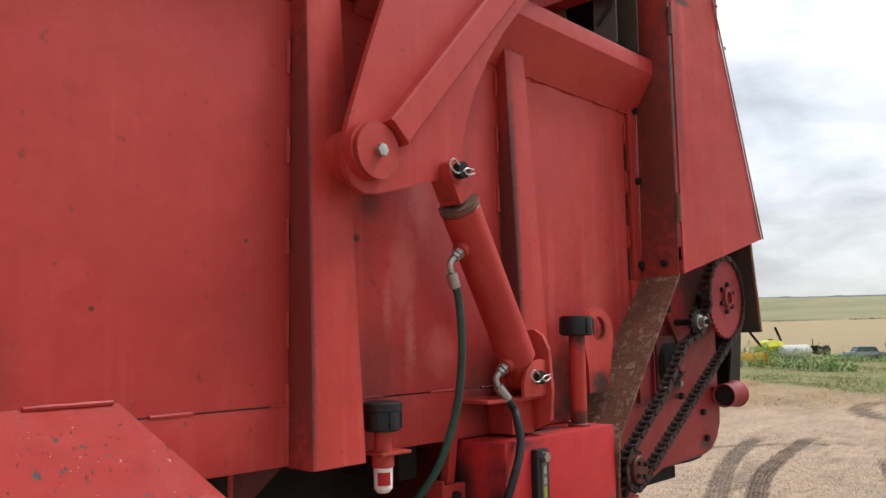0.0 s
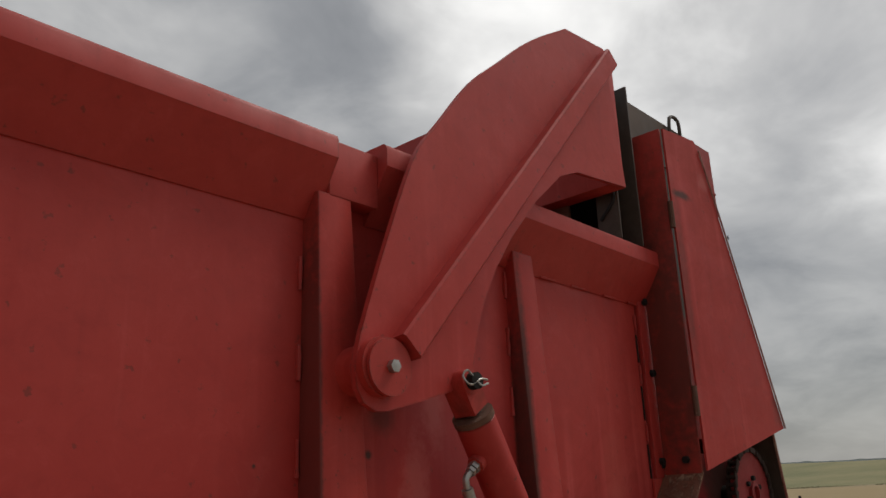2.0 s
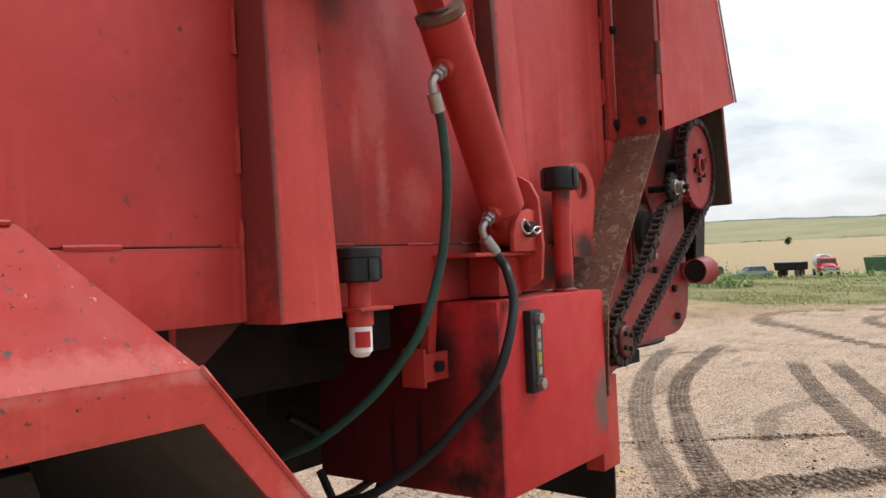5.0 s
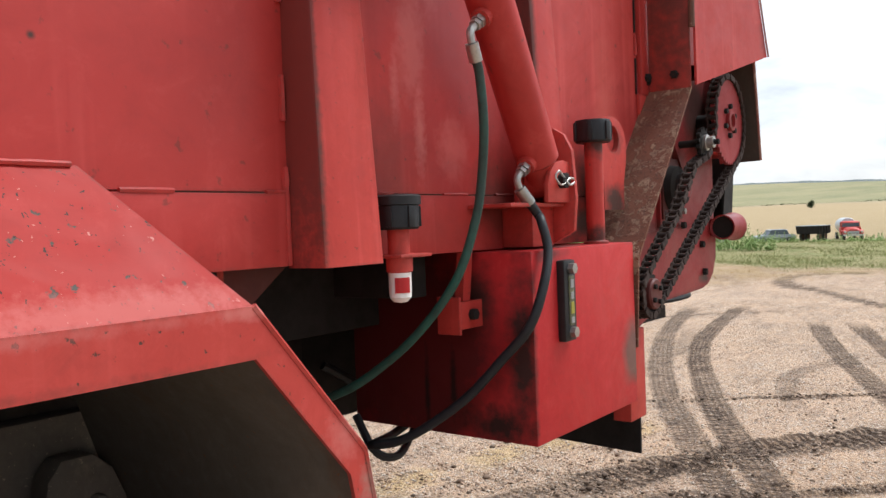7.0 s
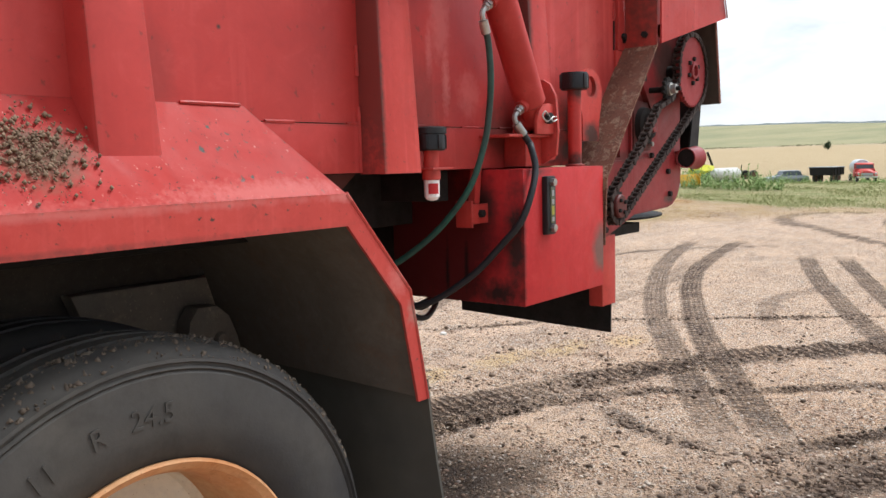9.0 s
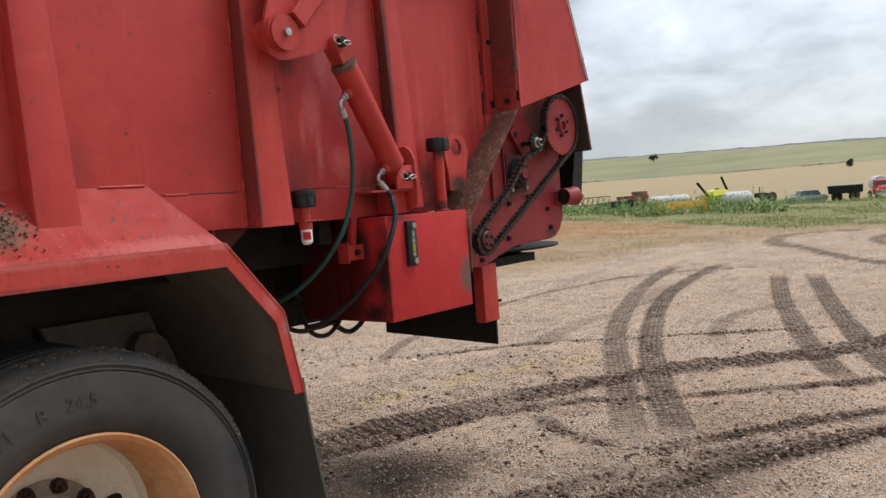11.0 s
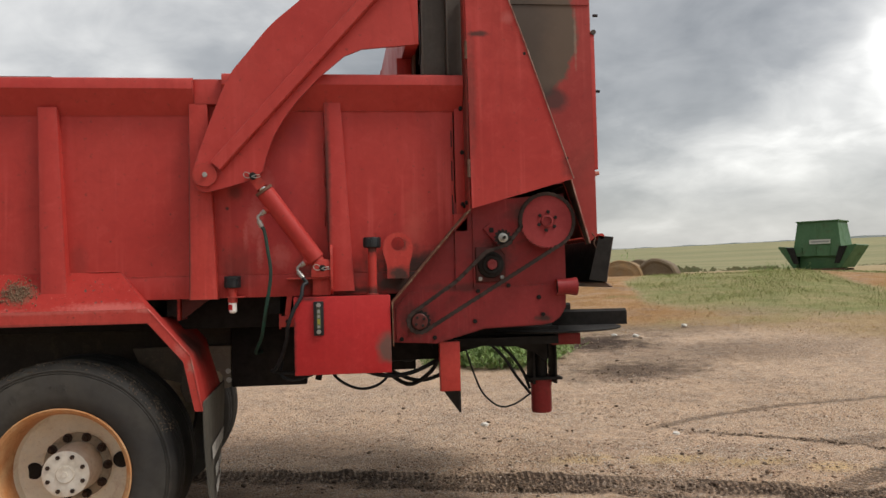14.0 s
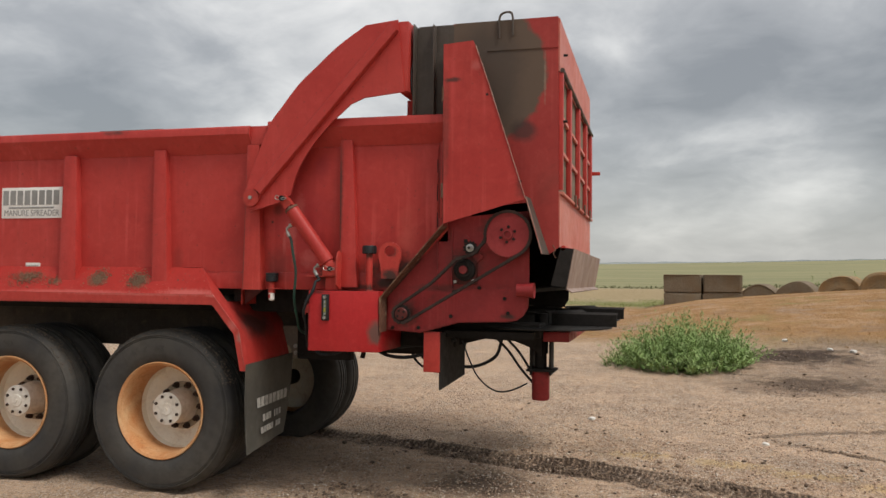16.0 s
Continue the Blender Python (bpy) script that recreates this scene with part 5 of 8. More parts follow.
for y in (0.75, 1.0, 1.5, 2.0):
    part("latch_tab", bm_box(3.190, 3.205, y, y + 0.05, 1.99, 2.07, 0.003), RUST, hood)
for z in (2.86, 2.45):
    part("edge_bolt", bm_rod((3.19, 0.05, z), (3.215, 0.05, z), 0.008, 8), DARK, hood)
part("far_latch", bm_box(3.17, 3.26, 2.36, 2.385, 2.41, 2.44, 0.004), RED_DIRTY, hood)

# deflector flap below the hood
deflector = sub("deflector", spreader, "dark steel deflector flap below the hood")
# the flap is two sheets, tan outside and black inside
part("flap", bm_sheet([[(3.262, 0.036, 1.668), (3.262, 2.36, 1.668), (3.218, 2.36, 1.425), (3.218, 0.036, 1.425)], [(3.218, 0.036, 1.425), (3.218, 2.36, 1.425), (3.25, 2.36, 1.405), (3.25, 0.036, 1.405)]], 0.006), weathered("tan_flap_steel", (0.26, 0.18, 0.145), (0.34, 0.24, 0.20), amount=0.3, rough=0.5, streak=0.8), deflector, "tan outer sheet of the flap")
part("flap_inner_sheet", bm_sheet([[(3.250, 0.038, 1.662), (3.250, 2.358, 1.662), (3.206, 2.358, 1.430), (3.206, 0.038, 1.430)]], 0.006), DARK, deflector, "black inner face of the flap")
for y0 in (0.030, 2.358):
    part("side_gusset", bm_prism([(3.18, 1.675), (3.258, 1.668), (3.214, 1.43), (3.12, 1.445)], "y", y0, y0 + 0.008), DARK, deflector)
part("flap_hinge", bm_rod((3.195, 0.03, 1.672), (3.195, 2.36, 1.672), 0.016, 12), RED_DIRTY, deflector)
part("chain_tail", bm_tube([(3.135, 0.01, 1.69), (3.15, 0.0, 1.66), (3.14, -0.004, 1.635), (3.155, 0.0, 1.61)], 0.003, 6), RUST, deflector)
# black far case and an added inner wall stand for the hood's unlit inside
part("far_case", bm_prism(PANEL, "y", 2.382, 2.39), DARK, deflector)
part("inner_shade_wall", bm_box(2.50, 2.51, 0.10, 2.30, 1.42, 3.06), DARK, deflector)

# spinner deck
spin = sub("spinner_deck", spreader, "black manure-caked spinner discs with upright paddles")
part("deck_beam", bm_box(2.45, 3.02, 0.30, 2.1, 1.10, 1.19, 0.01), DARK, spin)
part("deck_pan", bm_prism([(2.30, 1.10), (2.99, 1.10), (2.99, 1.142), (2.30, 1.142)], "y", 0.20, 2.20), DARK, spin)
for yc in (0.60, 1.78):
    disc = part("spinner_disc", bm_lathe([(0.0, 1.158), (0.45, 1.158), (0.46, 1.161), (0.46, 1.168), (0.0, 1.174)], (3.0, yc, 0), "z", 48), DARK, spin)
    for k in range(4):
        a = radians(-10 + 70 * k)
        d, n = Vector((math.cos(a), math.sin(a), 0)), Vector((-math.sin(a), math.cos(a), 0))
        c = Vector((3.0, yc, 1.174))
        part("paddle", bm_loft([[c + d * s + n * u + Vector((0, 0, w)) for u, w in ((-0.004, 0), (0.004, 0), (0.004, 0.07), (0.035, 0.085), (0.033, 0.092), (-0.004, 0.078))] for s in (0.06, 0.50)]), DARK, disc)
    part("spindle", bm_rod((3.0, yc, 0.98), (3.0, yc, 1.25), 0.035), DARK, disc)
    if yc > 1:
        continue
    mt = part("motor", bm_lathe([(0.0, 0.665), (0.055, 0.668), (0.06, 0.68), (0.06, 0.82), (0.064, 0.83), (0.064, 0.86), (0.04, 0.87), (0.0, 0.87)], (2.985, yc, 0), "z", 24), PANEL_RED, spin, "red hydraulic motor")
    part("motor_mount", bm_box(2.92, 2.934, yc - 0.08, yc + 0.08, 0.84, 1.12, 0.003), DARK, mt)
    part("motor_mount", bm_box(3.05, 3.064, yc - 0.08, yc + 0.08, 0.84, 1.12, 0.003), DARK, mt)
    part("mount_plate", bm_box(2.90, 3.09, yc - 0.10, yc + 0.10, 0.865, 0.88, 0.002), DARK, mt)
    part("coupling", bm_rod((2.985, yc, 0.87), (2.985, yc, 1.12), 0.04), DARK, mt)
part("deck_tail", bm_box(3.02, 3.19, 0.45, 1.95, 1.07, 1.135, 0.004), PANEL_RED, spin)
part("deck_skirt", bm_prism([(2.44, 1.19), (3.0, 1.19), (3.0, 0.97), (2.94, 1.02), (2.82, 1.065), (2.62, 1.075), (2.44, 1.03)], "y", 0.50, 0.53), DARK, spin)
for k, pts in enumerate(([(2.45, 0.45, 1.08), (2.62, 0.5, 1.06), (2.75, 0.52, 0.96), (2.84, 0.55, 0.83), (2.93, 0.58, 0.77)], [(2.42, 0.5, 1.09), (2.65, 0.55, 1.08), (2.79, 0.56, 0.98), (2.88, 0.57, 0.86), (2.93, 0.6, 0.80)])):
    part("motor_hose", bm_tube([(a, b + 0.06, c + 0.05 * (0.5 < i < 3.5)) for i, (a, b, c) in enumerate(pts)], 0.009, 10), HOSE_B, spin)
part("thin_line", bm_tube([(2.50, 0.34, 1.07), (2.54, 0.36, 0.95), (2.60, 0.4, 0.82), (2.70, 0.45, 0.735), (2.80, 0.5, 0.735), (2.90, 0.55, 0.78)], 0.0055, 8), HOSE_B, spin)

# post and rubber curtain behind the tank
post = sub("rear_leg", spreader, "short red post with a black rubber curtain")
part("post_tube", bm_box(2.318, 2.422, 0.036, 0.09, 0.888, 1.142, 0.003), RED_DIRTY, post)
part("rubber_curtain", bm_sheet([[(2.424, 0.05, 1.14), (2.424, 0.74, 1.10), (2.424, 0.74, 0.80), (2.424, 0.055, 0.775)]], 0.008), DARK, post)

# hoses under the tank
plumb = sub("hose_bundle", spreader, "tangle of black hydraulic hoses under the body")
# added dark block that stands for the unlit space behind the hoses
part("dark_filler_block", bm_box(2.0, 2.44, 0.40, 2.1, 1.02, 1.24, 0.01), DARK, chassis)
for i in (0, 3):
    y = 0.35 + 0.09 * i
    sag = 0.955 + 0.02 * i
    part("hose", bm_tube([(1.72, y, 1.10), (1.90, y - 0.05, 1.0), (2.05 + 0.03 * i, y - 0.08, sag), (2.22, y - 0.04, 0.97 + 0.012 * i), (2.45, y, 1.08)], 0.012, 8), HOSE_B, plumb)
part("hose", bm_tube([(1.50, 0.30, 1.05), (1.50, 0.25, 0.98), (1.56, 0.24, 0.955), (1.66, 0.28, 0.975), (1.74, 0.32, 1.02)], 0.009, 8), HOSE_B, plumb)
for lo, a0, a1, yy in ((0.70, 1.72, 2.20, 1.70), (0.835, 2.02, 2.42, 0.80), (0.80, 2.05, 2.60, 1.25)):
    part("hose", bm_tube([(a0, yy, 1.02), (a0 + 0.05, yy, lo + 0.10), ((a0 + a1) / 2, yy, lo), (a1 - 0.06, yy, lo + 0.08), (a1, yy, 1.04)], 0.013 if yy < 1.5 else 0.010, 8), HOSE_B, plumb)
part("drain_cock", bm_rod((1.68, 0.66, 0.90), (1.70, 0.66, 0.98), 0.018, 8), DARK, plumb)

# maker's sign and small label on the side
sign = sub("sign_plate", spreader, "white sign with worn lettering on the box side")
part("plate", bm_box(-0.914, -0.392, 0.0245, 0.0295, 1.888, 2.112, 0.001), WHITE, sign)
for i in range(8):
    part("lettering_bar", bm_box(-0.900 + 0.0622 * i, -0.900 + 0.0622 * i + 0.047, 0.022, 0.0243, 1.985, 2.09), INK, sign)
part("lettering_bar", bm_box(-0.85, -0.46, 0.022, 0.0243, 1.958, 1.970), INK, sign)
fc = bpy.data.curves.new("sign_words", "FONT")
fc.body, fc.size, fc.extrude, fc.align_x = "MANURE SPREADER", 0.062, 0.0008, "CENTER"
tmp = new("sign_words", fc)
bpy.context.view_layer.update()
words_me = bpy.data.meshes.new_from_object(tmp.evaluated_get(bpy.context.evaluated_depsgraph_get()))
bpy.data.objects.remove(tmp)
words_me.materials.clear()
words_me.materials.append(INK)
w_ = share("lettering", words_me, sign, pose(-0.653, 0.0233, 1.905, 90, 0, 0))
w_.scale = (0.86, 1, 1)
part("small_label", bm_box(-0.692, -0.568, 0.0265, 0.0298, 1.515, 1.565), WHITE, spreader, "small white label")
lab = bpy.data.objects["small_label"]
for i in range(6):
    part("label_bar", bm_box(-0.684 + 0.018 * i, -0.684 + 0.018 * i + 0.013, 0.0255, 0.0264, 1.53, 1.548), INK, lab)

# the ground: one sheet from the yard to the horizon
HORIZON = [(-180, 1.2), (-40, 1.1), (-3, 1.2), (13, 1.5), (28, 1.76), (45, 1.95), (60, 2.1), (75, 1.95), (82, 1.75), (120, 1.3), (180, 1.2)]
MIDDLE = [(-180, 0.0), (-60, 0.2), (-10, 0.45), (0, 0.52), (4, 0.58), (8, 0.92), (15, 1.18), (20, 1.35), (33, 1.40), (42, 1.05), (50, 0.42), (58, 0.24), (66, 0.15), (79, 0.0), (100, -0.1), (180, 0.0)]
FENCE = [(-180, -0.008), (1, -0.008), (20, -0.002), (40, 0.003), (50, 0.012), (70, 0.009), (78, 0.0098), (180, 0.0)]
EYE0 = (1.5, -2.5)


def table(rows, v):
    return np.interp(v, [a for a, _ in rows], [b for _, b in rows])


def smooth(a, b, v):
    t = np.clip((v - a) / (b - a), 0, 1)
    return t * t * (3 - 2 * t)


WAVES = {}


def wob(x, y, f, seed):
    """A cheap smooth noise of summed sines."""
    if seed not in WAVES:
        r = np.random.RandomState(seed)
        WAVES[seed] = [(r.uniform(0, 6.28), r.uniform(0, 6.28), r.uniform(0.5, 1.9)) for k in range(7)]
    out = 0 * x
    for a, p, g in WAVES[seed]:
        out = out + np.sin((x * math.cos(a) + y * math.sin(a)) * f * g + p)
    return out / 4


def polar(x, y):
    return np.hypot(x - EYE0[0], y - EYE0[1]), np.degrees(np.arctan2(x - EYE0[0], y - EYE0[1]))


def terrain(x, y):
    x, y = np.asarray(x, float), np.asarray(y, float)
    r, az = polar(x, y)
    near = 0.003 * x + 0.024 * (np.clip(y, -9, 9) - 0.2) + 0.01
    mid = table(MIDDLE, az)
    mid = mid - 1.0 * smooth(28, 31, r) * smooth(9, 11, az) * (1 - smooth(26, 30, az)) * (1 - smooth(40, 70, r))
    z = near + (mid - near) * smooth(8, 27, r)
    z = z + table([(-180, 0), (25, 0), (34, -0.5), (46, -0.6), (52, -0.25), (60, -0.5), (66, -1.0), (72, -1.7), (86, -1.7), (110, 0), (180, 0)], az) * smooth(33, 95, r)
    far = 1.45 + r * np.tan(np.radians(table(HORIZON, az)))
    w = smooth(55, 900, r) ** 0.8
    z = z * (1 - w) + far * w
    z = np.where(r > 900, far - (r - 900) * 0.02, z)
    return z + 0.010 * wob(x, y, 0.9, 3) * smooth(1, 4, r) + 0.05 * wob(x, y, 0.12, 4) * smooth(12, 40, r)


def ground_z(x, y):
    return float(terrain(x, y))


# tyre tracks: centre line points, half width, depth of colour, and whether churned up into clods
TRACKS = [
    ([(12.2, 3.45), (11.0, 3.2), (9.2, 2.72), (7.68, 2.16), (6.4, 1.6), (5.68, 1.22), (4.93, 0.80), (4.25, 0.42), (3.8, 0.16), (3.45, -0.06)], 0.10, 0.85, 0),
    ([(12.6, 2.75), (11.7, 2.72), (9.5, 2.35), (8.23, 1.99), (7.0, 1.50), (6.14, 1.12), (5.45, 0.78), (4.78, 0.41), (4.26, 0.12), (3.95, -0.07), (3.58, -0.3)], 0.10, 1.0, 0),
    ([(11.3, 1.6), (10.7, 1.42), (9.1, 0.9), (8.03, 0.49), (7.01, 0.09), (6.32, -0.21), (5.7, -0.5), (5.1, -0.9)], 0.10, 0.9, 0),
    ([(11.4, 1.2), (10.8, 0.98), (9.36, 0.49), (8.12, 0.04), (7.02, -0.37), (6.27, -0.66), (5.7, -0.95), (5.1, -1.4)], 0.10, 0.95, 0),
    ([(-1.5, 2.25), (0.3, 2.14), (0.85, 2.07), (1.41, 1.91), (2.08, 1.74), (2.6, 1.58), (3.2, 1.43), (3.8, 1.2), (4.2, 1.05), (4.6, 0.9), (5.0, 0.7), (5.3, 0.47), (5.8, 0.08), (6.15, -0.2), (6.55, -0.46), (7.1, -0.76), (8.2, -1.5)], 0.155, 1.0, 1),
    ([(1.6, 1.62), (2.4, 1.42), (3.23, 1.16), (3.67, 1.0), (4.15, 0.68), (4.53, 0.18), (4.86, -0.17), (5.19, -0.54), (5.61, -0.92), (6.2, -1.5)], 0.06, 0.95, 1),
    ([(4.6, 2.9), (5.3, 2.35), (5.8, 1.95), (6.16, 1.47), (6.61, 0.94), (7.05, 0.43), (7.5, -0.15)], 0.045, 0.7, 1),
    ([(4.2, 2.7), (5.2, 3.25), (6.4, 3.66), (8.4, 3.82), (10.0, 3.6), (10.8, 3.28), (11.5, 2.76), (12.2, 1.8)], 0.06, 0.7, 0),
    ([(1.4, 0.25), (2.1, -0.02), (2.59, -0.22), (2.82, -0.32), (3.12, -0.46), (3.37, -0.56), (3.69, -0.73), (3.97, -0.9), (4.4, -1.12), (5.2, -1.7)], 0.085, 1.0, 1),
    ([(3.3, -0.06), (3.84, -0.38), (4.09, -0.52), (4.41, -0.72), (4.76, -1.03), (5.3, -1.6)], 0.06, 0.9, 1),
    ([(1.5, 0.52), (2.0, 0.32), (2.43, 0.11), (2.64, 0.04), (2.9, -0.09), (3.25, -0.28), (3.6, -0.47), (4.1, -0.8)], 0.06, 0.6, 1),
    ([(4.0, 1.0), (3.65, 0.65), (3.48, 0.35), (3.44, 0.11), (3.45, -0.25)], 0.06, 0.7, 1),
    ([(5.2, 1.9), (6.22, 2.13), (7.03, 2.24), (7.68, 2.19), (9.1, 2.43), (10.0, 2.7)], 0.10, 0.45, 0),
    ([(6.2, 0.3), (6.6, 0.7), (7.62, 0.96), (8.44, 0.82), (9.4, 0.6)], 0.08, 0.5, 0),
    ([(15.0, 2.5), (16.47, 3.32), (18.3, 3.56), (19.7, 2.88), (20.8, 1.03)], 0.16, 0.8, 0),
    ([(17.4, 3.5), (16.2, 3.1), (15.3, 2.45), (13.5, 1.26), (12.2, -0.08), (11, -1.5)], 0.13, 0.85, 0),
    ([(20.5, 0.7), (18.6, 1.5), (17.4, 1.6), (16.1, 1.17), (14.6, 0.24), (13.0, -1.2)], 0.12, 0.8, 0),
]


def curve(points, n=14):
    p = [np.array(q, float) for q in points]
    p = [2 * p[0] - p[1], *p, 2 * p[-1] - p[-2]]
    out = []
    for i in range(1, len(p) - 2):
        a, b, c, d = p[i - 1 : i + 3]
        for k in range(n):
            t = k / n
            out.append(0.5 * (2 * b + (c - a) * t + (2 * a - 5 * b + 4 * c - d) * t * t + (3 * b - a - 3 * c + d) * t**3))
    return np.array([*out, p[-2]])


def track_field(px, py):
    """Per point: strength of the nearest track, run along it, offset across in half widths, and how churned it is."""
    best, along_, across, mud = np.zeros(len(px)), np.zeros(len(px)), np.full(len(px), 9.0), np.zeros(len(px))
    for pts, hw, deep, churn in TRACKS:
        c = curve(pts)
        box_ = (px > c[:, 0].min() - 1) & (px < c[:, 0].max() + 1) & (py > c[:, 1].min() - 1) & (py < c[:, 1].max() + 1)
        ids = np.nonzero(box_)[0]
        q = np.stack([px[ids], py[ids]], 1)
        d0, run = np.full(len(ids), 9.0), 0.0
        s0, l0 = np.zeros(len(ids)), np.zeros(len(ids))
        for a, b in zip(c, c[1:]):
            ln = np.hypot(*(b - a))
            t_ = (b - a) / max(ln, 1e-6)
            rel = q - a
            u = np.clip(rel @ t_, 0, ln)
            off = rel @ np.array([-t_[1], t_[0]])
            dd = np.hypot(*(rel - u[:, None] * t_).T)
            m_ = dd < d0
            d0[m_], s0[m_], l0[m_] = dd[m_], run + u[m_], off[m_]
            run += ln
        ragged = 0.16 if churn else 0.05
        k = (1 - smooth(0.90, 1.12 + 0.2 * churn, d0 / hw + ragged * wob(q[:, 0], q[:, 1], 16.0, 51))) * smooth(0, 0.7, s0) * smooth(0, 0.7, run - s0) * deep
        if churn:
            k = k * np.clip(0.78 + 0.35 * wob(q[:, 0], q[:, 1], 3.1, 52), 0.35, 1.0)
        up = k > best[ids]
        j = ids[up]
        best[j], along_[j], across[j], mud[j] = k[up], s0[up], l0[up] / hw, churn
    return best, along_, across, mud


def cover(x, y):
    """Green growth, dry straw, stubble and far pasture, from 0 to 1."""
    r, az = polar(x, y)
    n = wob(x, y, 0.55, 11) * 1.0 + wob(x, y, 1.7, 12) * 0.45
    # the yard's edge by bearing, metres from the eye
    edge = table([(-180, 400), (-60, 60), (-15, 20), (0, 15.5), (10, 15.5), (20, 15), (35, 14.5), (45, 13.5), (55, 14.5), (62, 16.5), (75, 20), (82, 25), (95, 40), (120, 300), (180, 400)], az)
    straw = smooth(-2.2, 0.6, r - edge + n * 1.2) * (1 - smooth(34, 40, r + n * 3))
    # a green bank by the feeder, and the belt of weeds where the scrap stands
    g0 = table([(-180, 99), (20, 99), (22, 22), (24, 17.5), (28, 16.8), (34, 16), (38, 16), (42, 17), (43.5, 19), (45, 99), (180, 99)], az)
    g1 = table([(-180, 0), (22, 24), (26, 33), (33, 31), (36, 24), (38, 20.5), (42, 18.6), (44, 18), (180, 0)], az)
    bank = smooth(-0.8, 0.9, r - g0 + n * 0.9) * (1 - smooth(-1.2, 1.2, r - g1 + n * 1.4))
    gstart = table([(-180, 400), (-20, 40), (-5, 30), (4, 27), (8, 33), (14, 36), (34, 34), (40, 31), (44, 29), (48, 32), (50, 35), (56, 33), (60, 29), (65, 23), (70, 20.5), (78, 23), (84, 30), (120, 300), (180, 400)], az)
    belt = smooth(-1.6, 1.8, r - gstart + n * 2.0) * (1 - smooth(36, 44, r - table([(-180, 0), (0, 0), (36, 4), (42, 45), (50, 40), (60, 45), (72, 62), (84, 62), (180, 60)], az) + n * 4))
    green = np.maximum(bank, belt)
    e = (terrain(x, y) - 1.45) / np.maximum(r, 1)
    beyond = smooth(-0.0006, 0.0006, e - table(FENCE, az) + 0.0012 * wob(x, y, 0.02, 21))
    stub = smooth(36, 44, r + n * 2) * (1 - beyond)
    return green, straw * (1 - green), stub * (1 - green), beyond * smooth(60, 90, r)


def dead_growth(x, y):
    """Where the straw has turned rust-brown, from 0 to 1."""
    r, az = polar(x, y)
    start = table([(-180, 14), (15, 14), (24, 14.5), (32, 17), (42, 18), (50, 18.5), (60, 20), (70, 26), (80, 40), (180, 60)], az)
    return smooth(-1.5, 2.0, r - start + 1.3 * wob(x, y, 0.7, 14) + 0.7 * wob(x, y, 2.1, 15))


def spread(lo, fine0, fine1, hi, step, growth=1.06):
    mid = list(np.arange(fine0, fine1 + 1e-6, step))
    out, d, v = [], step, fine1
    while v < hi:
        d *= growth
        v += d
        out.append(v)
    left, d, v = [], step, fine0
    while v > lo:
        d *= growth * 1.04
        v -= d
        left.append(v)
    return np.array(left[::-1] + mid + out)


gx, gy = spread(-3000, 0.9, 8.6, 3000, 0.026, 1.05), spread(-3000, -1.4, 3.4, 3000, 0.026, 1.05)
X, Y = np.meshgrid(gx, gy)
fx, fy = X.ravel(), Y.ravel()
fz = terrain(fx, fy)
trk, tu, tv, churn = track_field(fx, fy)
green, straw, stub, pasture = cover(fx, fy)
rr_, az_ = polar(fx, fy)
nearby = 1 - smooth(14, 24, rr_)
rsd = np.random.RandomState(4)
tvc = np.clip(tv, -1.4, 1.4)
lug = np.sin(2 * math.pi * (tu + 0.03 * tvc**2) / 0.085 + 0.8 * wob(fx, fy, 7.0, 53))
fz = fz - trk * (1 - churn) * (0.008 + 0.004 * lug)
fz = fz + trk * churn * (-0.020 * (1 - tvc**2) + 0.013 * lug * smooth(1.3, 0.3, np.abs(tvc)) + 0.018 * smooth(0.55, 0.95, np.abs(tvc)) * np.clip(0.6 + wob(fx, fy, 21.0, 54), 0, 1.5))
fz = fz + nearby * (0.006 * wob(fx, fy, 5.0, 31) + 0.006 * wob(fx, fy, 13.0, 32) + 0.006 * wob(fx, fy, 24.0, 33)) + nearby * 0.010 * (rsd.rand(len(fx)) - 0.5) * (0.7 + 0.7 * trk * churn)
nx, ny = len(gx), len(gy)
idx = np.arange(nx * ny).reshape(ny, nx)
quads = np.stack([idx[:-1, :-1].ravel(), idx[:-1, 1:].ravel(), idx[1:, 1:].ravel(), idx[1:, :-1].ravel()], 1)


gme = mesh_from("ground", np.stack([fx, fy, fz], 1), quads, 4)
gme.polygons.foreach_set("use_smooth", np.ones(len(quads), bool))
for key, val in (("track", trk), ("churned", churn), ("run", tu), ("across", np.clip(tv, -2, 2)), ("green", green), ("straw", straw), ("stubble", stub), ("pasture", pasture), ("dead", dead_growth(fx, fy))):
    gme.attributes.new(key, "FLOAT", "POINT").data.foreach_set("value", val.astype(np.float32))
ground = tagged(new("ground", gme), "packed tan gravel yard with dark tyre tracks, running out to grass and stubble fields", "ground", kind="structure")

gm, N, L, b = material("gravel_yard_and_fields", 0.95)
pos = N.new("ShaderNodeNewGeometry").outputs["Position"]


def attr(name):
    n = N.new("ShaderNodeAttribute")
    n.attribute_name = name
    return n.outputs["Fac"]


big = noise_node(N, L, pos, 0.35, 6, 0.6, dist=0.6)
med = noise_node(N, L, pos, 2.4, 6, 0.65)
fine = noise_node(N, L, pos, 38, 5, 0.7)
grit = noise_node(N, L, pos, 130, 3, 0.7)
vor = N.new("ShaderNodeTexVoronoi")
vor.inputs["Scale"].default_value = 34
L.new(pos, vor.inputs["Vector"])
mid_n = noise_node(N, L, pos, 11, 5, 0.7)
vcol = N.new("ShaderNodeSeparateColor")
L.new(vor.outputs["Color"], vcol.inputs[0])
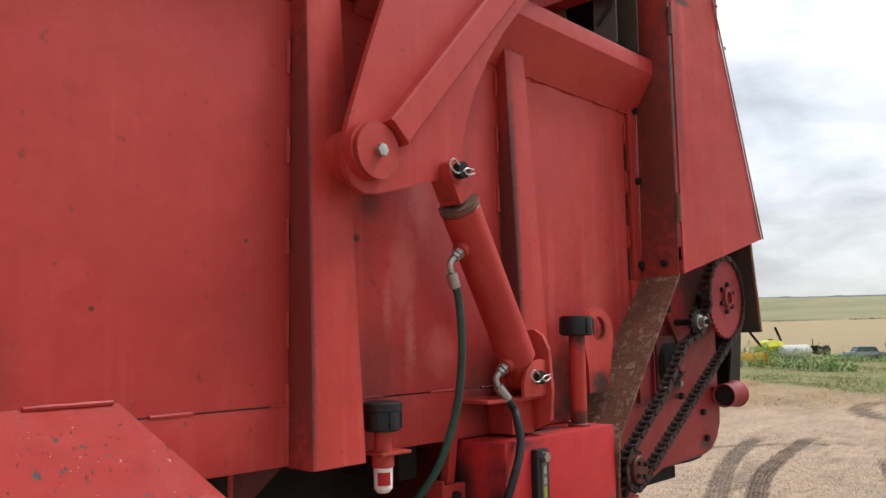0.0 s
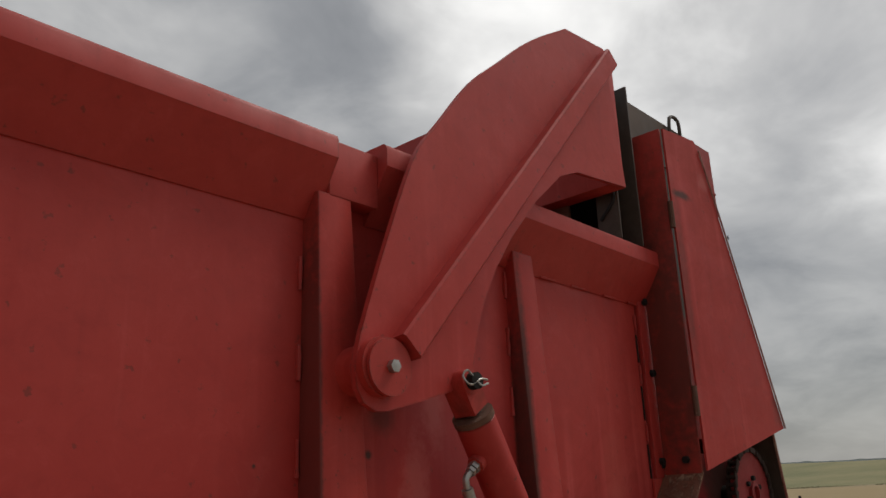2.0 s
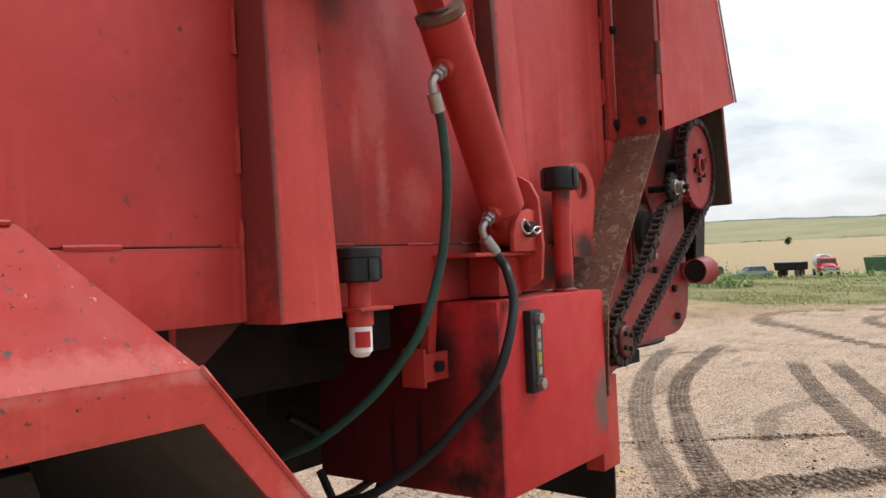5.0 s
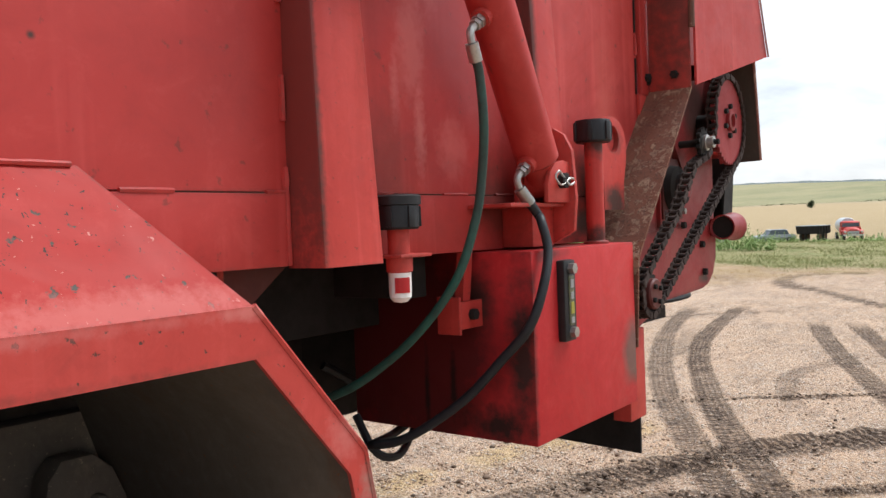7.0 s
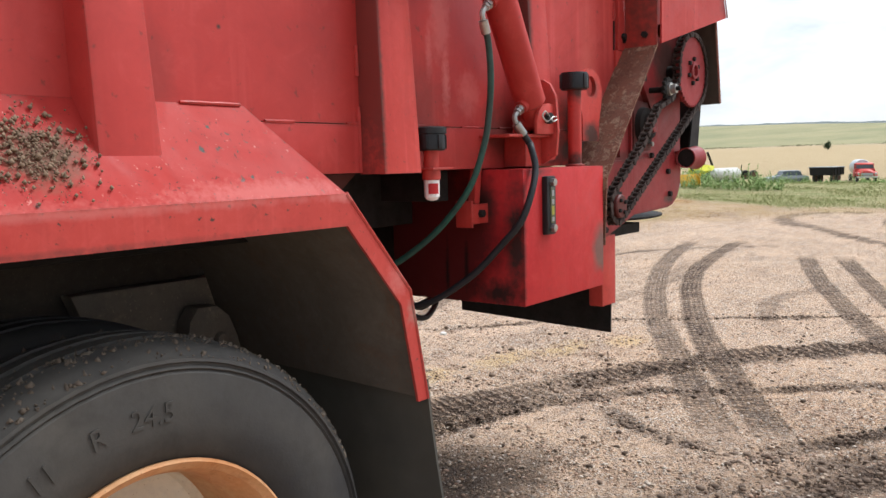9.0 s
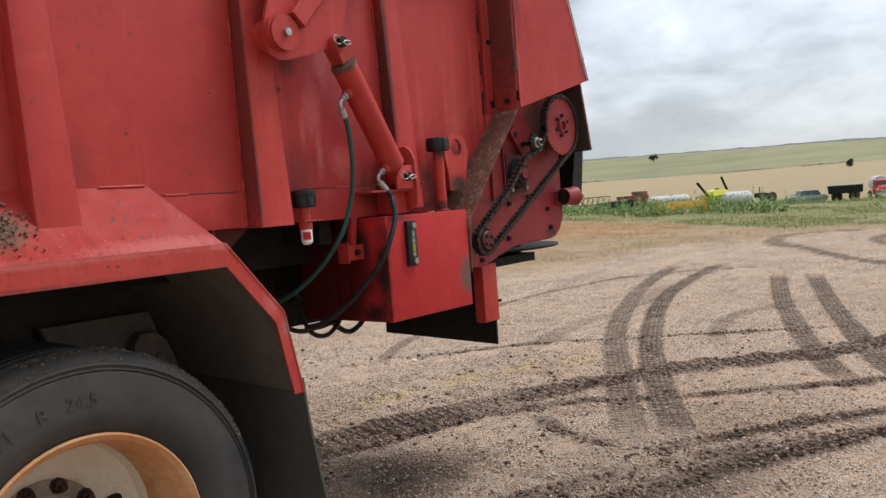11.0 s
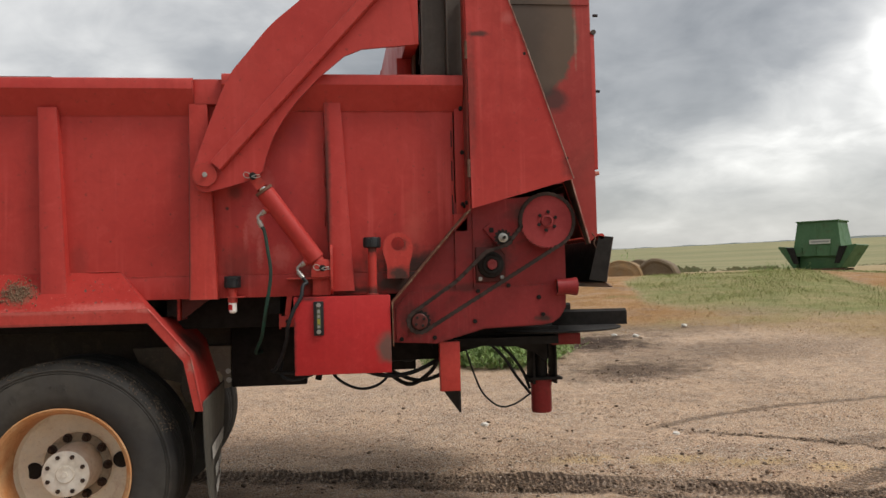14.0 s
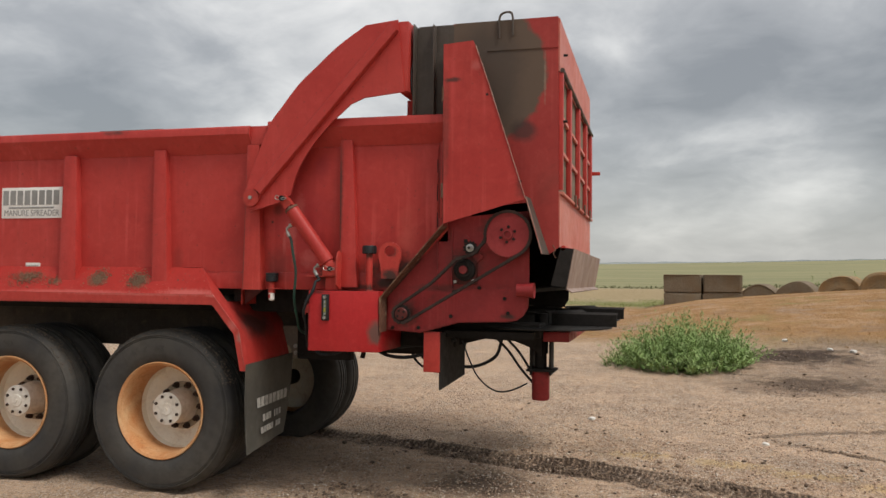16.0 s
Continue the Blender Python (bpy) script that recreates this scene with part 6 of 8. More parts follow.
col = blend(N, L, steps(N, L, big, 0.35, 0.65), (0.60, 0.415, 0.280), (0.52, 0.345, 0.217))
col = blend(N, L, times(N, L, steps(N, L, med, 0.50, 0.72), 0.6), col, (0.30, 0.20, 0.14))
col = blend(N, L, times(N, L, steps(N, L, fine, 0.54, 0.62), 0.5), col, (0.18, 0.12, 0.085))
swept = noise_node(N, L, pos, 4.2, 6, 0.7, (0.32, 1.5, 1), 0.4)
col = blend(N, L, times(N, L, steps(N, L, swept, 0.52, 0.64), 0.55), col, (0.27, 0.18, 0.122))
clump = noise_node(N, L, pos, 20, 5, 0.7, (0.6, 1.2, 1))
col = blend(N, L, times(N, L, steps(N, L, clump, 0.57, 0.62), 0.6), col, (0.17, 0.112, 0.078))
grit2 = noise_node(N, L, pos, 75, 4, 0.75)
col = blend(N, L, times(N, L, steps(N, L, grit2, 0.56, 0.62), 0.55), col, (0.15, 0.10, 0.07))
col = blend(N, L, times(N, L, steps(N, L, mid_n, 0.57, 0.63), 0.5), col, (0.20, 0.135, 0.095))
vor2 = N.new("ShaderNodeTexVoronoi")
vor2.inputs["Scale"].default_value = 62
L.new(pos, vor2.inputs["Vector"])
vc2 = N.new("ShaderNodeSeparateColor")
L.new(vor2.outputs["Color"], vc2.inputs[0])
cell = times(N, L, steps(N, L, vor2.outputs["Distance"], 0.62, 0.40), steps(N, L, noise_node(N, L, pos, 1.4, 5, 0.65), 0.38, 0.62, 0.25, 1.0))
col = blend(N, L, times(N, L, times(N, L, steps(N, L, vc2.outputs[0], 0.62, 0.70), cell), 0.75), col, (0.68, 0.60, 0.51))
col = blend(N, L, times(N, L, times(N, L, steps(N, L, vc2.outputs[0], 0.30, 0.22), cell), 0.7), col, (0.15, 0.105, 0.078))
peb = times(N, L, steps(N, L, vor.outputs["Distance"], 0.42, 0.30), steps(N, L, vcol.outputs[0], 0.62, 0.70))
col = blend(N, L, times(N, L, peb, 0.65), col, blend(N, L, vcol.outputs[1], (0.58, 0.50, 0.43), (0.38, 0.28, 0.22)))
col = blend(N, L, times(N, L, steps(N, L, grit, 0.54, 0.62), 0.75), col, (0.64, 0.55, 0.46))
# tracks: damp pressed earth with cross bars of the tread
run, acr, trm = attr("run"), attr("across"), attr("track")
vee = times(N, L, run, times(N, L, times(N, L, acr, acr), 0.03), "ADD")
wv = N.new("ShaderNodeMath"); wv.operation = "SINE"
L.new(times(N, L, vee, 2 * math.pi / 0.042), wv.inputs[0])
wa = N.new("ShaderNodeMath"); wa.operation = "SINE"
L.new(times(N, L, acr, 2 * math.pi / 0.42), wa.inputs[0])
blocks = times(N, L, wv.outputs[0], times(N, L, wa.outputs[0], 0.6), "ADD")
bars = steps(N, L, times(N, L, blocks, times(N, L, times(N, L, fine, mid_n, "ADD"), 2.4), "ADD"), 1.3, 2.6)
chn = attr("churned")
printed = times(N, L, bars, 0.50)
mudmask = steps(N, L, mid_n, 0.34, 0.52, 0.70, 1.0)
tone = times(N, L, times(N, L, printed, 0.50, "ADD"), mudmask)
tm = times(N, L, trm, times(N, L, steps(N, L, med, 0.30, 0.55, 0.72, 1.0), tone))
tm = times(N, L, tm, times(N, L, times(N, L, chn, 0.35), 1.0, "ADD"))
tcl = N.new("ShaderNodeClamp")
L.new(tm, tcl.inputs[0])
tm = tcl.outputs[0]
mudc = blend(N, L, steps(N, L, grit2, 0.45, 0.65), (0.060, 0.040, 0.030), (0.115, 0.080, 0.058))
col = blend(N, L, times(N, L, tm, 0.95), col, mudc)
# damp soil with manure stains, machine shade painted in near it, and spilled hay
def patch(col, centre, radii, c, amount, rough):
    return blotch(N, L, pos, centre, radii, c, col, amount, rough)


DAMP_SHADE = (0.06, 0.040, 0.030)
for cx, cy, rx, ry, am in ((5.8, 8.6, 1.7, 1.3, 0.95), (5.6, 6.2, 1.5, 1.0, 0.8), (7.2, 7.2, 3.2, 1.4, 0.4), (3.2, -0.6, 1.2, 0.35, 0.5), (1.6, -0.9, 0.9, 0.5, 0.6), (2.5, 0.75, 0.65, 0.55, 0.75), (2.6, -0.2, 2.6, 0.8, 0.25), (0.8, 1.2, 1.2, 0.9, 0.4), (7.6, 10.6, 4.6, 2.6, 0.6), (5.6, 12.6, 2.4, 1.0, 0.4)):
    col = patch(col, (cx, cy, 0), (rx, ry, 3), DAMP_SHADE, am, 4)
for cx, cy, rx, ry in ((4.3, 1.8, 0.45, 0.22), (4.85, 1.62, 0.45, 0.2), (5.3, 1.35, 0.3, 0.2), (3.6, 1.95, 0.4, 0.2)):
    col = patch(col, (cx, cy, 0), (rx, ry, 3), (0.60, 0.42, 0.18), 0.5, 14)
# growth
gn = noise_node(N, L, pos, 1.1, 5, 0.65)
gf = noise_node(N, L, pos, 14, 4, 0.7)
strawc = blend(N, L, gn, (0.42, 0.30, 0.17), (0.38, 0.27, 0.14))
strawc = blend(N, L, attr("dead"), strawc, blend(N, L, steps(N, L, gn, 0.35, 0.65), (0.46, 0.24, 0.09), (0.33, 0.18, 0.075)))
strawc = blend(N, L, times(N, L, steps(N, L, gf, 0.48, 0.64), 0.65), strawc, (0.20, 0.125, 0.075))
strawc = blend(N, L, times(N, L, steps(N, L, noise_node(N, L, pos, 33, 5, 0.75), 0.54, 0.64), 0.6), strawc, (0.56, 0.42, 0.24))
gp = noise_node(N, L, pos, 0.55, 5, 0.7)
strawc = blend(N, L, times(N, L, steps(N, L, gp, 0.55, 0.68), 0.55), strawc, (0.26, 0.26, 0.10))
strawc = blend(N, L, times(N, L, steps(N, L, gp, 0.44, 0.36), 0.6), strawc, (0.17, 0.11, 0.075))
col = blend(N, L, times(N, L, attr("straw"), steps(N, L, gn, 0.30, 0.55, 0.35, 1.0)), col, strawc)
greenc = blend(N, L, steps(N, L, gn, 0.35, 0.65), (0.19, 0.215, 0.08), (0.35, 0.29, 0.15))
greenc = blend(N, L, times(N, L, gf, 0.45), greenc, (0.25, 0.23, 0.10))
col = blend(N, L, attr("green"), col, greenc)
fn = noise_node(N, L, pos, 0.05, 5, 0.6)
fs = noise_node(N, L, pos, 0.9, 4, 0.65)
stubc = blend(N, L, fn, (0.40, 0.305, 0.185), (0.35, 0.265, 0.15))
stubc = blend(N, L, times(N, L, fs, 0.4), stubc, (0.33, 0.26, 0.13))
col = blend(N, L, attr("stubble"), col, stubc)
pn = noise_node(N, L, pos, 0.02, 6, 0.68, (0.5, 1.4, 1))
pastc = blend(N, L, steps(N, L, pn, 0.38, 0.62), (0.28, 0.255, 0.14), (0.205, 0.205, 0.11))
col = blend(N, L, attr("pasture"), col, pastc)
L.new(col, b.inputs["Base Color"])
hh = times(N, L, times(N, L, fine, 0.8), times(N, L, times(N, L, peb, 0.7), times(N, L, grit, 0.3), "ADD"), "ADD")
hh = times(N, L, hh, times(N, L, cell, 0.5), "ADD")
hh = times(N, L, hh, times(N, L, times(N, L, bars, trm), -0.55), "ADD")
bump(N, L, b, hh, 1.0, 0.022)
b.inputs["Specular IOR Level"].default_value = 0.15
gme.materials.append(gm)


# loose stones and clods lying on the yard
def scatter_rocks(name, label, category, count, boxes, size, mat, seed, flat=0.6):
    rs = np.random.RandomState(seed)
    phi = (1 + 5**0.5) / 2
    octa = np.array([(1, 0, 0), (-1, 0, 0), (0, 1, 0), (0, -1, 0), (0, 0, 1), (0, 0, -1)], float)
    octf = np.array([(0, 2, 4), (2, 1, 4), (1, 3, 4), (3, 0, 4), (2, 0, 5), (1, 2, 5), (3, 1, 5), (0, 3, 5)])
    base = np.array([(-1, phi, 0), (1, phi, 0), (-1, -phi, 0), (1, -phi, 0), (0, -1, phi), (0, 1, phi), (0, -1, -phi), (0, 1, -phi), (phi, 0, -1), (phi, 0, 1), (-phi, 0, -1), (-phi, 0, 1)]) / 1.9
    tri = np.array([(0, 11, 5), (0, 5, 1), (0, 1, 7), (0, 7, 10), (0, 10, 11), (1, 5, 9), (5, 11, 4), (11, 10, 2), (10, 7, 6), (7, 1, 8), (3, 9, 4), (3, 4, 2), (3, 2, 6), (3, 6, 8), (3, 8, 9), (4, 9, 5), (2, 4, 11), (6, 2, 10), (8, 6, 7), (9, 8, 1)])
    if count > 8000:
        base, tri = octa, octf
    nv = len(base)
    V, F, P = [], [], []
    lines = [(curve(p), hw) for p, hw, _, ch in TRACKS if ch]
    for i in range(count):
        if boxes:
            x0, x1, y0, y1 = boxes[i % len(boxes)]
            x, y = rs.uniform(x0, x1), rs.uniform(y0, y1)
        else:
            c_, hw = lines[rs.choice([0, 0, 0, 0, 1, 1, 2, 3, 3, 3, 4, 5, 6])]
            k = rs.randint(len(c_))
            x, y = c_[k] + rs.normal(0, 1, 2) * hw * (0.6 if i % 4 else 1.8)
        if -1.5 < x < 1.05 and -0.05 < y < 2.5:
            continue
        s = size[0] * (size[1] / size[0]) ** (rs.rand() ** 2.2)
        v = base * (1 + 0.5 * (rs.rand(nv, 3) - 0.5)) * s * np.array([rs.uniform(0.7, 1.3), rs.uniform(0.7, 1.3), flat])
        a = rs.uniform(0, 6.28)
        v = v @ np.array([[math.cos(a), -math.sin(a), 0], [math.sin(a), math.cos(a), 0], [0, 0, 1]])
        V.append(v)
        P.append((x, y, s))
        F.append(tri + nv * len(F))
    P, V, F = np.array(P), np.array(V), np.array(F)
    if boxes:
        free = (track_field(P[:, 0], P[:, 1])[0] < 0.25) | (rs.rand(len(P)) < 0.15)
        P, V, F = P[free], V[free], F[: free.sum()]
    V = V + np.stack([P[:, 0], P[:, 1], terrain(P[:, 0], P[:, 1]) + 0.25 * P[:, 2]], 1)[:, None]
    me = mesh_from(name, V.reshape(-1, 3), np.concatenate(F), 3)
    me.materials.append(mat)
    return tagged(new(name, me), label, category, kind="stuff")


def mixed(name, cols, rough=0.9):
    """A material whose pieces take one of several colours at random."""
    m, N, L, b = material(name, rough)
    g = N.new("ShaderNodeNewGeometry")
    rp = N.new("ShaderNodeValToRGB")
    rp.color_ramp.interpolation = "CONSTANT" if len(cols) > 4 else "LINEAR"
    while len(rp.color_ramp.elements) < len(cols):
        rp.color_ramp.elements.new(0.5)
    for i, c in enumerate(cols):
        rp.color_ramp.elements[i].position = i / (len(cols) - (0 if len(cols) > 4 else 1))
        rp.color_ramp.elements[i].color = (*c, 1)
    L.new(g.outputs["Random Per Island"], rp.inputs[0])
    n = noise_node(N, L, g.outputs["Position"], 45, 4, 0.6)
    c = blend(N, L, times(N, L, n, 0.45), rp.outputs[0], tuple(v * 0.45 for v in cols[0]))
    L.new(c, b.inputs["Base Color"])
    return m


STONE = mixed("mixed_stones", [(0.52, 0.37, 0.265), (0.60, 0.46, 0.34), (0.30, 0.20, 0.14), (0.70, 0.60, 0.50), (0.50, 0.33, 0.23)])
CLOD = mixed("dark_clods", [(0.10, 0.068, 0.048), (0.17, 0.118, 0.083), (0.25, 0.175, 0.125)])
scatter_rocks("gravel", "loose tan and brown pebbles on the yard", "gravel", 52000, [(1.2, 5.5, -1.2, 2.6), (1.5, 9.0, -1.4, 4.5), (1.2, 4.5, -1.0, 2.2), (2.0, 13.0, -1.0, 9.0), (0.5, 7.0, 0.5, 6.0)], (0.004, 0.0135), STONE, 7)
scatter_rocks("dirt_clods", "dark crumbled manure and earth clods", "clods", 4600, None, (0.004, 0.019), CLOD, 8)
scatter_rocks("manure_crumbs", "scattered dark manure crumbs on the yard", "clods", 620, [(1.8, 4.0, -0.4, 1.6), (3.4, 5.4, 0.6, 2.0), (1.0, 4.5, 0.8, 2.6), (4.6, 6.4, 4.8, 7.0), (5.0, 5.8, 5.4, 6.4), (2.0, 5.5, 2.2, 4.6), (5.2, 6.8, 8.0, 9.6)], (0.005, 0.026), CLOD, 18)
WSTONE = plain("white_stone", (0.72, 0.69, 0.64), 0.8, 0, 0.2, 60)
for i, (x, y, s) in enumerate(((3.12, 3.35, 0.035), (4.65, 2.6, 0.03), (6.4, 9.2, 0.05), (6.7, 9.0, 0.05), (5.9, 10.4, 0.05), (7.9, 9.8, 0.05))):
    rs = random.Random(i)
    bm = bmesh.new()
    bmesh.ops.create_icosphere(bm, subdivisions=2, radius=s)
    for v in bm.verts:
        v.co *= rs.uniform(0.8, 1.2)
        v.co.z *= 0.6
    st = new("white_stone", mesh_of("white_stone", bm, WSTONE))
    st.location = (x, y, ground_z(x, y) + s * 0.3)
    tagged(st, "pale white stone lying on the gravel", "stone", "white stones on the yard")


# grass, straw and weeds
def blades(name, label, category, mat, pick, count, height, seed, lean=0.5, width=0.10):
    rs = np.random.RandomState(seed)
    V, F, n = [], [], 0
    while n < count:
        r = 13 + 77 * rs.rand(4000) ** 1.6
        az = np.radians(rs.uniform(-12, 92, 4000))
        x, y = EYE0[0] + r * np.sin(az), EYE0[1] + r * np.cos(az)
        keep = rs.rand(4000) < pick(x, y, r) * np.clip(26 / r, 0.2, 1.3)
        x, y, r = x[keep], y[keep], r[keep]
        m = len(x)
        h = height[0] + (height[1] - height[0]) * rs.rand(m) ** 2
        a, t = rs.uniform(0, 6.28, m), rs.uniform(0, 6.28, m)
        h = h * (0.5 + 1.3 * rs.rand(m) ** 2)
        w = width * h * rs.uniform(0.7, 1.5, m) * np.clip(r / 20, 0.8, 2.2)
        z = terrain(x, y) - 0.01
        p = np.stack([x, y, z], 1)
        side = np.stack([np.cos(a), np.sin(a), 0 * a], 1) * w[:, None]
        tip = p + np.stack([np.cos(t) * h * lean * rs.rand(m), np.sin(t) * h * lean * rs.rand(m), h], 1)
        V.append(np.stack([p - side, p + side, tip], 1).reshape(-1, 3))
        n += m
    V = np.concatenate(V)
    me = mesh_from(name, V, np.arange(len(V)).reshape(-1, 3), 3)
    me.materials.append(mat)
    return tagged(new(name, me), label, category, kind="stuff")


GRASS = mixed("grass_blades", [(0.25, 0.30, 0.095), (0.33, 0.36, 0.13), (0.44, 0.40, 0.19), (0.21, 0.26, 0.085)])
STRAWM = mixed("dry_straw", [(0.54, 0.30, 0.11), (0.46, 0.25, 0.09), (0.56, 0.40, 0.20), (0.36, 0.19, 0.08)])
WEED = mixed("weed_leaves", [(0.21, 0.33, 0.095), (0.28, 0.40, 0.14), (0.36, 0.45, 0.20), (0.16, 0.27, 0.075)])
blades("grass", "short green grass along the yard's edge", "grass", GRASS, lambda x, y, r: cover(x, y)[0] * (0.12 + 0.88 * np.clip(wob(x, y, 0.5, 5) + wob(x, y, 1.9, 55) + 0.25, 0, 1)), 230000, (0.015, 0.07), 1, 1.3, 0.09)
blades("dry_grass", "dry brown straw and dead grass", "dry grass", STRAWM, lambda x, y, r: cover(x, y)[1] * (0.3 + 0.7 * np.clip(wob(x, y, 0.6, 6) + wob(x, y, 2.3, 56) + 0.4, 0, 1)), 80000, (0.01, 0.045), 2, 2.6, 0.12)


STEM = plain("weed_stem", (0.16, 0.20, 0.07), 0.8)


def weed_clump(cx, cy, rx, ry, h, leaves, name="weed_bush", label="feathery green weed bush growing on bare ground", seed=0, group="weeds", leaf=1.0):
    """Branching stems from one foot, each with many small leaf blades."""
    rs = np.random.RandomState(seed)
    base = Vector((cx, cy, ground_z(cx, cy)))
    root = thing(name, label, "weeds", Matrix.Translation(base), group)
    ns = max(14, leaves // 34)
    per = leaves // ns
    a, q = rs.uniform(0, 6.28, ns), rs.rand(ns) ** 0.5
    fxy = np.stack([rx * q * np.cos(a), ry * q * np.sin(a)], 1)
    hh_ = h * (1 - 0.72 * q * q) * rs.uniform(0.5, 1.25, ns)
    gz = terrain(cx + fxy[:, 0], cy + fxy[:, 1]) - base.z
    foot = np.column_stack([fxy * 0.85, gz - 0.01])
    top = np.column_stack([fxy + rs.uniform(-0.45, 0.45, (ns, 2)) * h, gz + hh_])
    side = np.column_stack([np.cos(a), np.sin(a), 0 * a]) * 0.004
    SV = np.stack([foot - side, foot + side, top], 1).reshape(-1, 3)
    t = rs.uniform(0.05, 1.0, (ns, per))
    p = foot[:, None] + (top - foot)[:, None] * t[..., None]
    ang = rs.uniform(0, 6.28, (ns, per))
    ln = leaf * h * rs.uniform(0.05, 0.15, (ns, per)) * (1.25 - 0.6 * t)
    d = np.stack([np.cos(ang), np.sin(ang), rs.uniform(0.0, 1.6, (ns, per))], -1)
    d = d / np.linalg.norm(d, axis=-1, keepdims=True) * ln[..., None]
    s = np.stack([-np.sin(ang), np.cos(ang), rs.uniform(-0.4, 0.4, (ns, per))], -1) * (ln * rs.uniform(0.09, 0.18, (ns, per)))[..., None]
    V = np.stack([p, p + d * 0.5 + s, p + d, p + d * 0.5 - s], 2).reshape(-1, 3)
    me = mesh_from("foliage", V, np.arange(len(V)).reshape(-1, 4), 4)
    me.materials.append(WEED)
    f = tagged(new("foliage", me), kind="stuff")
    f.parent = root
    sme = mesh_from("weed_stalk", SV, np.arange(len(SV)).reshape(-1, 3), 3)
    sme.materials.append(STEM)
    st_ = tagged(new("weed_stalk", sme), kind="stuff")
    st_.parent = root
    return root


weed_clump(4.15, 8.0, 1.05, 1.35, 0.68, 24000, seed=1)
weed_clump(3.35, 7.6, 0.45, 0.5, 0.30, 2600, seed=2)
weed_clump(2.45, 4.9, 0.22, 0.25, 0.05, 260, seed=3, label="small green weed tuft on bare ground")
weed_clump(12.6, 9.2, 0.35, 0.35, 0.22, 260, seed=4, label="small green weed tuft on bare ground")

# things standing beyond the yard
def spot(az, r, eye=(0.5, -3.14)):
    x, y = eye[0] + r * math.sin(radians(az)), eye[1] + r * math.cos(radians(az))
    return x, y, ground_z(x, y)


def facing(az, r, eye, heading, sink=0.0):
    """A pose on the ground at a bearing from an eye; heading: degrees of local +x from east, to the left."""
    x, y, z = spot(az, r, eye)
    return pose(x, y, z - sink, 0, 0, heading)


ORANGE = weathered("orange_truck_paint", (0.55, 0.10, 0.03), (0.60, 0.16, 0.07), amount=0.3, speck=0.3, streak=0.4)
TRUCKRED = weathered("red_truck_paint", (0.50, 0.04, 0.035), (0.56, 0.09, 0.07), amount=0.25, speck=0.2)
MAROON = weathered("maroon_bed_paint", (0.13, 0.035, 0.03), (0.18, 0.055, 0.045), amount=0.4)
OFFWHITE = plain("chalky_white_paint", (0.62, 0.61, 0.57), 0.6, 0, 0.2, 10)
GLASS = plain("dusty_windscreen", (0.10, 0.12, 0.13), 0.12, 0, 0.3, 5, 0.05)
YELLOW = plain("yellow_paint", (0.62, 0.36, 0.03), 0.5, 0, 0.2, 6)
LIME = plain("lime_yellow_plastic", (0.70, 0.68, 0.05), 0.4, 0, 0.15, 6)
GREENP = weathered("green_paint", (0.045, 0.12, 0.05), (0.07, 0.15, 0.065), (0.09, 0.045, 0.03), amount=0.7, scale=0.8)
BLUEGREY = plain("faded_blue_grey", (0.20, 0.24, 0.28), 0.5, 0, 0.3, 4, 0.2, (0.30, 0.31, 0.32))
CORR = weathered("rusted_corrugated_iron", (0.20, 0.115, 0.07), (0.28, 0.17, 0.11), amount=0.4, rough=0.8)
SILVER = plain("dull_aluminium", (0.55, 0.57, 0.58), 0.4, 0.5, 0.2, 6)


def hay(name, a, b_, c_):
    m, N, L, b = material(name, 0.95)
    g = N.new("ShaderNodeTexCoord").outputs["Object"]
    n = noise_node(N, L, g, 22, 5, 0.75, (1, 0.25, 1))
    n2 = noise_node(N, L, g, 2.2, 4, 0.6)
    c = blend(N, L, steps(N, L, n, 0.3, 0.7), a, b_)
    c = blend(N, L, steps(N, L, n2, 0.4, 0.7), c, c_)
    L.new(c, b.inputs["Base Color"])
    bump(N, L, b, n, 1.0, 0.05)
    return m


HAY = hay("weathered_hay", (0.21, 0.145, 0.085), (0.33, 0.245, 0.15), (0.34, 0.20, 0.09))
HAY_GREY = hay("grey_hay", (0.15, 0.115, 0.08), (0.24, 0.19, 0.135), (0.19, 0.135, 0.085))


def wheel_parts(root, places, r, w, rimmat):
    me_t = mesh_of("tyre", bm_lathe([(r * 0.6, -w / 2), (r * 0.95, -w / 2), (r, -w * 0.3), (r, w * 0.3), (r * 0.95, w / 2), (r * 0.6, w / 2)], (0, 0, 0), "y", 20), RUBBER)
    me_r = mesh_of("rim", bm_lathe([(r * 0.6, -w * 0.42), (r * 0.5, -w * 0.3), (0.0, -w * 0.35), (0.0, w * 0.35), (r * 0.5, w * 0.3), (r * 0.6, w * 0.42)], (0, 0, 0), "y", 16), rimmat)
    for p in places:
        t = share("wheel", me_t, root, Matrix.Translation(p))
        share("rim", me_r, t, Matrix())


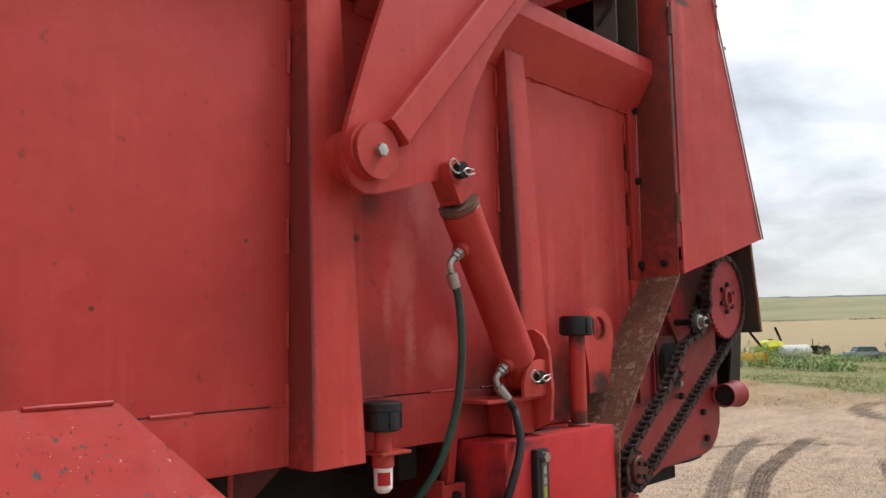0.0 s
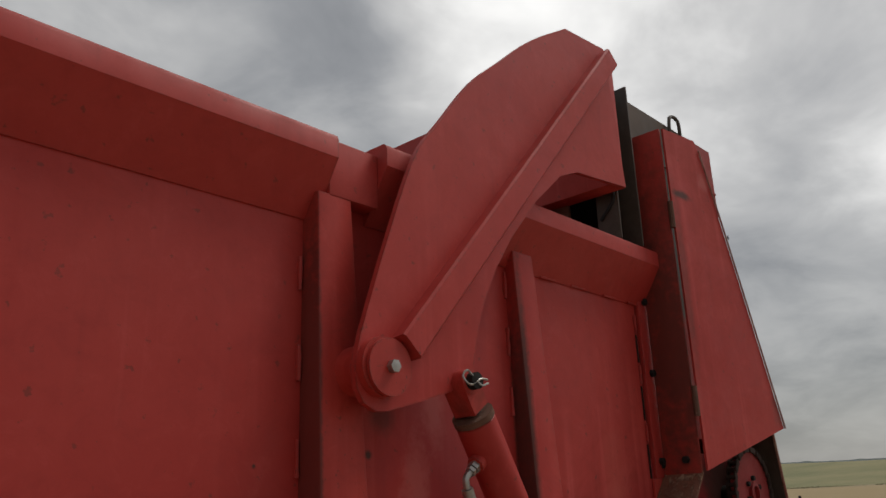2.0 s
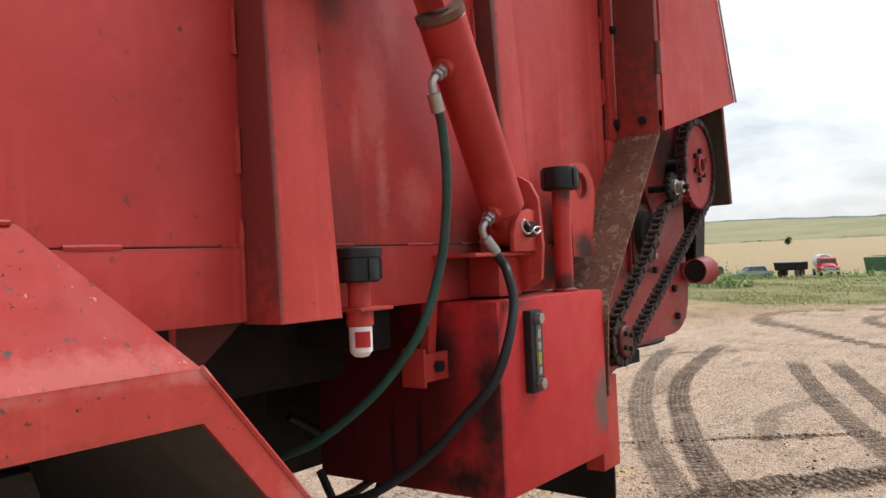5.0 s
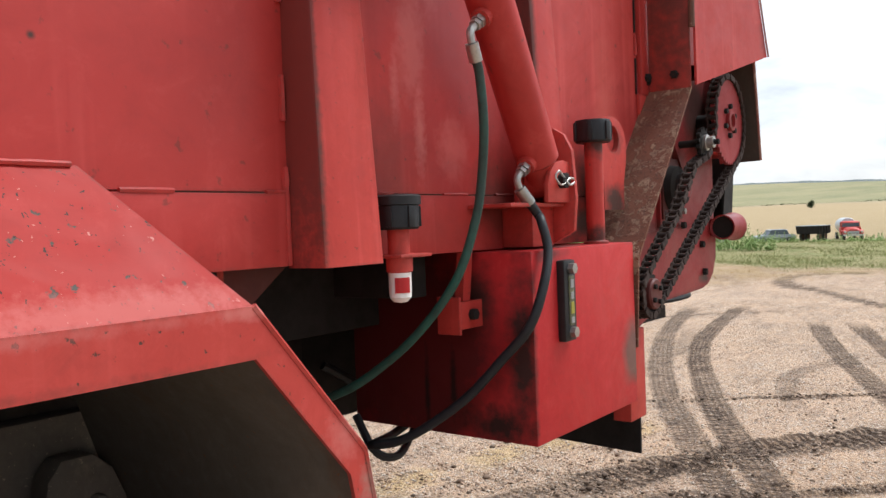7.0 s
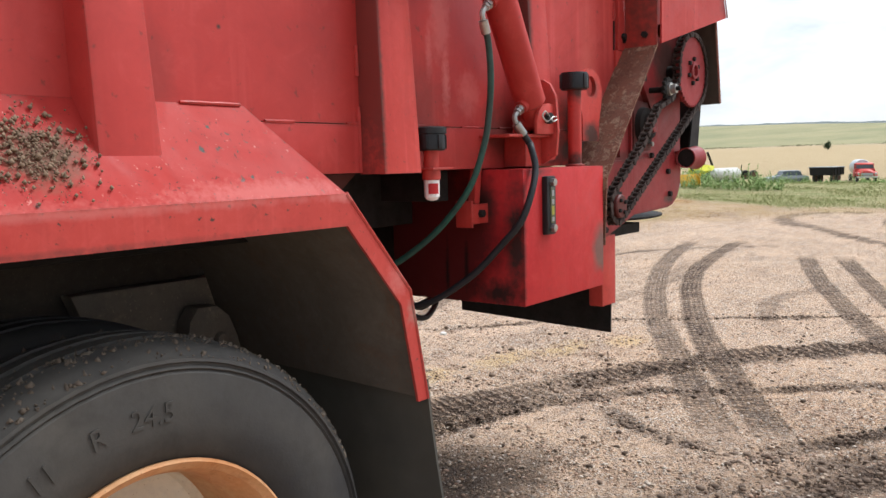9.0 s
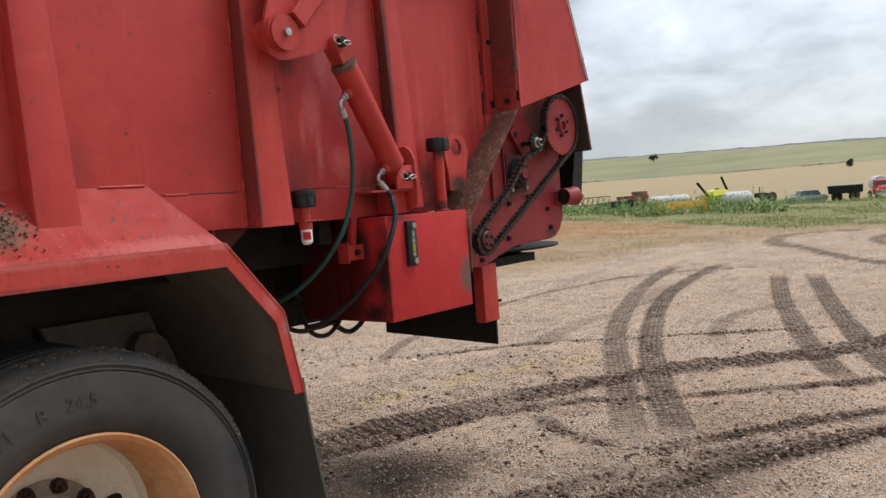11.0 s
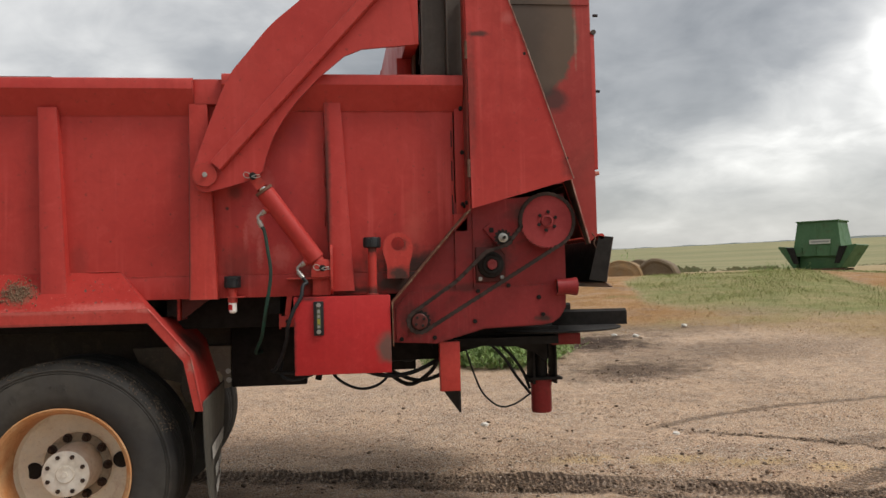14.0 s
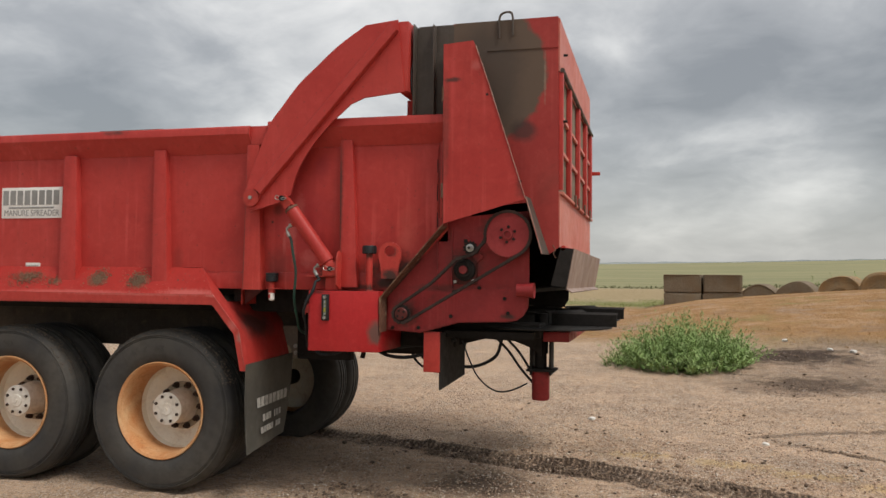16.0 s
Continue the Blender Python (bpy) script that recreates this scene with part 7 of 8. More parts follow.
def old_truck(m, paint, roof, cargo, label):
    """A rounded 1950s truck; +x is its front."""
    t = thing("old_truck", label, "truck", m)
    rings = []
    for x, hw, zt in ((0.0, 0.92, 1.42), (0.35, 0.98, 1.45), (1.05, 1.0, 1.46), (1.30, 0.98, 1.44)):
        rings.append([(x, -hw, 0.62), (x, -hw, zt - 0.2), (x, -hw * 0.93, zt), (x, hw * 0.93, zt), (x, hw, zt - 0.2), (x, hw, 0.62)])
    cab = part("cab", bm_loft(rings), paint, t)
    rings = []
    for x, hw, z0, z1 in ((0.04, 0.86, 1.42, 1.95), (0.25, 0.84, 1.42, 2.0), (0.95, 0.84, 1.42, 2.0), (1.16, 0.86, 1.42, 1.92)):
        rings.append([(x if x < 0.9 else x + 0.12, -hw, z0), (x, -hw * 0.92, z1), (x, hw * 0.92, z1), (x if x < 0.9 else x + 0.12, hw, z0)])
    part("cab_glass", bm_loft(rings), GLASS, t, "dusty cab windows")
    rings = []
    for x, hw, z in ((-0.01, 0.78, 1.93), (0.10, 0.86, 2.0), (0.6, 0.86, 2.06), (1.05, 0.86, 2.01), (1.22, 0.78, 1.91)):
        rings.append([(x, -hw, z - 0.07), (x, -hw * 0.85, z), (x, hw * 0.85, z), (x, hw, z - 0.07)])
    part("roof", bm_loft(rings), roof, t, "white painted cab roof" if roof is OFFWHITE else "")
    for x, y in ((0.06, -0.83), (0.06, 0.83), (1.2, -0.84), (1.2, 0.84), (0.62, -0.855), (0.62, 0.855)):
        part("pillar", bm_box(x - 0.035, x + 0.035, y - 0.03, y + 0.03, 1.42, 1.96, 0.008), paint, t)
    rings = []
    for x, hw, zt in ((1.29, 0.72, 1.42), (1.9, 0.66, 1.38), (2.45, 0.60, 1.30), (2.62, 0.52, 1.18)):
        rings.append([(x, -hw, 0.75), (x, -hw, zt - 0.16), (x, -hw * 0.6, zt), (x, hw * 0.6, zt), (x, hw, zt - 0.16), (x, hw, 0.75)])
    part("bonnet", bm_loft(rings), paint, t)
    for s in (-1, 1):
        rings = []
        for x, z0, zt, w in ((1.25, 0.55, 0.98, 0.30), (1.6, 0.95, 1.12, 0.40), (2.1, 0.98, 1.14, 0.42), (2.5, 0.70, 1.10, 0.40), (2.70, 0.62, 1.0, 0.32)):
            rings.append([(x, s * 0.60, z0), (x, s * (0.60 + w), z0), (x, s * (0.60 + w), zt - 0.08), (x, s * (0.55 + w), zt), (x, s * 0.60, zt)])
        part("front_wing", bm_loft(rings), paint, t)
        part("headlight", bm_lathe([(0.0, 2.74), (0.10, 2.73), (0.12, 2.70), (0.12, 2.60)], (0, s * 0.80, 0.93), "x", 16), OFFWHITE, t)
        part("door", bm_box(0.30, 1.12, s * 0.985 - 0.012, s * 0.985 + 0.012, 0.72, 1.38, 0.01), paint, t)
        part("running_board", bm_box(0.0, 1.3, s * 0.9 - 0.12, s * 0.9 + 0.12, 0.50, 0.56, 0.01), DARK, t)
    part("grille", bm_box(2.58, 2.66, -0.52, 0.52, 0.72, 1.0, 0.02), OFFWHITE if paint is ORANGE else SILVER, t)
    for i in range(3):
        part("grille_bar", bm_box(2.66, 2.69, -0.60, 0.60, 0.74 + 0.09 * i, 0.78 + 0.09 * i, 0.008), SILVER, t)
    part("bumper", bm_box(2.74, 2.82, -0.98, 0.98, 0.50, 0.68, 0.02), OFFWHITE, t)
    part("frame", bm_box(-3.6, 2.5, -0.42, 0.42, 0.50, 0.66), DARK, t)
    wheel_parts(t, [(2.05, -0.85, 0.42), (2.05, 0.85, 0.42), (-2.2, -0.85, 0.42), (-2.2, 0.85, 0.42)], 0.42, 0.26, OFFWHITE)
    if cargo == "bed":
        for s in (-1, 1):
            pn = part("bed_side", bm_box(-3.9, -0.25, s * 1.12 - 0.03, s * 1.12 + 0.03, 0.95, 1.95, 0.01), MAROON, t, "maroon slatted bed side with white stripes")
            for i in range(3):
                part("white_stripe", bm_box(-3.85, -0.9, s * 1.155 - 0.012, s * 1.155 + 0.012, 1.08 + 0.24 * i, 1.20 + 0.24 * i), OFFWHITE, pn)
        part("bed_front", bm_box(-0.30, -0.24, -1.1, 1.1, 0.95, 2.0, 0.01), MAROON, t)
        part("bed_rear", bm_box(-3.93, -3.87, -1.1, 1.1, 0.95, 1.95, 0.01), MAROON, t)
        part("bed_floor", bm_box(-3.9, -0.25, -1.1, 1.1, 0.88, 0.96), DARK, t)
        for x in (-0.35, -2.9):
            part("rack", bm_tube([(x, -1.05, 1.95), (x, -1.05, 2.35), (x, -0.4, 2.25), (x, -0.4, 1.95)], 0.025, 6, None, False), RUST, t)
    else:
        part("tank", bm_lathe([(0.0, -3.5), (0.8, -3.42), (0.85, -3.3), (0.85, -0.5), (0.8, -0.35), (0.0, -0.3)], (0, 0, 1.55), "x", 24), SILVER, t, "dull silver tank behind the cab")
    return t


old_truck(facing(51.3, 47, (0.5, -3.14), -97, 0.12), ORANGE, OFFWHITE, "bed", "orange 1950s farm truck with white roof, sunk in weeds")
old_truck(facing(79.3, 98, (0.26, -0.93), 200, 0.1), TRUCKRED, TRUCKRED, "tank", "red vintage tank truck parked in the grass")


def junk_car(m, mat, label, pickup=False):
    c = thing("old_car" if not pickup else "pickup_truck", label, "car" if not pickup else "truck", m)
    rings = []
    for x, hw, z0, z1 in ((-2.2, 0.70, 0.45, 0.80), (-1.9, 0.85, 0.35, 0.92), (-0.6, 0.90, 0.33, 0.95), (0.9, 0.90, 0.33, 0.94), (1.9, 0.85, 0.36, 0.86), (2.2, 0.72, 0.45, 0.72)):
        rings.append([(x, -hw * 0.9, z0), (x, -hw, (z0 + z1) / 2), (x, -hw * 0.88, z1), (x, hw * 0.88, z1), (x, hw, (z0 + z1) / 2), (x, hw * 0.9, z0)])
    part("body", bm_loft(rings), mat, c)
    x0, x1 = ((-0.3, 0.9) if pickup else (-1.4, 0.8))
    rings = [[(x, -0.78 * k, 0.92), (x + d, -0.66 * k, z), (x + d, 0.66 * k, z), (x, 0.78 * k, 0.92)] for x, d, z, k in ((x0, 0.12, 1.32, 0.97), (x0 + 0.4, 0.0, 1.44, 1.0), (x1 - 0.4, 0.0, 1.44, 1.0), (x1 + 0.1, -0.35, 1.36, 0.97))]
    part("window", bm_loft(rings), GLASS, c)
    rings = [[(x, -0.66, z), (x, -0.55, z + 0.06), (x, 0.55, z + 0.06), (x, 0.66, z)] for x, z in ((x0 + 0.1, 1.36), (x0 + 0.4, 1.44), (x1 - 0.4, 1.44), (x1 - 0.2, 1.38))]
    part("roof", bm_loft(rings), mat, c)
    part("bumper", bm_box(2.15, 2.27, -0.75, 0.75, 0.40, 0.52, 0.02), SILVER, c)
    for s in (-1, 1):
        part("headlight", bm_lathe([(0.0, 2.22), (0.09, 2.21), (0.1, 2.14)], (0, s * 0.55, 0.66), "x", 12), OFFWHITE, c)
    if pickup:
        for s in (-1, 1):
            part("bed_side", bm_box(-2.3, -0.4, s * 0.85 - 0.03, s * 0.85 + 0.03, 0.6, 1.05, 0.01), mat, c)
    wheel_parts(c, [(1.4, -0.78, 0.32), (1.4, 0.78, 0.32), (-1.4, -0.78, 0.32), (-1.4, 0.78, 0.32)], 0.32, 0.2, SILVER)
    return c


junk_car(facing(44.6, 92, (0.5, -3.14), 165, -0.25), MAROON, "dark maroon abandoned pickup in tall grass", True)
junk_car(facing(42.2, 92, (0.5, -3.14), 150, 0.05), DARK, "black wrecked car sunk in the grass")
junk_car(facing(43.6, 84, (0.5, -3.14), 140, 0.25), plain("tan_car_paint", (0.34, 0.29, 0.22), 0.5), "tan wrecked car half hidden by grass")
junk_car(facing(46.8, 84, (0.5, -3.14), 150, 0.05), DARK, "dark derelict car with an open frame")
junk_car(facing(74.9, 95, (0.26, -0.93), 130, 0.2), BLUEGREY, "faded blue-grey derelict car in the weeds")

# white slatted crate leaning by the truck
crate = thing("slatted_crate", "white slatted wooden crate leaning in the grass", "crate", facing(48.6, 44, (0.5, -3.14), -50) @ pose(0, 0, 0, 0, -14, 0))
for s in (-0.45, 0.45):
    part("upright", bm_box(-0.05, 0.05, s - 0.05, s + 0.05, 0, 1.05, 0.01), OFFWHITE, crate)
for i in range(4):
    part("slat", bm_box(0.05, 0.08, -0.5, 0.5, 0.15 + 0.26 * i, 0.30 + 0.26 * i, 0.005), OFFWHITE, crate)

# corrugated tank
prof = [(0.0, 0.0), (0.98, 0.0)]
for i in range(64):
    prof.append((1.0 + 0.025 * math.sin(i * math.pi / 2), 0.01 + 1.24 * i / 63))
prof += [(0.95, 1.25), (0.0, 1.25)]
ct = tagged(new("corrugated_tank", mesh_of("corrugated_tank", bm_lathe(prof, (0, 0, 0), "z", 40), CORR)), "rusty round corrugated iron stock tank among weeds", "tank")
ct.matrix_world = facing(56.7, 58, (0.5, -3.14), 0, 0.05)

# lattice conveyor
trs = thing("lattice_boom", "rusty lattice boom lying in the grass", "boom", facing(58.9, 56, (0.5, -3.14), -30))
for z in (0.35, 0.85):
    for y in (-0.25, 0.25):
        part("chord", bm_rod((-1.6, y, z), (1.9, y, z), 0.03, 6), RUST, trs)
for i in range(9):
    x = -1.6 + 0.4 * i
    part("lattice_bar", bm_rod((x, -0.25, 0.35), (x + 0.3, -0.25, 0.85), 0.018, 5), RUST, trs)
    part("leg", bm_rod((x, 0.25, 0.0), (x, 0.25, 0.85), 0.018, 5), RUST, trs)

# green trailer body and rusty hulks
hulk = thing("rusty_hopper", "rust-brown scrap hopper in the weeds", "hopper", facing(63.6, 66, (-0.54, -2.12), -20))
part("hopper_body", bm_prism([(-1.0, 0.3), (1.0, 0.3), (1.15, 0.95), (-1.15, 0.95)], "y", -0.6, 0.6, 0.01), MAROON, hulk)
part("hopper_top", bm_box(0.35, 1.1, -0.5, 0.5, 0.955, 1.25, 0.02), CORR, hulk)
for x in (-0.8, 0.8):
    part("hopper_leg", bm_box(x - 0.05, x + 0.05, -0.5, 0.5, 0.0, 0.3), DARK, hulk)
sh = thing("scrap_frame", "dark scrap machine frame in the weeds", "scrap metal", facing(60.6, 48, (0.5, -3.14), -20))
part("frame_box", bm_prism([(-1.1, 0.15), (1.2, 0.15), (1.0, 0.62), (-0.7, 0.55)], "y", -0.6, 0.6, 0.02), DARK, sh)
part("frame_bar", bm_rod((-1.2, 0, 0.5), (1.3, 0.1, 0.62), 0.05, 8), RUST, sh)

# yellow dozer blade
bl = thing("yellow_blade", "yellow steel blade lying at the grass edge", "blade", facing(66.9, 37, (-0.54, -2.12), -25))
part("blade_sheet", bm_prism([(-0.10, 0.02), (0.05, 0.02), (-0.02, 0.25), (0.06, 0.50), (-0.02, 0.52), (-0.12, 0.25)], "x", -1.5, 1.2), YELLOW, bl)
for x in (-1.5, 1.2):
    part("end_plate", bm_box(x - 0.02, x + 0.02, -0.2, 0.12, 0.0, 0.55, 0.01), YELLOW, bl)
part("pale_block", bm_box(-0.1, 0.12, -0.16, -0.02, 0.0, 0.16, 0.01), OFFWHITE, bl)

# sprayer with folded booms
sp = thing("field_sprayer", "lime-yellow field sprayer with two raised booms", "sprayer", facing(69.0, 68, (-0.54, -2.12), -20))
rings = []
for x, hw, z0, z1 in ((-1.15, 0.3, 0.7, 1.0), (-0.9, 0.6, 0.5, 1.25), (0.0, 0.65, 0.45, 1.35), (0.9, 0.6, 0.5, 1.25), (1.15, 0.3, 0.7, 1.0)):
    rings.append([(x, -hw, (z0 + z1) / 2), (x, -hw * 0.7, z1), (x, hw * 0.7, z1), (x, hw, (z0 + z1) / 2), (x, hw * 0.7, z0), (x, -hw * 0.7, z0)])
part("tank", bm_loft(rings), LIME, sp)
part("filler_lid", bm_rod((0.1, 0, 1.33), (0.1, 0, 1.42), 0.2, 14), DARK, sp)
for x0, x1, z1 in ((-1.3, -2.4, 1.95), (1.1, 0.3, 2.3)):
    part("boom", bm_rod((x0, -0.3, 0.9), (x1, -0.3, z1), 0.10, 6), DARK, sp)
part("axle_frame", bm_box(-1.2, 1.4, -0.5, 0.5, 0.32, 0.45, 0.02), LIME, sp)
wheel_parts(sp, [(0, -0.8, 0.4), (0, 0.8, 0.4)], 0.4, 0.2, LIME)

# white pressure tanks
for az, r, ln, rad in ((70.3, 50, 2.2, 0.34), (66.0, 70, 4.2, 0.4)):
    wt = thing("propane_tank", "white steel pressure tank lying on two feet", "tank", facing(az, r, (-0.54, -2.12), -22), "white tanks")
    part("shell", bm_lathe([(0.0, -ln / 2), (rad * 0.7, -ln / 2 + 0.08), (rad, -ln / 2 + 0.3), (rad, ln / 2 - 0.3), (rad * 0.7, ln / 2 - 0.08), (0.0, ln / 2)], (0, 0, rad + 0.15), "x", 24), OFFWHITE, wt)
    for x in (-ln / 4, ln / 4):
        part("foot", bm_box(x - 0.06, x + 0.06, -rad * 0.7, rad * 0.7, 0.0, 0.32), SILVER, wt)

# dark dump trailer and green hopper box
dt = thing("dump_trailer", "black steel dump trailer standing on its wheels", "trailer", facing(77.3, 95, (0.26, -0.93), -10))
part("box", bm_prism([(-1.15, 0.75), (1.15, 0.75), (1.25, 1.55), (-1.25, 1.55)], "x", -1.5, 1.2), DARK, dt)
part("top_rim", bm_box(-1.55, 1.25, -1.3, 1.3, 1.552, 1.63, 0.02), BLUEGREY, dt)
for i in range(4):
    part("stake", bm_box(-1.3 + 0.75 * i, -1.22 + 0.75 * i, -1.32, -1.24, 0.8, 1.55), DARK, dt)
wheel_parts(dt, [(-0.8, -0.9, 0.45), (0.5, -0.9, 0.45), (-0.8, 0.9, 0.45), (0.5, 0.9, 0.45)], 0.45, 0.25, RUST)
gb = thing("green_hopper", "dark green steel hopper wagon in the grass", "wagon", facing(82.3, 92, (0.26, -0.93), -5))
part("box", bm_prism([(-0.9, 0.5), (0.9, 0.5), (1.1, 1.9), (-1.1, 1.9)], "x", -1.3, 1.3), GREENP, gb)
for i in range(4):
    part("rib", bm_box(-1.31 + 0.85 * i, -1.25 + 0.85 * i, -1.14, -1.0, 0.6, 1.9), GREENP, gb)
part("rail", bm_tube([(-1.8, -1.0, 1.95), (1.6, -1.0, 1.98), (1.6, 1.0, 1.98)], 0.035, 6, None, False), RUST, gb)
wheel_parts(gb, [(-0.7, -0.8, 0.35), (0.7, -0.8, 0.35), (-0.7, 0.8, 0.35), (0.7, 0.8, 0.35)], 0.35, 0.2, RUST)
tr = thing("old_tractor", "dark old tractor with an upright exhaust", "tractor", facing(72.4, 105, (0.26, -0.93), 150, 0.1))
part("engine", bm_box(-0.2, 1.2, -0.3, 0.3, 0.6, 1.15, 0.04), DARK, tr)
part("exhaust", bm_rod((0.6, 0, 1.15), (0.6, 0, 1.9), 0.05, 8), DARK, tr)
part("seat", bm_box(-0.8, -0.4, -0.25, 0.25, 0.9, 1.05, 0.04), DARK, tr)
wheel_parts(tr, [(-0.6, -0.7, 0.6), (-0.6, 0.7, 0.6)], 0.6, 0.3, RUST)

# green feed hopper on the rise
fh = thing("feed_hopper", "green steel creep feeder with flared troughs", "feeder", facing(33.1, 38.5, (1.31, -3.88), -48))
up = []
for z, hx, hy in ((0.62, 0.98, 0.92), (2.02, 0.80, 0.72), (2.06, 0.86, 0.78), (2.10, 0.86, 0.78)):
    up.append([(-hx, -hy, z), (hx, -hy, z), (hx, hy, z), (-hx, hy, z)])
part("hopper_body", bm_loft(up), GREENP, fh)
part("support", bm_box(-0.75, 0.75, -0.7, 0.7, 0.05, 0.62, 0.01), GREENP, fh)
for s in (-1, 1):
    part("trough", bm_prism([(s * 0.78, 0.16), (s * 0.95, 0.12), (s * 1.55, 1.02), (s * 1.50, 1.06), (s * 0.98, 0.98)], "y", -1.0, 1.0), GREENP, fh)
    part("trough_end", bm_prism([(s * 0.70, 0.30), (s * 0.90, 0.30), (s * 1.2, 1.0), (s * 0.9, 1.0)], "y", -1.05, -0.99), DARK, fh)
part("skid", bm_box(-1.0, 1.0, -0.75, -0.62, 0.0, 0.09), RUST, fh)
part("skid", bm_box(-1.0, 1.0, 0.62, 0.75, 0.0, 0.09), RUST, fh)
pl_ = part("name_plate", bm_box(-0.28, 0.55, -0.935, -0.925, 1.12, 1.30), OFFWHITE, fh)
part("name_bar", bm_box(-0.22, 0.49, -0.940, -0.936, 1.18, 1.24), INK, fh)
for i in range(3):
    part("seam_rib", bm_box(-0.62 + 0.55 * i, -0.58 + 0.55 * i, -0.945, -0.90, 0.65, 1.0), GREENP, fh)

# round bales behind the rise, square bales stacked
def round_bale(az, r, eye, d, ln, mat, turn, seed, top):
    rs = random.Random(seed)
    prof = [(0.0, -ln / 2)]
    for i in range(1, 9):
        prof.append((d / 2 * (0.12 + 0.86 * i / 8) * (1 if i < 8 else 0.99), -ln / 2 + rs.uniform(-0.03, 0.03)))
    for i in range(7):
        prof.append((d / 2 * rs.uniform(0.985, 1.015), -ln / 2 + 0.06 + (ln - 0.12) * i / 6))
    prof += [(d / 2 * 0.9, ln / 2), (0.0, ln / 2)]
    bm = bm_lathe(prof, (0, 0, 0), "y", 36)
    for v in bm.verts:
        k = 1 + 0.02 * math.sin(5 * math.atan2(v.co.z, v.co.x) + seed)
        v.co.x, v.co.z = v.co.x * k, v.co.z * k * (0.97 if v.co.z < 0 else 1.0)
    ob = tagged(new("round_bale", mesh_of("round_bale", bm, mat)), "weathered round hay bale behind dry grass", "hay bale", "row of round bales")
    x, y, z = spot(az, r, eye)
    ob.matrix_world = pose(x, y, top - d / 2, 0, 0, turn)


E15, E16 = (2.78, -4.59), (3.75, -4.97)
for i, (az, r, mat, top) in enumerate(((8.3, 34.5, HAY_GREY, 1.43), (10.6, 34.0, HAY_GREY, 1.56), (13.2, 33.5, HAY, 1.77), (15.6, 32.8, HAY, 1.93), (17.9, 33.0, HAY, 1.97), (20.2, 33.4, HAY_GREY, 2.0), (19.2, 36.2, HAY_GREY, 2.02))):
    round_bale(az, r, E15, 1.62, 1.35, mat, -10 - az, i, top)
sq = [(0, 0, 0), (1, 0, 0), (0, 0, 1), (1, 0, 1)]
for i, (a, _, c) in enumerate(sq):
    bm = bm_box(-0.6, 0.6, -1.2, 1.2, 0, 0.60, 0.05)
    rs = random.Random(i)
    for v in bm.verts:
        v.co += Vector((rs.uniform(-0.03, 0.03), rs.uniform(-0.03, 0.03), 0))
    ob = tagged(new("square_bale", mesh_of("square_bale", bm, HAY_GREY)), "grey weathered large square hay bale in a stack", "hay bale", "stack of square bales")
    x, y, z = spot(1.8 + 2.45 * a, 29.5, E16)
    z = 0.55
    ob.matrix_world = pose(x, y, z + 0.60 * c - 0.02, 0, 0, -6)

# taller weeds among the scrap and by the bales
E8 = (0.2, -2.0)
for i, (az, r, h, rad) in enumerate(((12.0, 40, 1.6, 0.9), (14.4, 40, 1.7, 0.9), (19.0, 42, 2.0, 0.8), (9.0, 41, 1.0, 0.9))):
    x, y, z = spot(az, r, E15)
    weed_clump(x, y, rad, rad * 0.8, h, 1500, seed=20 + i, label="clump of tall green weeds behind hay bales")
for i, (az, r, h, rad) in enumerate(((33.4, 36.6, 0.45, 1.5), (35.2, 37.5, 0.5, 1.2), (31.2, 37, 0.3, 0.7), (70.8, 33, 0.9, 1.3), (71.9, 32.5, 0.75, 1.0), (68.6, 34, 0.85, 1.1), (66.8, 35, 0.6, 0.9), (64.6, 34, 0.9, 1.0), (63.2, 35.5, 0.8, 1.2), (57.2, 44, 1.0, 1.5), (55.3, 42, 0.8, 1.3), (59.0, 41, 0.8, 1.4), (61.2, 40, 0.9, 1.3))):
    x, y, z = spot(az, r, E8)
    weed_clump(x, y, rad, rad * 0.8, h, 1500, seed=30 + i, label="clump of tall green weeds among grass", leaf=1.3)
wr = random.Random(12)
for i in range(46):
    az = 42.5 + 41.5 * (i + wr.random()) / 46
    r = float(table([(42, 62), (50, 50), (58, 48), (64, 52), (70, 62), (76, 72), (84, 76)], az)) * wr.uniform(0.88, 1.04)
    x, y, z = spot(az, r, E8)
    k = wr.uniform(0.7, 1.25)
    weed_clump(x, y, 1.9 * k, 1.2 * k, 0.8 * k, 650, seed=60 + i, label="mound of tall green weeds before scrap vehicles", leaf=2.0)


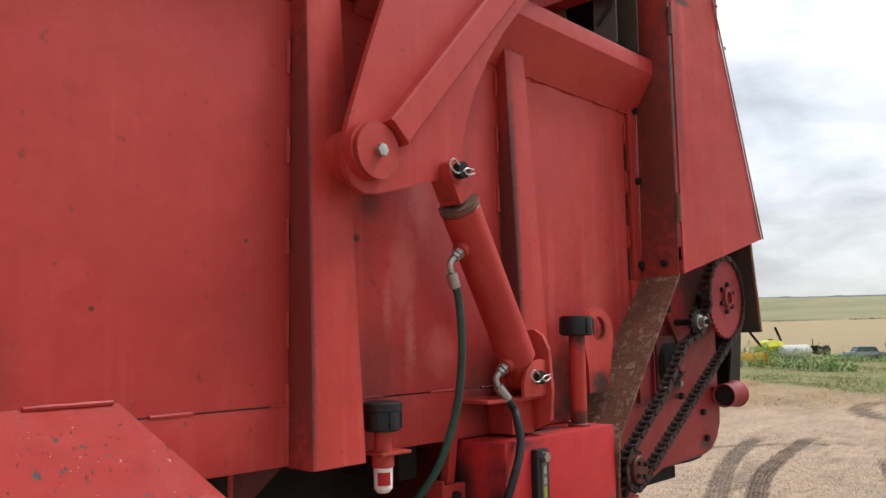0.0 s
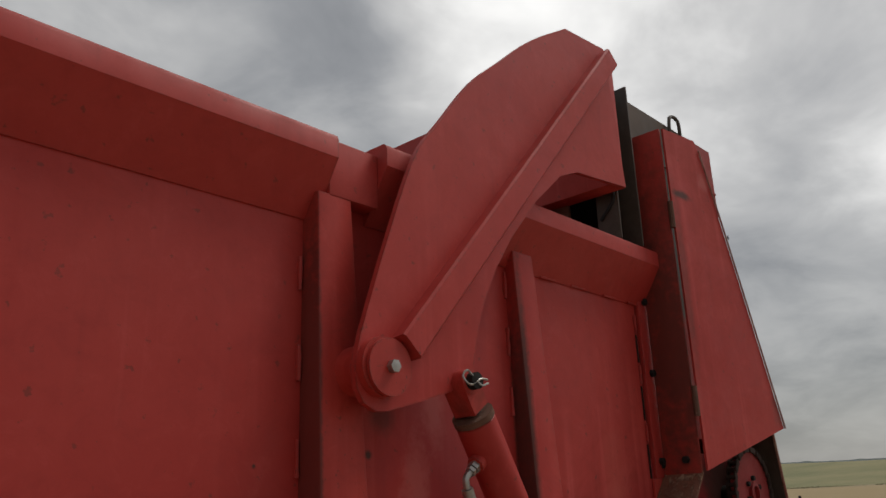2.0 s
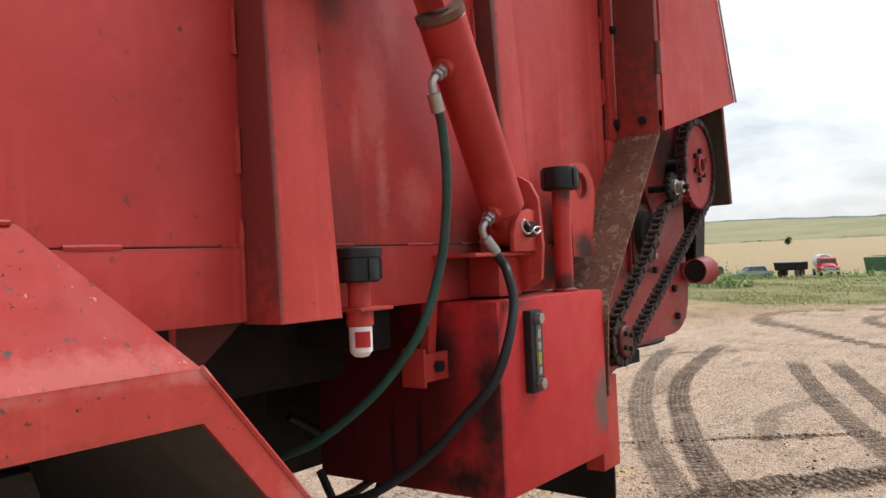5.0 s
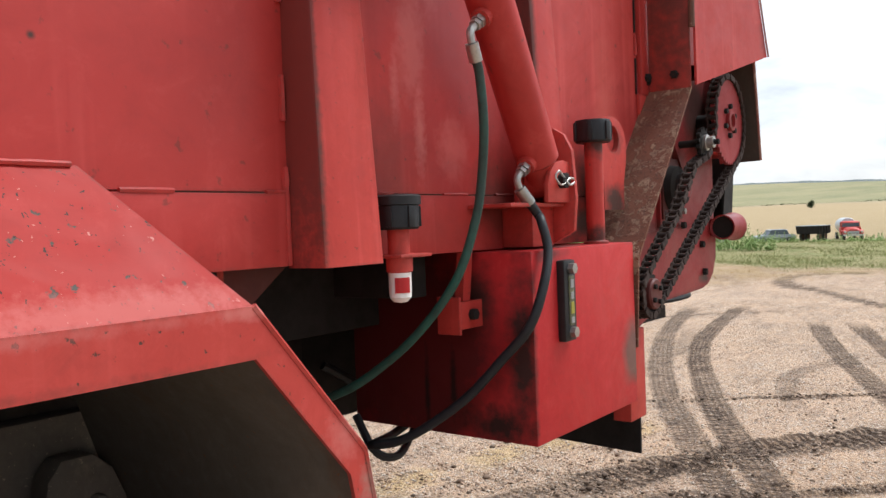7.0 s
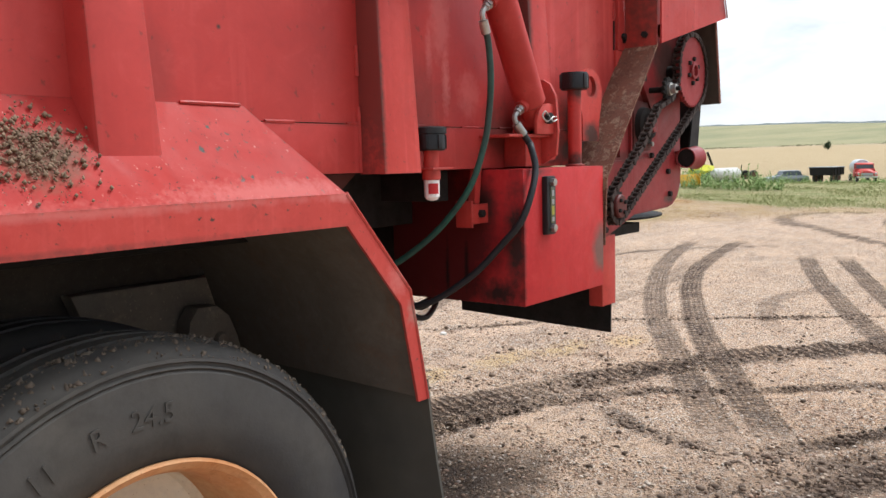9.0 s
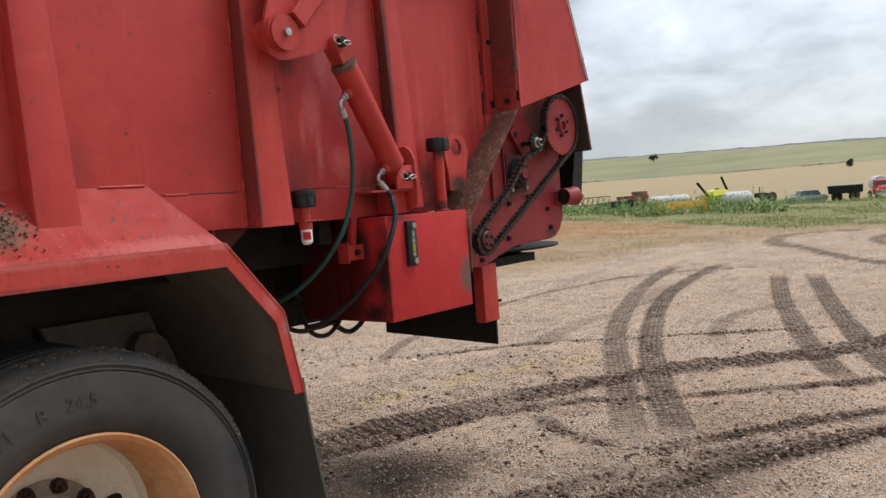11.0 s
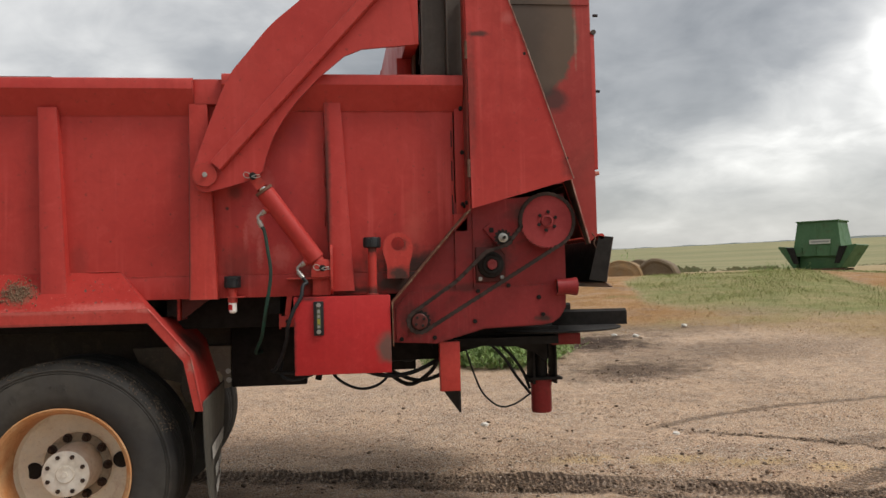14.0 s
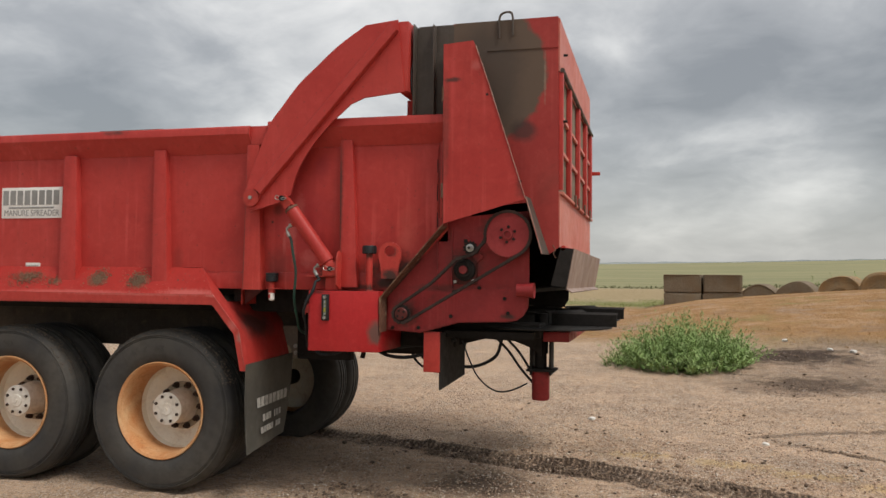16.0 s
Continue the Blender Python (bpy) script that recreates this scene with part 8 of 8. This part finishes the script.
# lone trees and the far tree line
def tree(x, y, h, seed):
    rs = np.random.RandomState(seed)
    z = ground_z(x, y)
    t = thing("tree", "lone dark green tree in the far pasture", "tree", Matrix.Translation((x, y, z)), "far trees")
    part("trunk", bm_tube([(0, 0, -0.2), (0.02 * h, 0, h * 0.25), (0, 0.02 * h, h * 0.6)], 0.03 * h, 6, None, False, [0.05 * h, 0.035 * h, 0.012 * h]), BARK, t)
    V = []
    lobes = rs.normal(0, 0.13, (6, 3)) * h
    for k in range(700):
        d = rs.normal(0, 1, 3)
        d = d / np.linalg.norm(d) * rs.rand() ** 0.4 * np.array((0.40, 0.40, 0.36)) * h * (0.75 + 0.35 * math.sin(3 * k))
        c = d + lobes[k % 6] + (0, 0, 0.50 * h)
        s = 0.07 * h * rs.uniform(0.6, 1.4)
        a, b2 = rs.normal(0, 1, 3), rs.normal(0, 1, 3)
        V.append((c, c + a * s, c + b2 * s))
    V = np.array(V).reshape(-1, 3)
    me = mesh_from("crown", V, np.arange(len(V)).reshape(-1, 3), 3)
    me.materials.append(TREEM)
    c = new("crown", me)
    c.parent = t


BARK = plain("dark_bark", (0.045, 0.036, 0.028), 0.9)
TREEM = mixed("tree_leaves", [(0.035, 0.06, 0.02), (0.05, 0.08, 0.03), (0.03, 0.05, 0.02)])
for i, (az, r, h) in enumerate(((58.0, 330, 5.5), (56.4, 260, 3.4), (57.7, 300, 3.0), (52.0, 520, 5), (76.8, 330, 3.2), (41, 700, 6), (65.0, 640, 6))):
    tree(0.5 + r * math.sin(radians(az)), -3.14 + r * math.cos(radians(az)), h, i)
# scrub along the field edge
rs = np.random.RandomState(9)
n_ = 5200
az = np.where(np.arange(n_) % 4 > 0, rs.uniform(36, 84, n_), rs.uniform(-6, 40, n_))
sa, ca, want = np.sin(np.radians(az)), np.cos(np.radians(az)), table(FENCE, az)
lo, hi = np.full(n_, 45.0), np.full(n_, 700.0)
for _ in range(22):
    mid = (lo + hi) / 2
    above = (terrain(EYE0[0] + mid * sa, EYE0[1] + mid * ca) - 1.45) / mid > want
    lo, hi = np.where(above, lo, mid), np.where(above, mid, hi)
r = lo * rs.uniform(0.985, 1.02, n_)
x, y = EYE0[0] + r * sa, EYE0[1] + r * ca
c, s = np.stack([x, y, terrain(x, y) + rs.rand(n_) ** 2 * 0.3], 1), 0.22 * rs.uniform(0.3, 1.5, n_) * (0.5 + (wob(x, y, 0.15, 41) > 0.1))
o = 0 * s
V = np.stack([c - np.stack([s, o, o + 0.1], 1), c + np.stack([s, s * rs.uniform(-1, 1, n_), o], 1), c + np.stack([o, o, s], 1)], 1).reshape(-1, 3)
me = mesh_from("hedge_scrub", V, np.arange(len(V)).reshape(-1, 3), 3)
me.materials.append(mixed("scrub_leaves", [(0.13, 0.145, 0.07), (0.17, 0.165, 0.085), (0.20, 0.18, 0.10)]))
tagged(new("hedge_scrub", me), "thin dark scrub along the field edge", "scrub", kind="stuff")

# woods and hills along the far horizon, haze put into their pale blue colour
rs = np.random.RandomState(31)
azs = np.arange(-30, 115, 0.12)
lift_ = 0.05 + 0.05 * np.clip(wob(azs, azs * 0, 0.5, 71), -1, 1) + 0.05 * np.clip(wob(azs, azs * 0, 2.3, 72) + 0.2, 0, 1) + 0.025 * rs.rand(len(azs))
R_ = 1500.0
bx, by = EYE0[0] + R_ * np.sin(np.radians(azs)), EYE0[1] + R_ * np.cos(np.radians(azs))
ang = np.radians(table(HORIZON, azs))
low_, top_ = 1.45 + R_ * np.tan(ang) - 30, 1.45 + R_ * np.tan(ang + np.radians(np.clip(lift_, 0.01, 0.3)))
n_ = len(azs)
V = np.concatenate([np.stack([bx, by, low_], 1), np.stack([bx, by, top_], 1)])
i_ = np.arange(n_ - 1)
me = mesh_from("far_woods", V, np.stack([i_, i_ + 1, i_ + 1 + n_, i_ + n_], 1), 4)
me.materials.append(plain("haze_tinted_woods", (0.54, 0.59, 0.64), 1.0, 0, 0.12, 0.01, 0.0))
tagged(new("far_woods", me), "horizon woods and hills coloured blue-grey as haze", "far woods", kind="stuff")
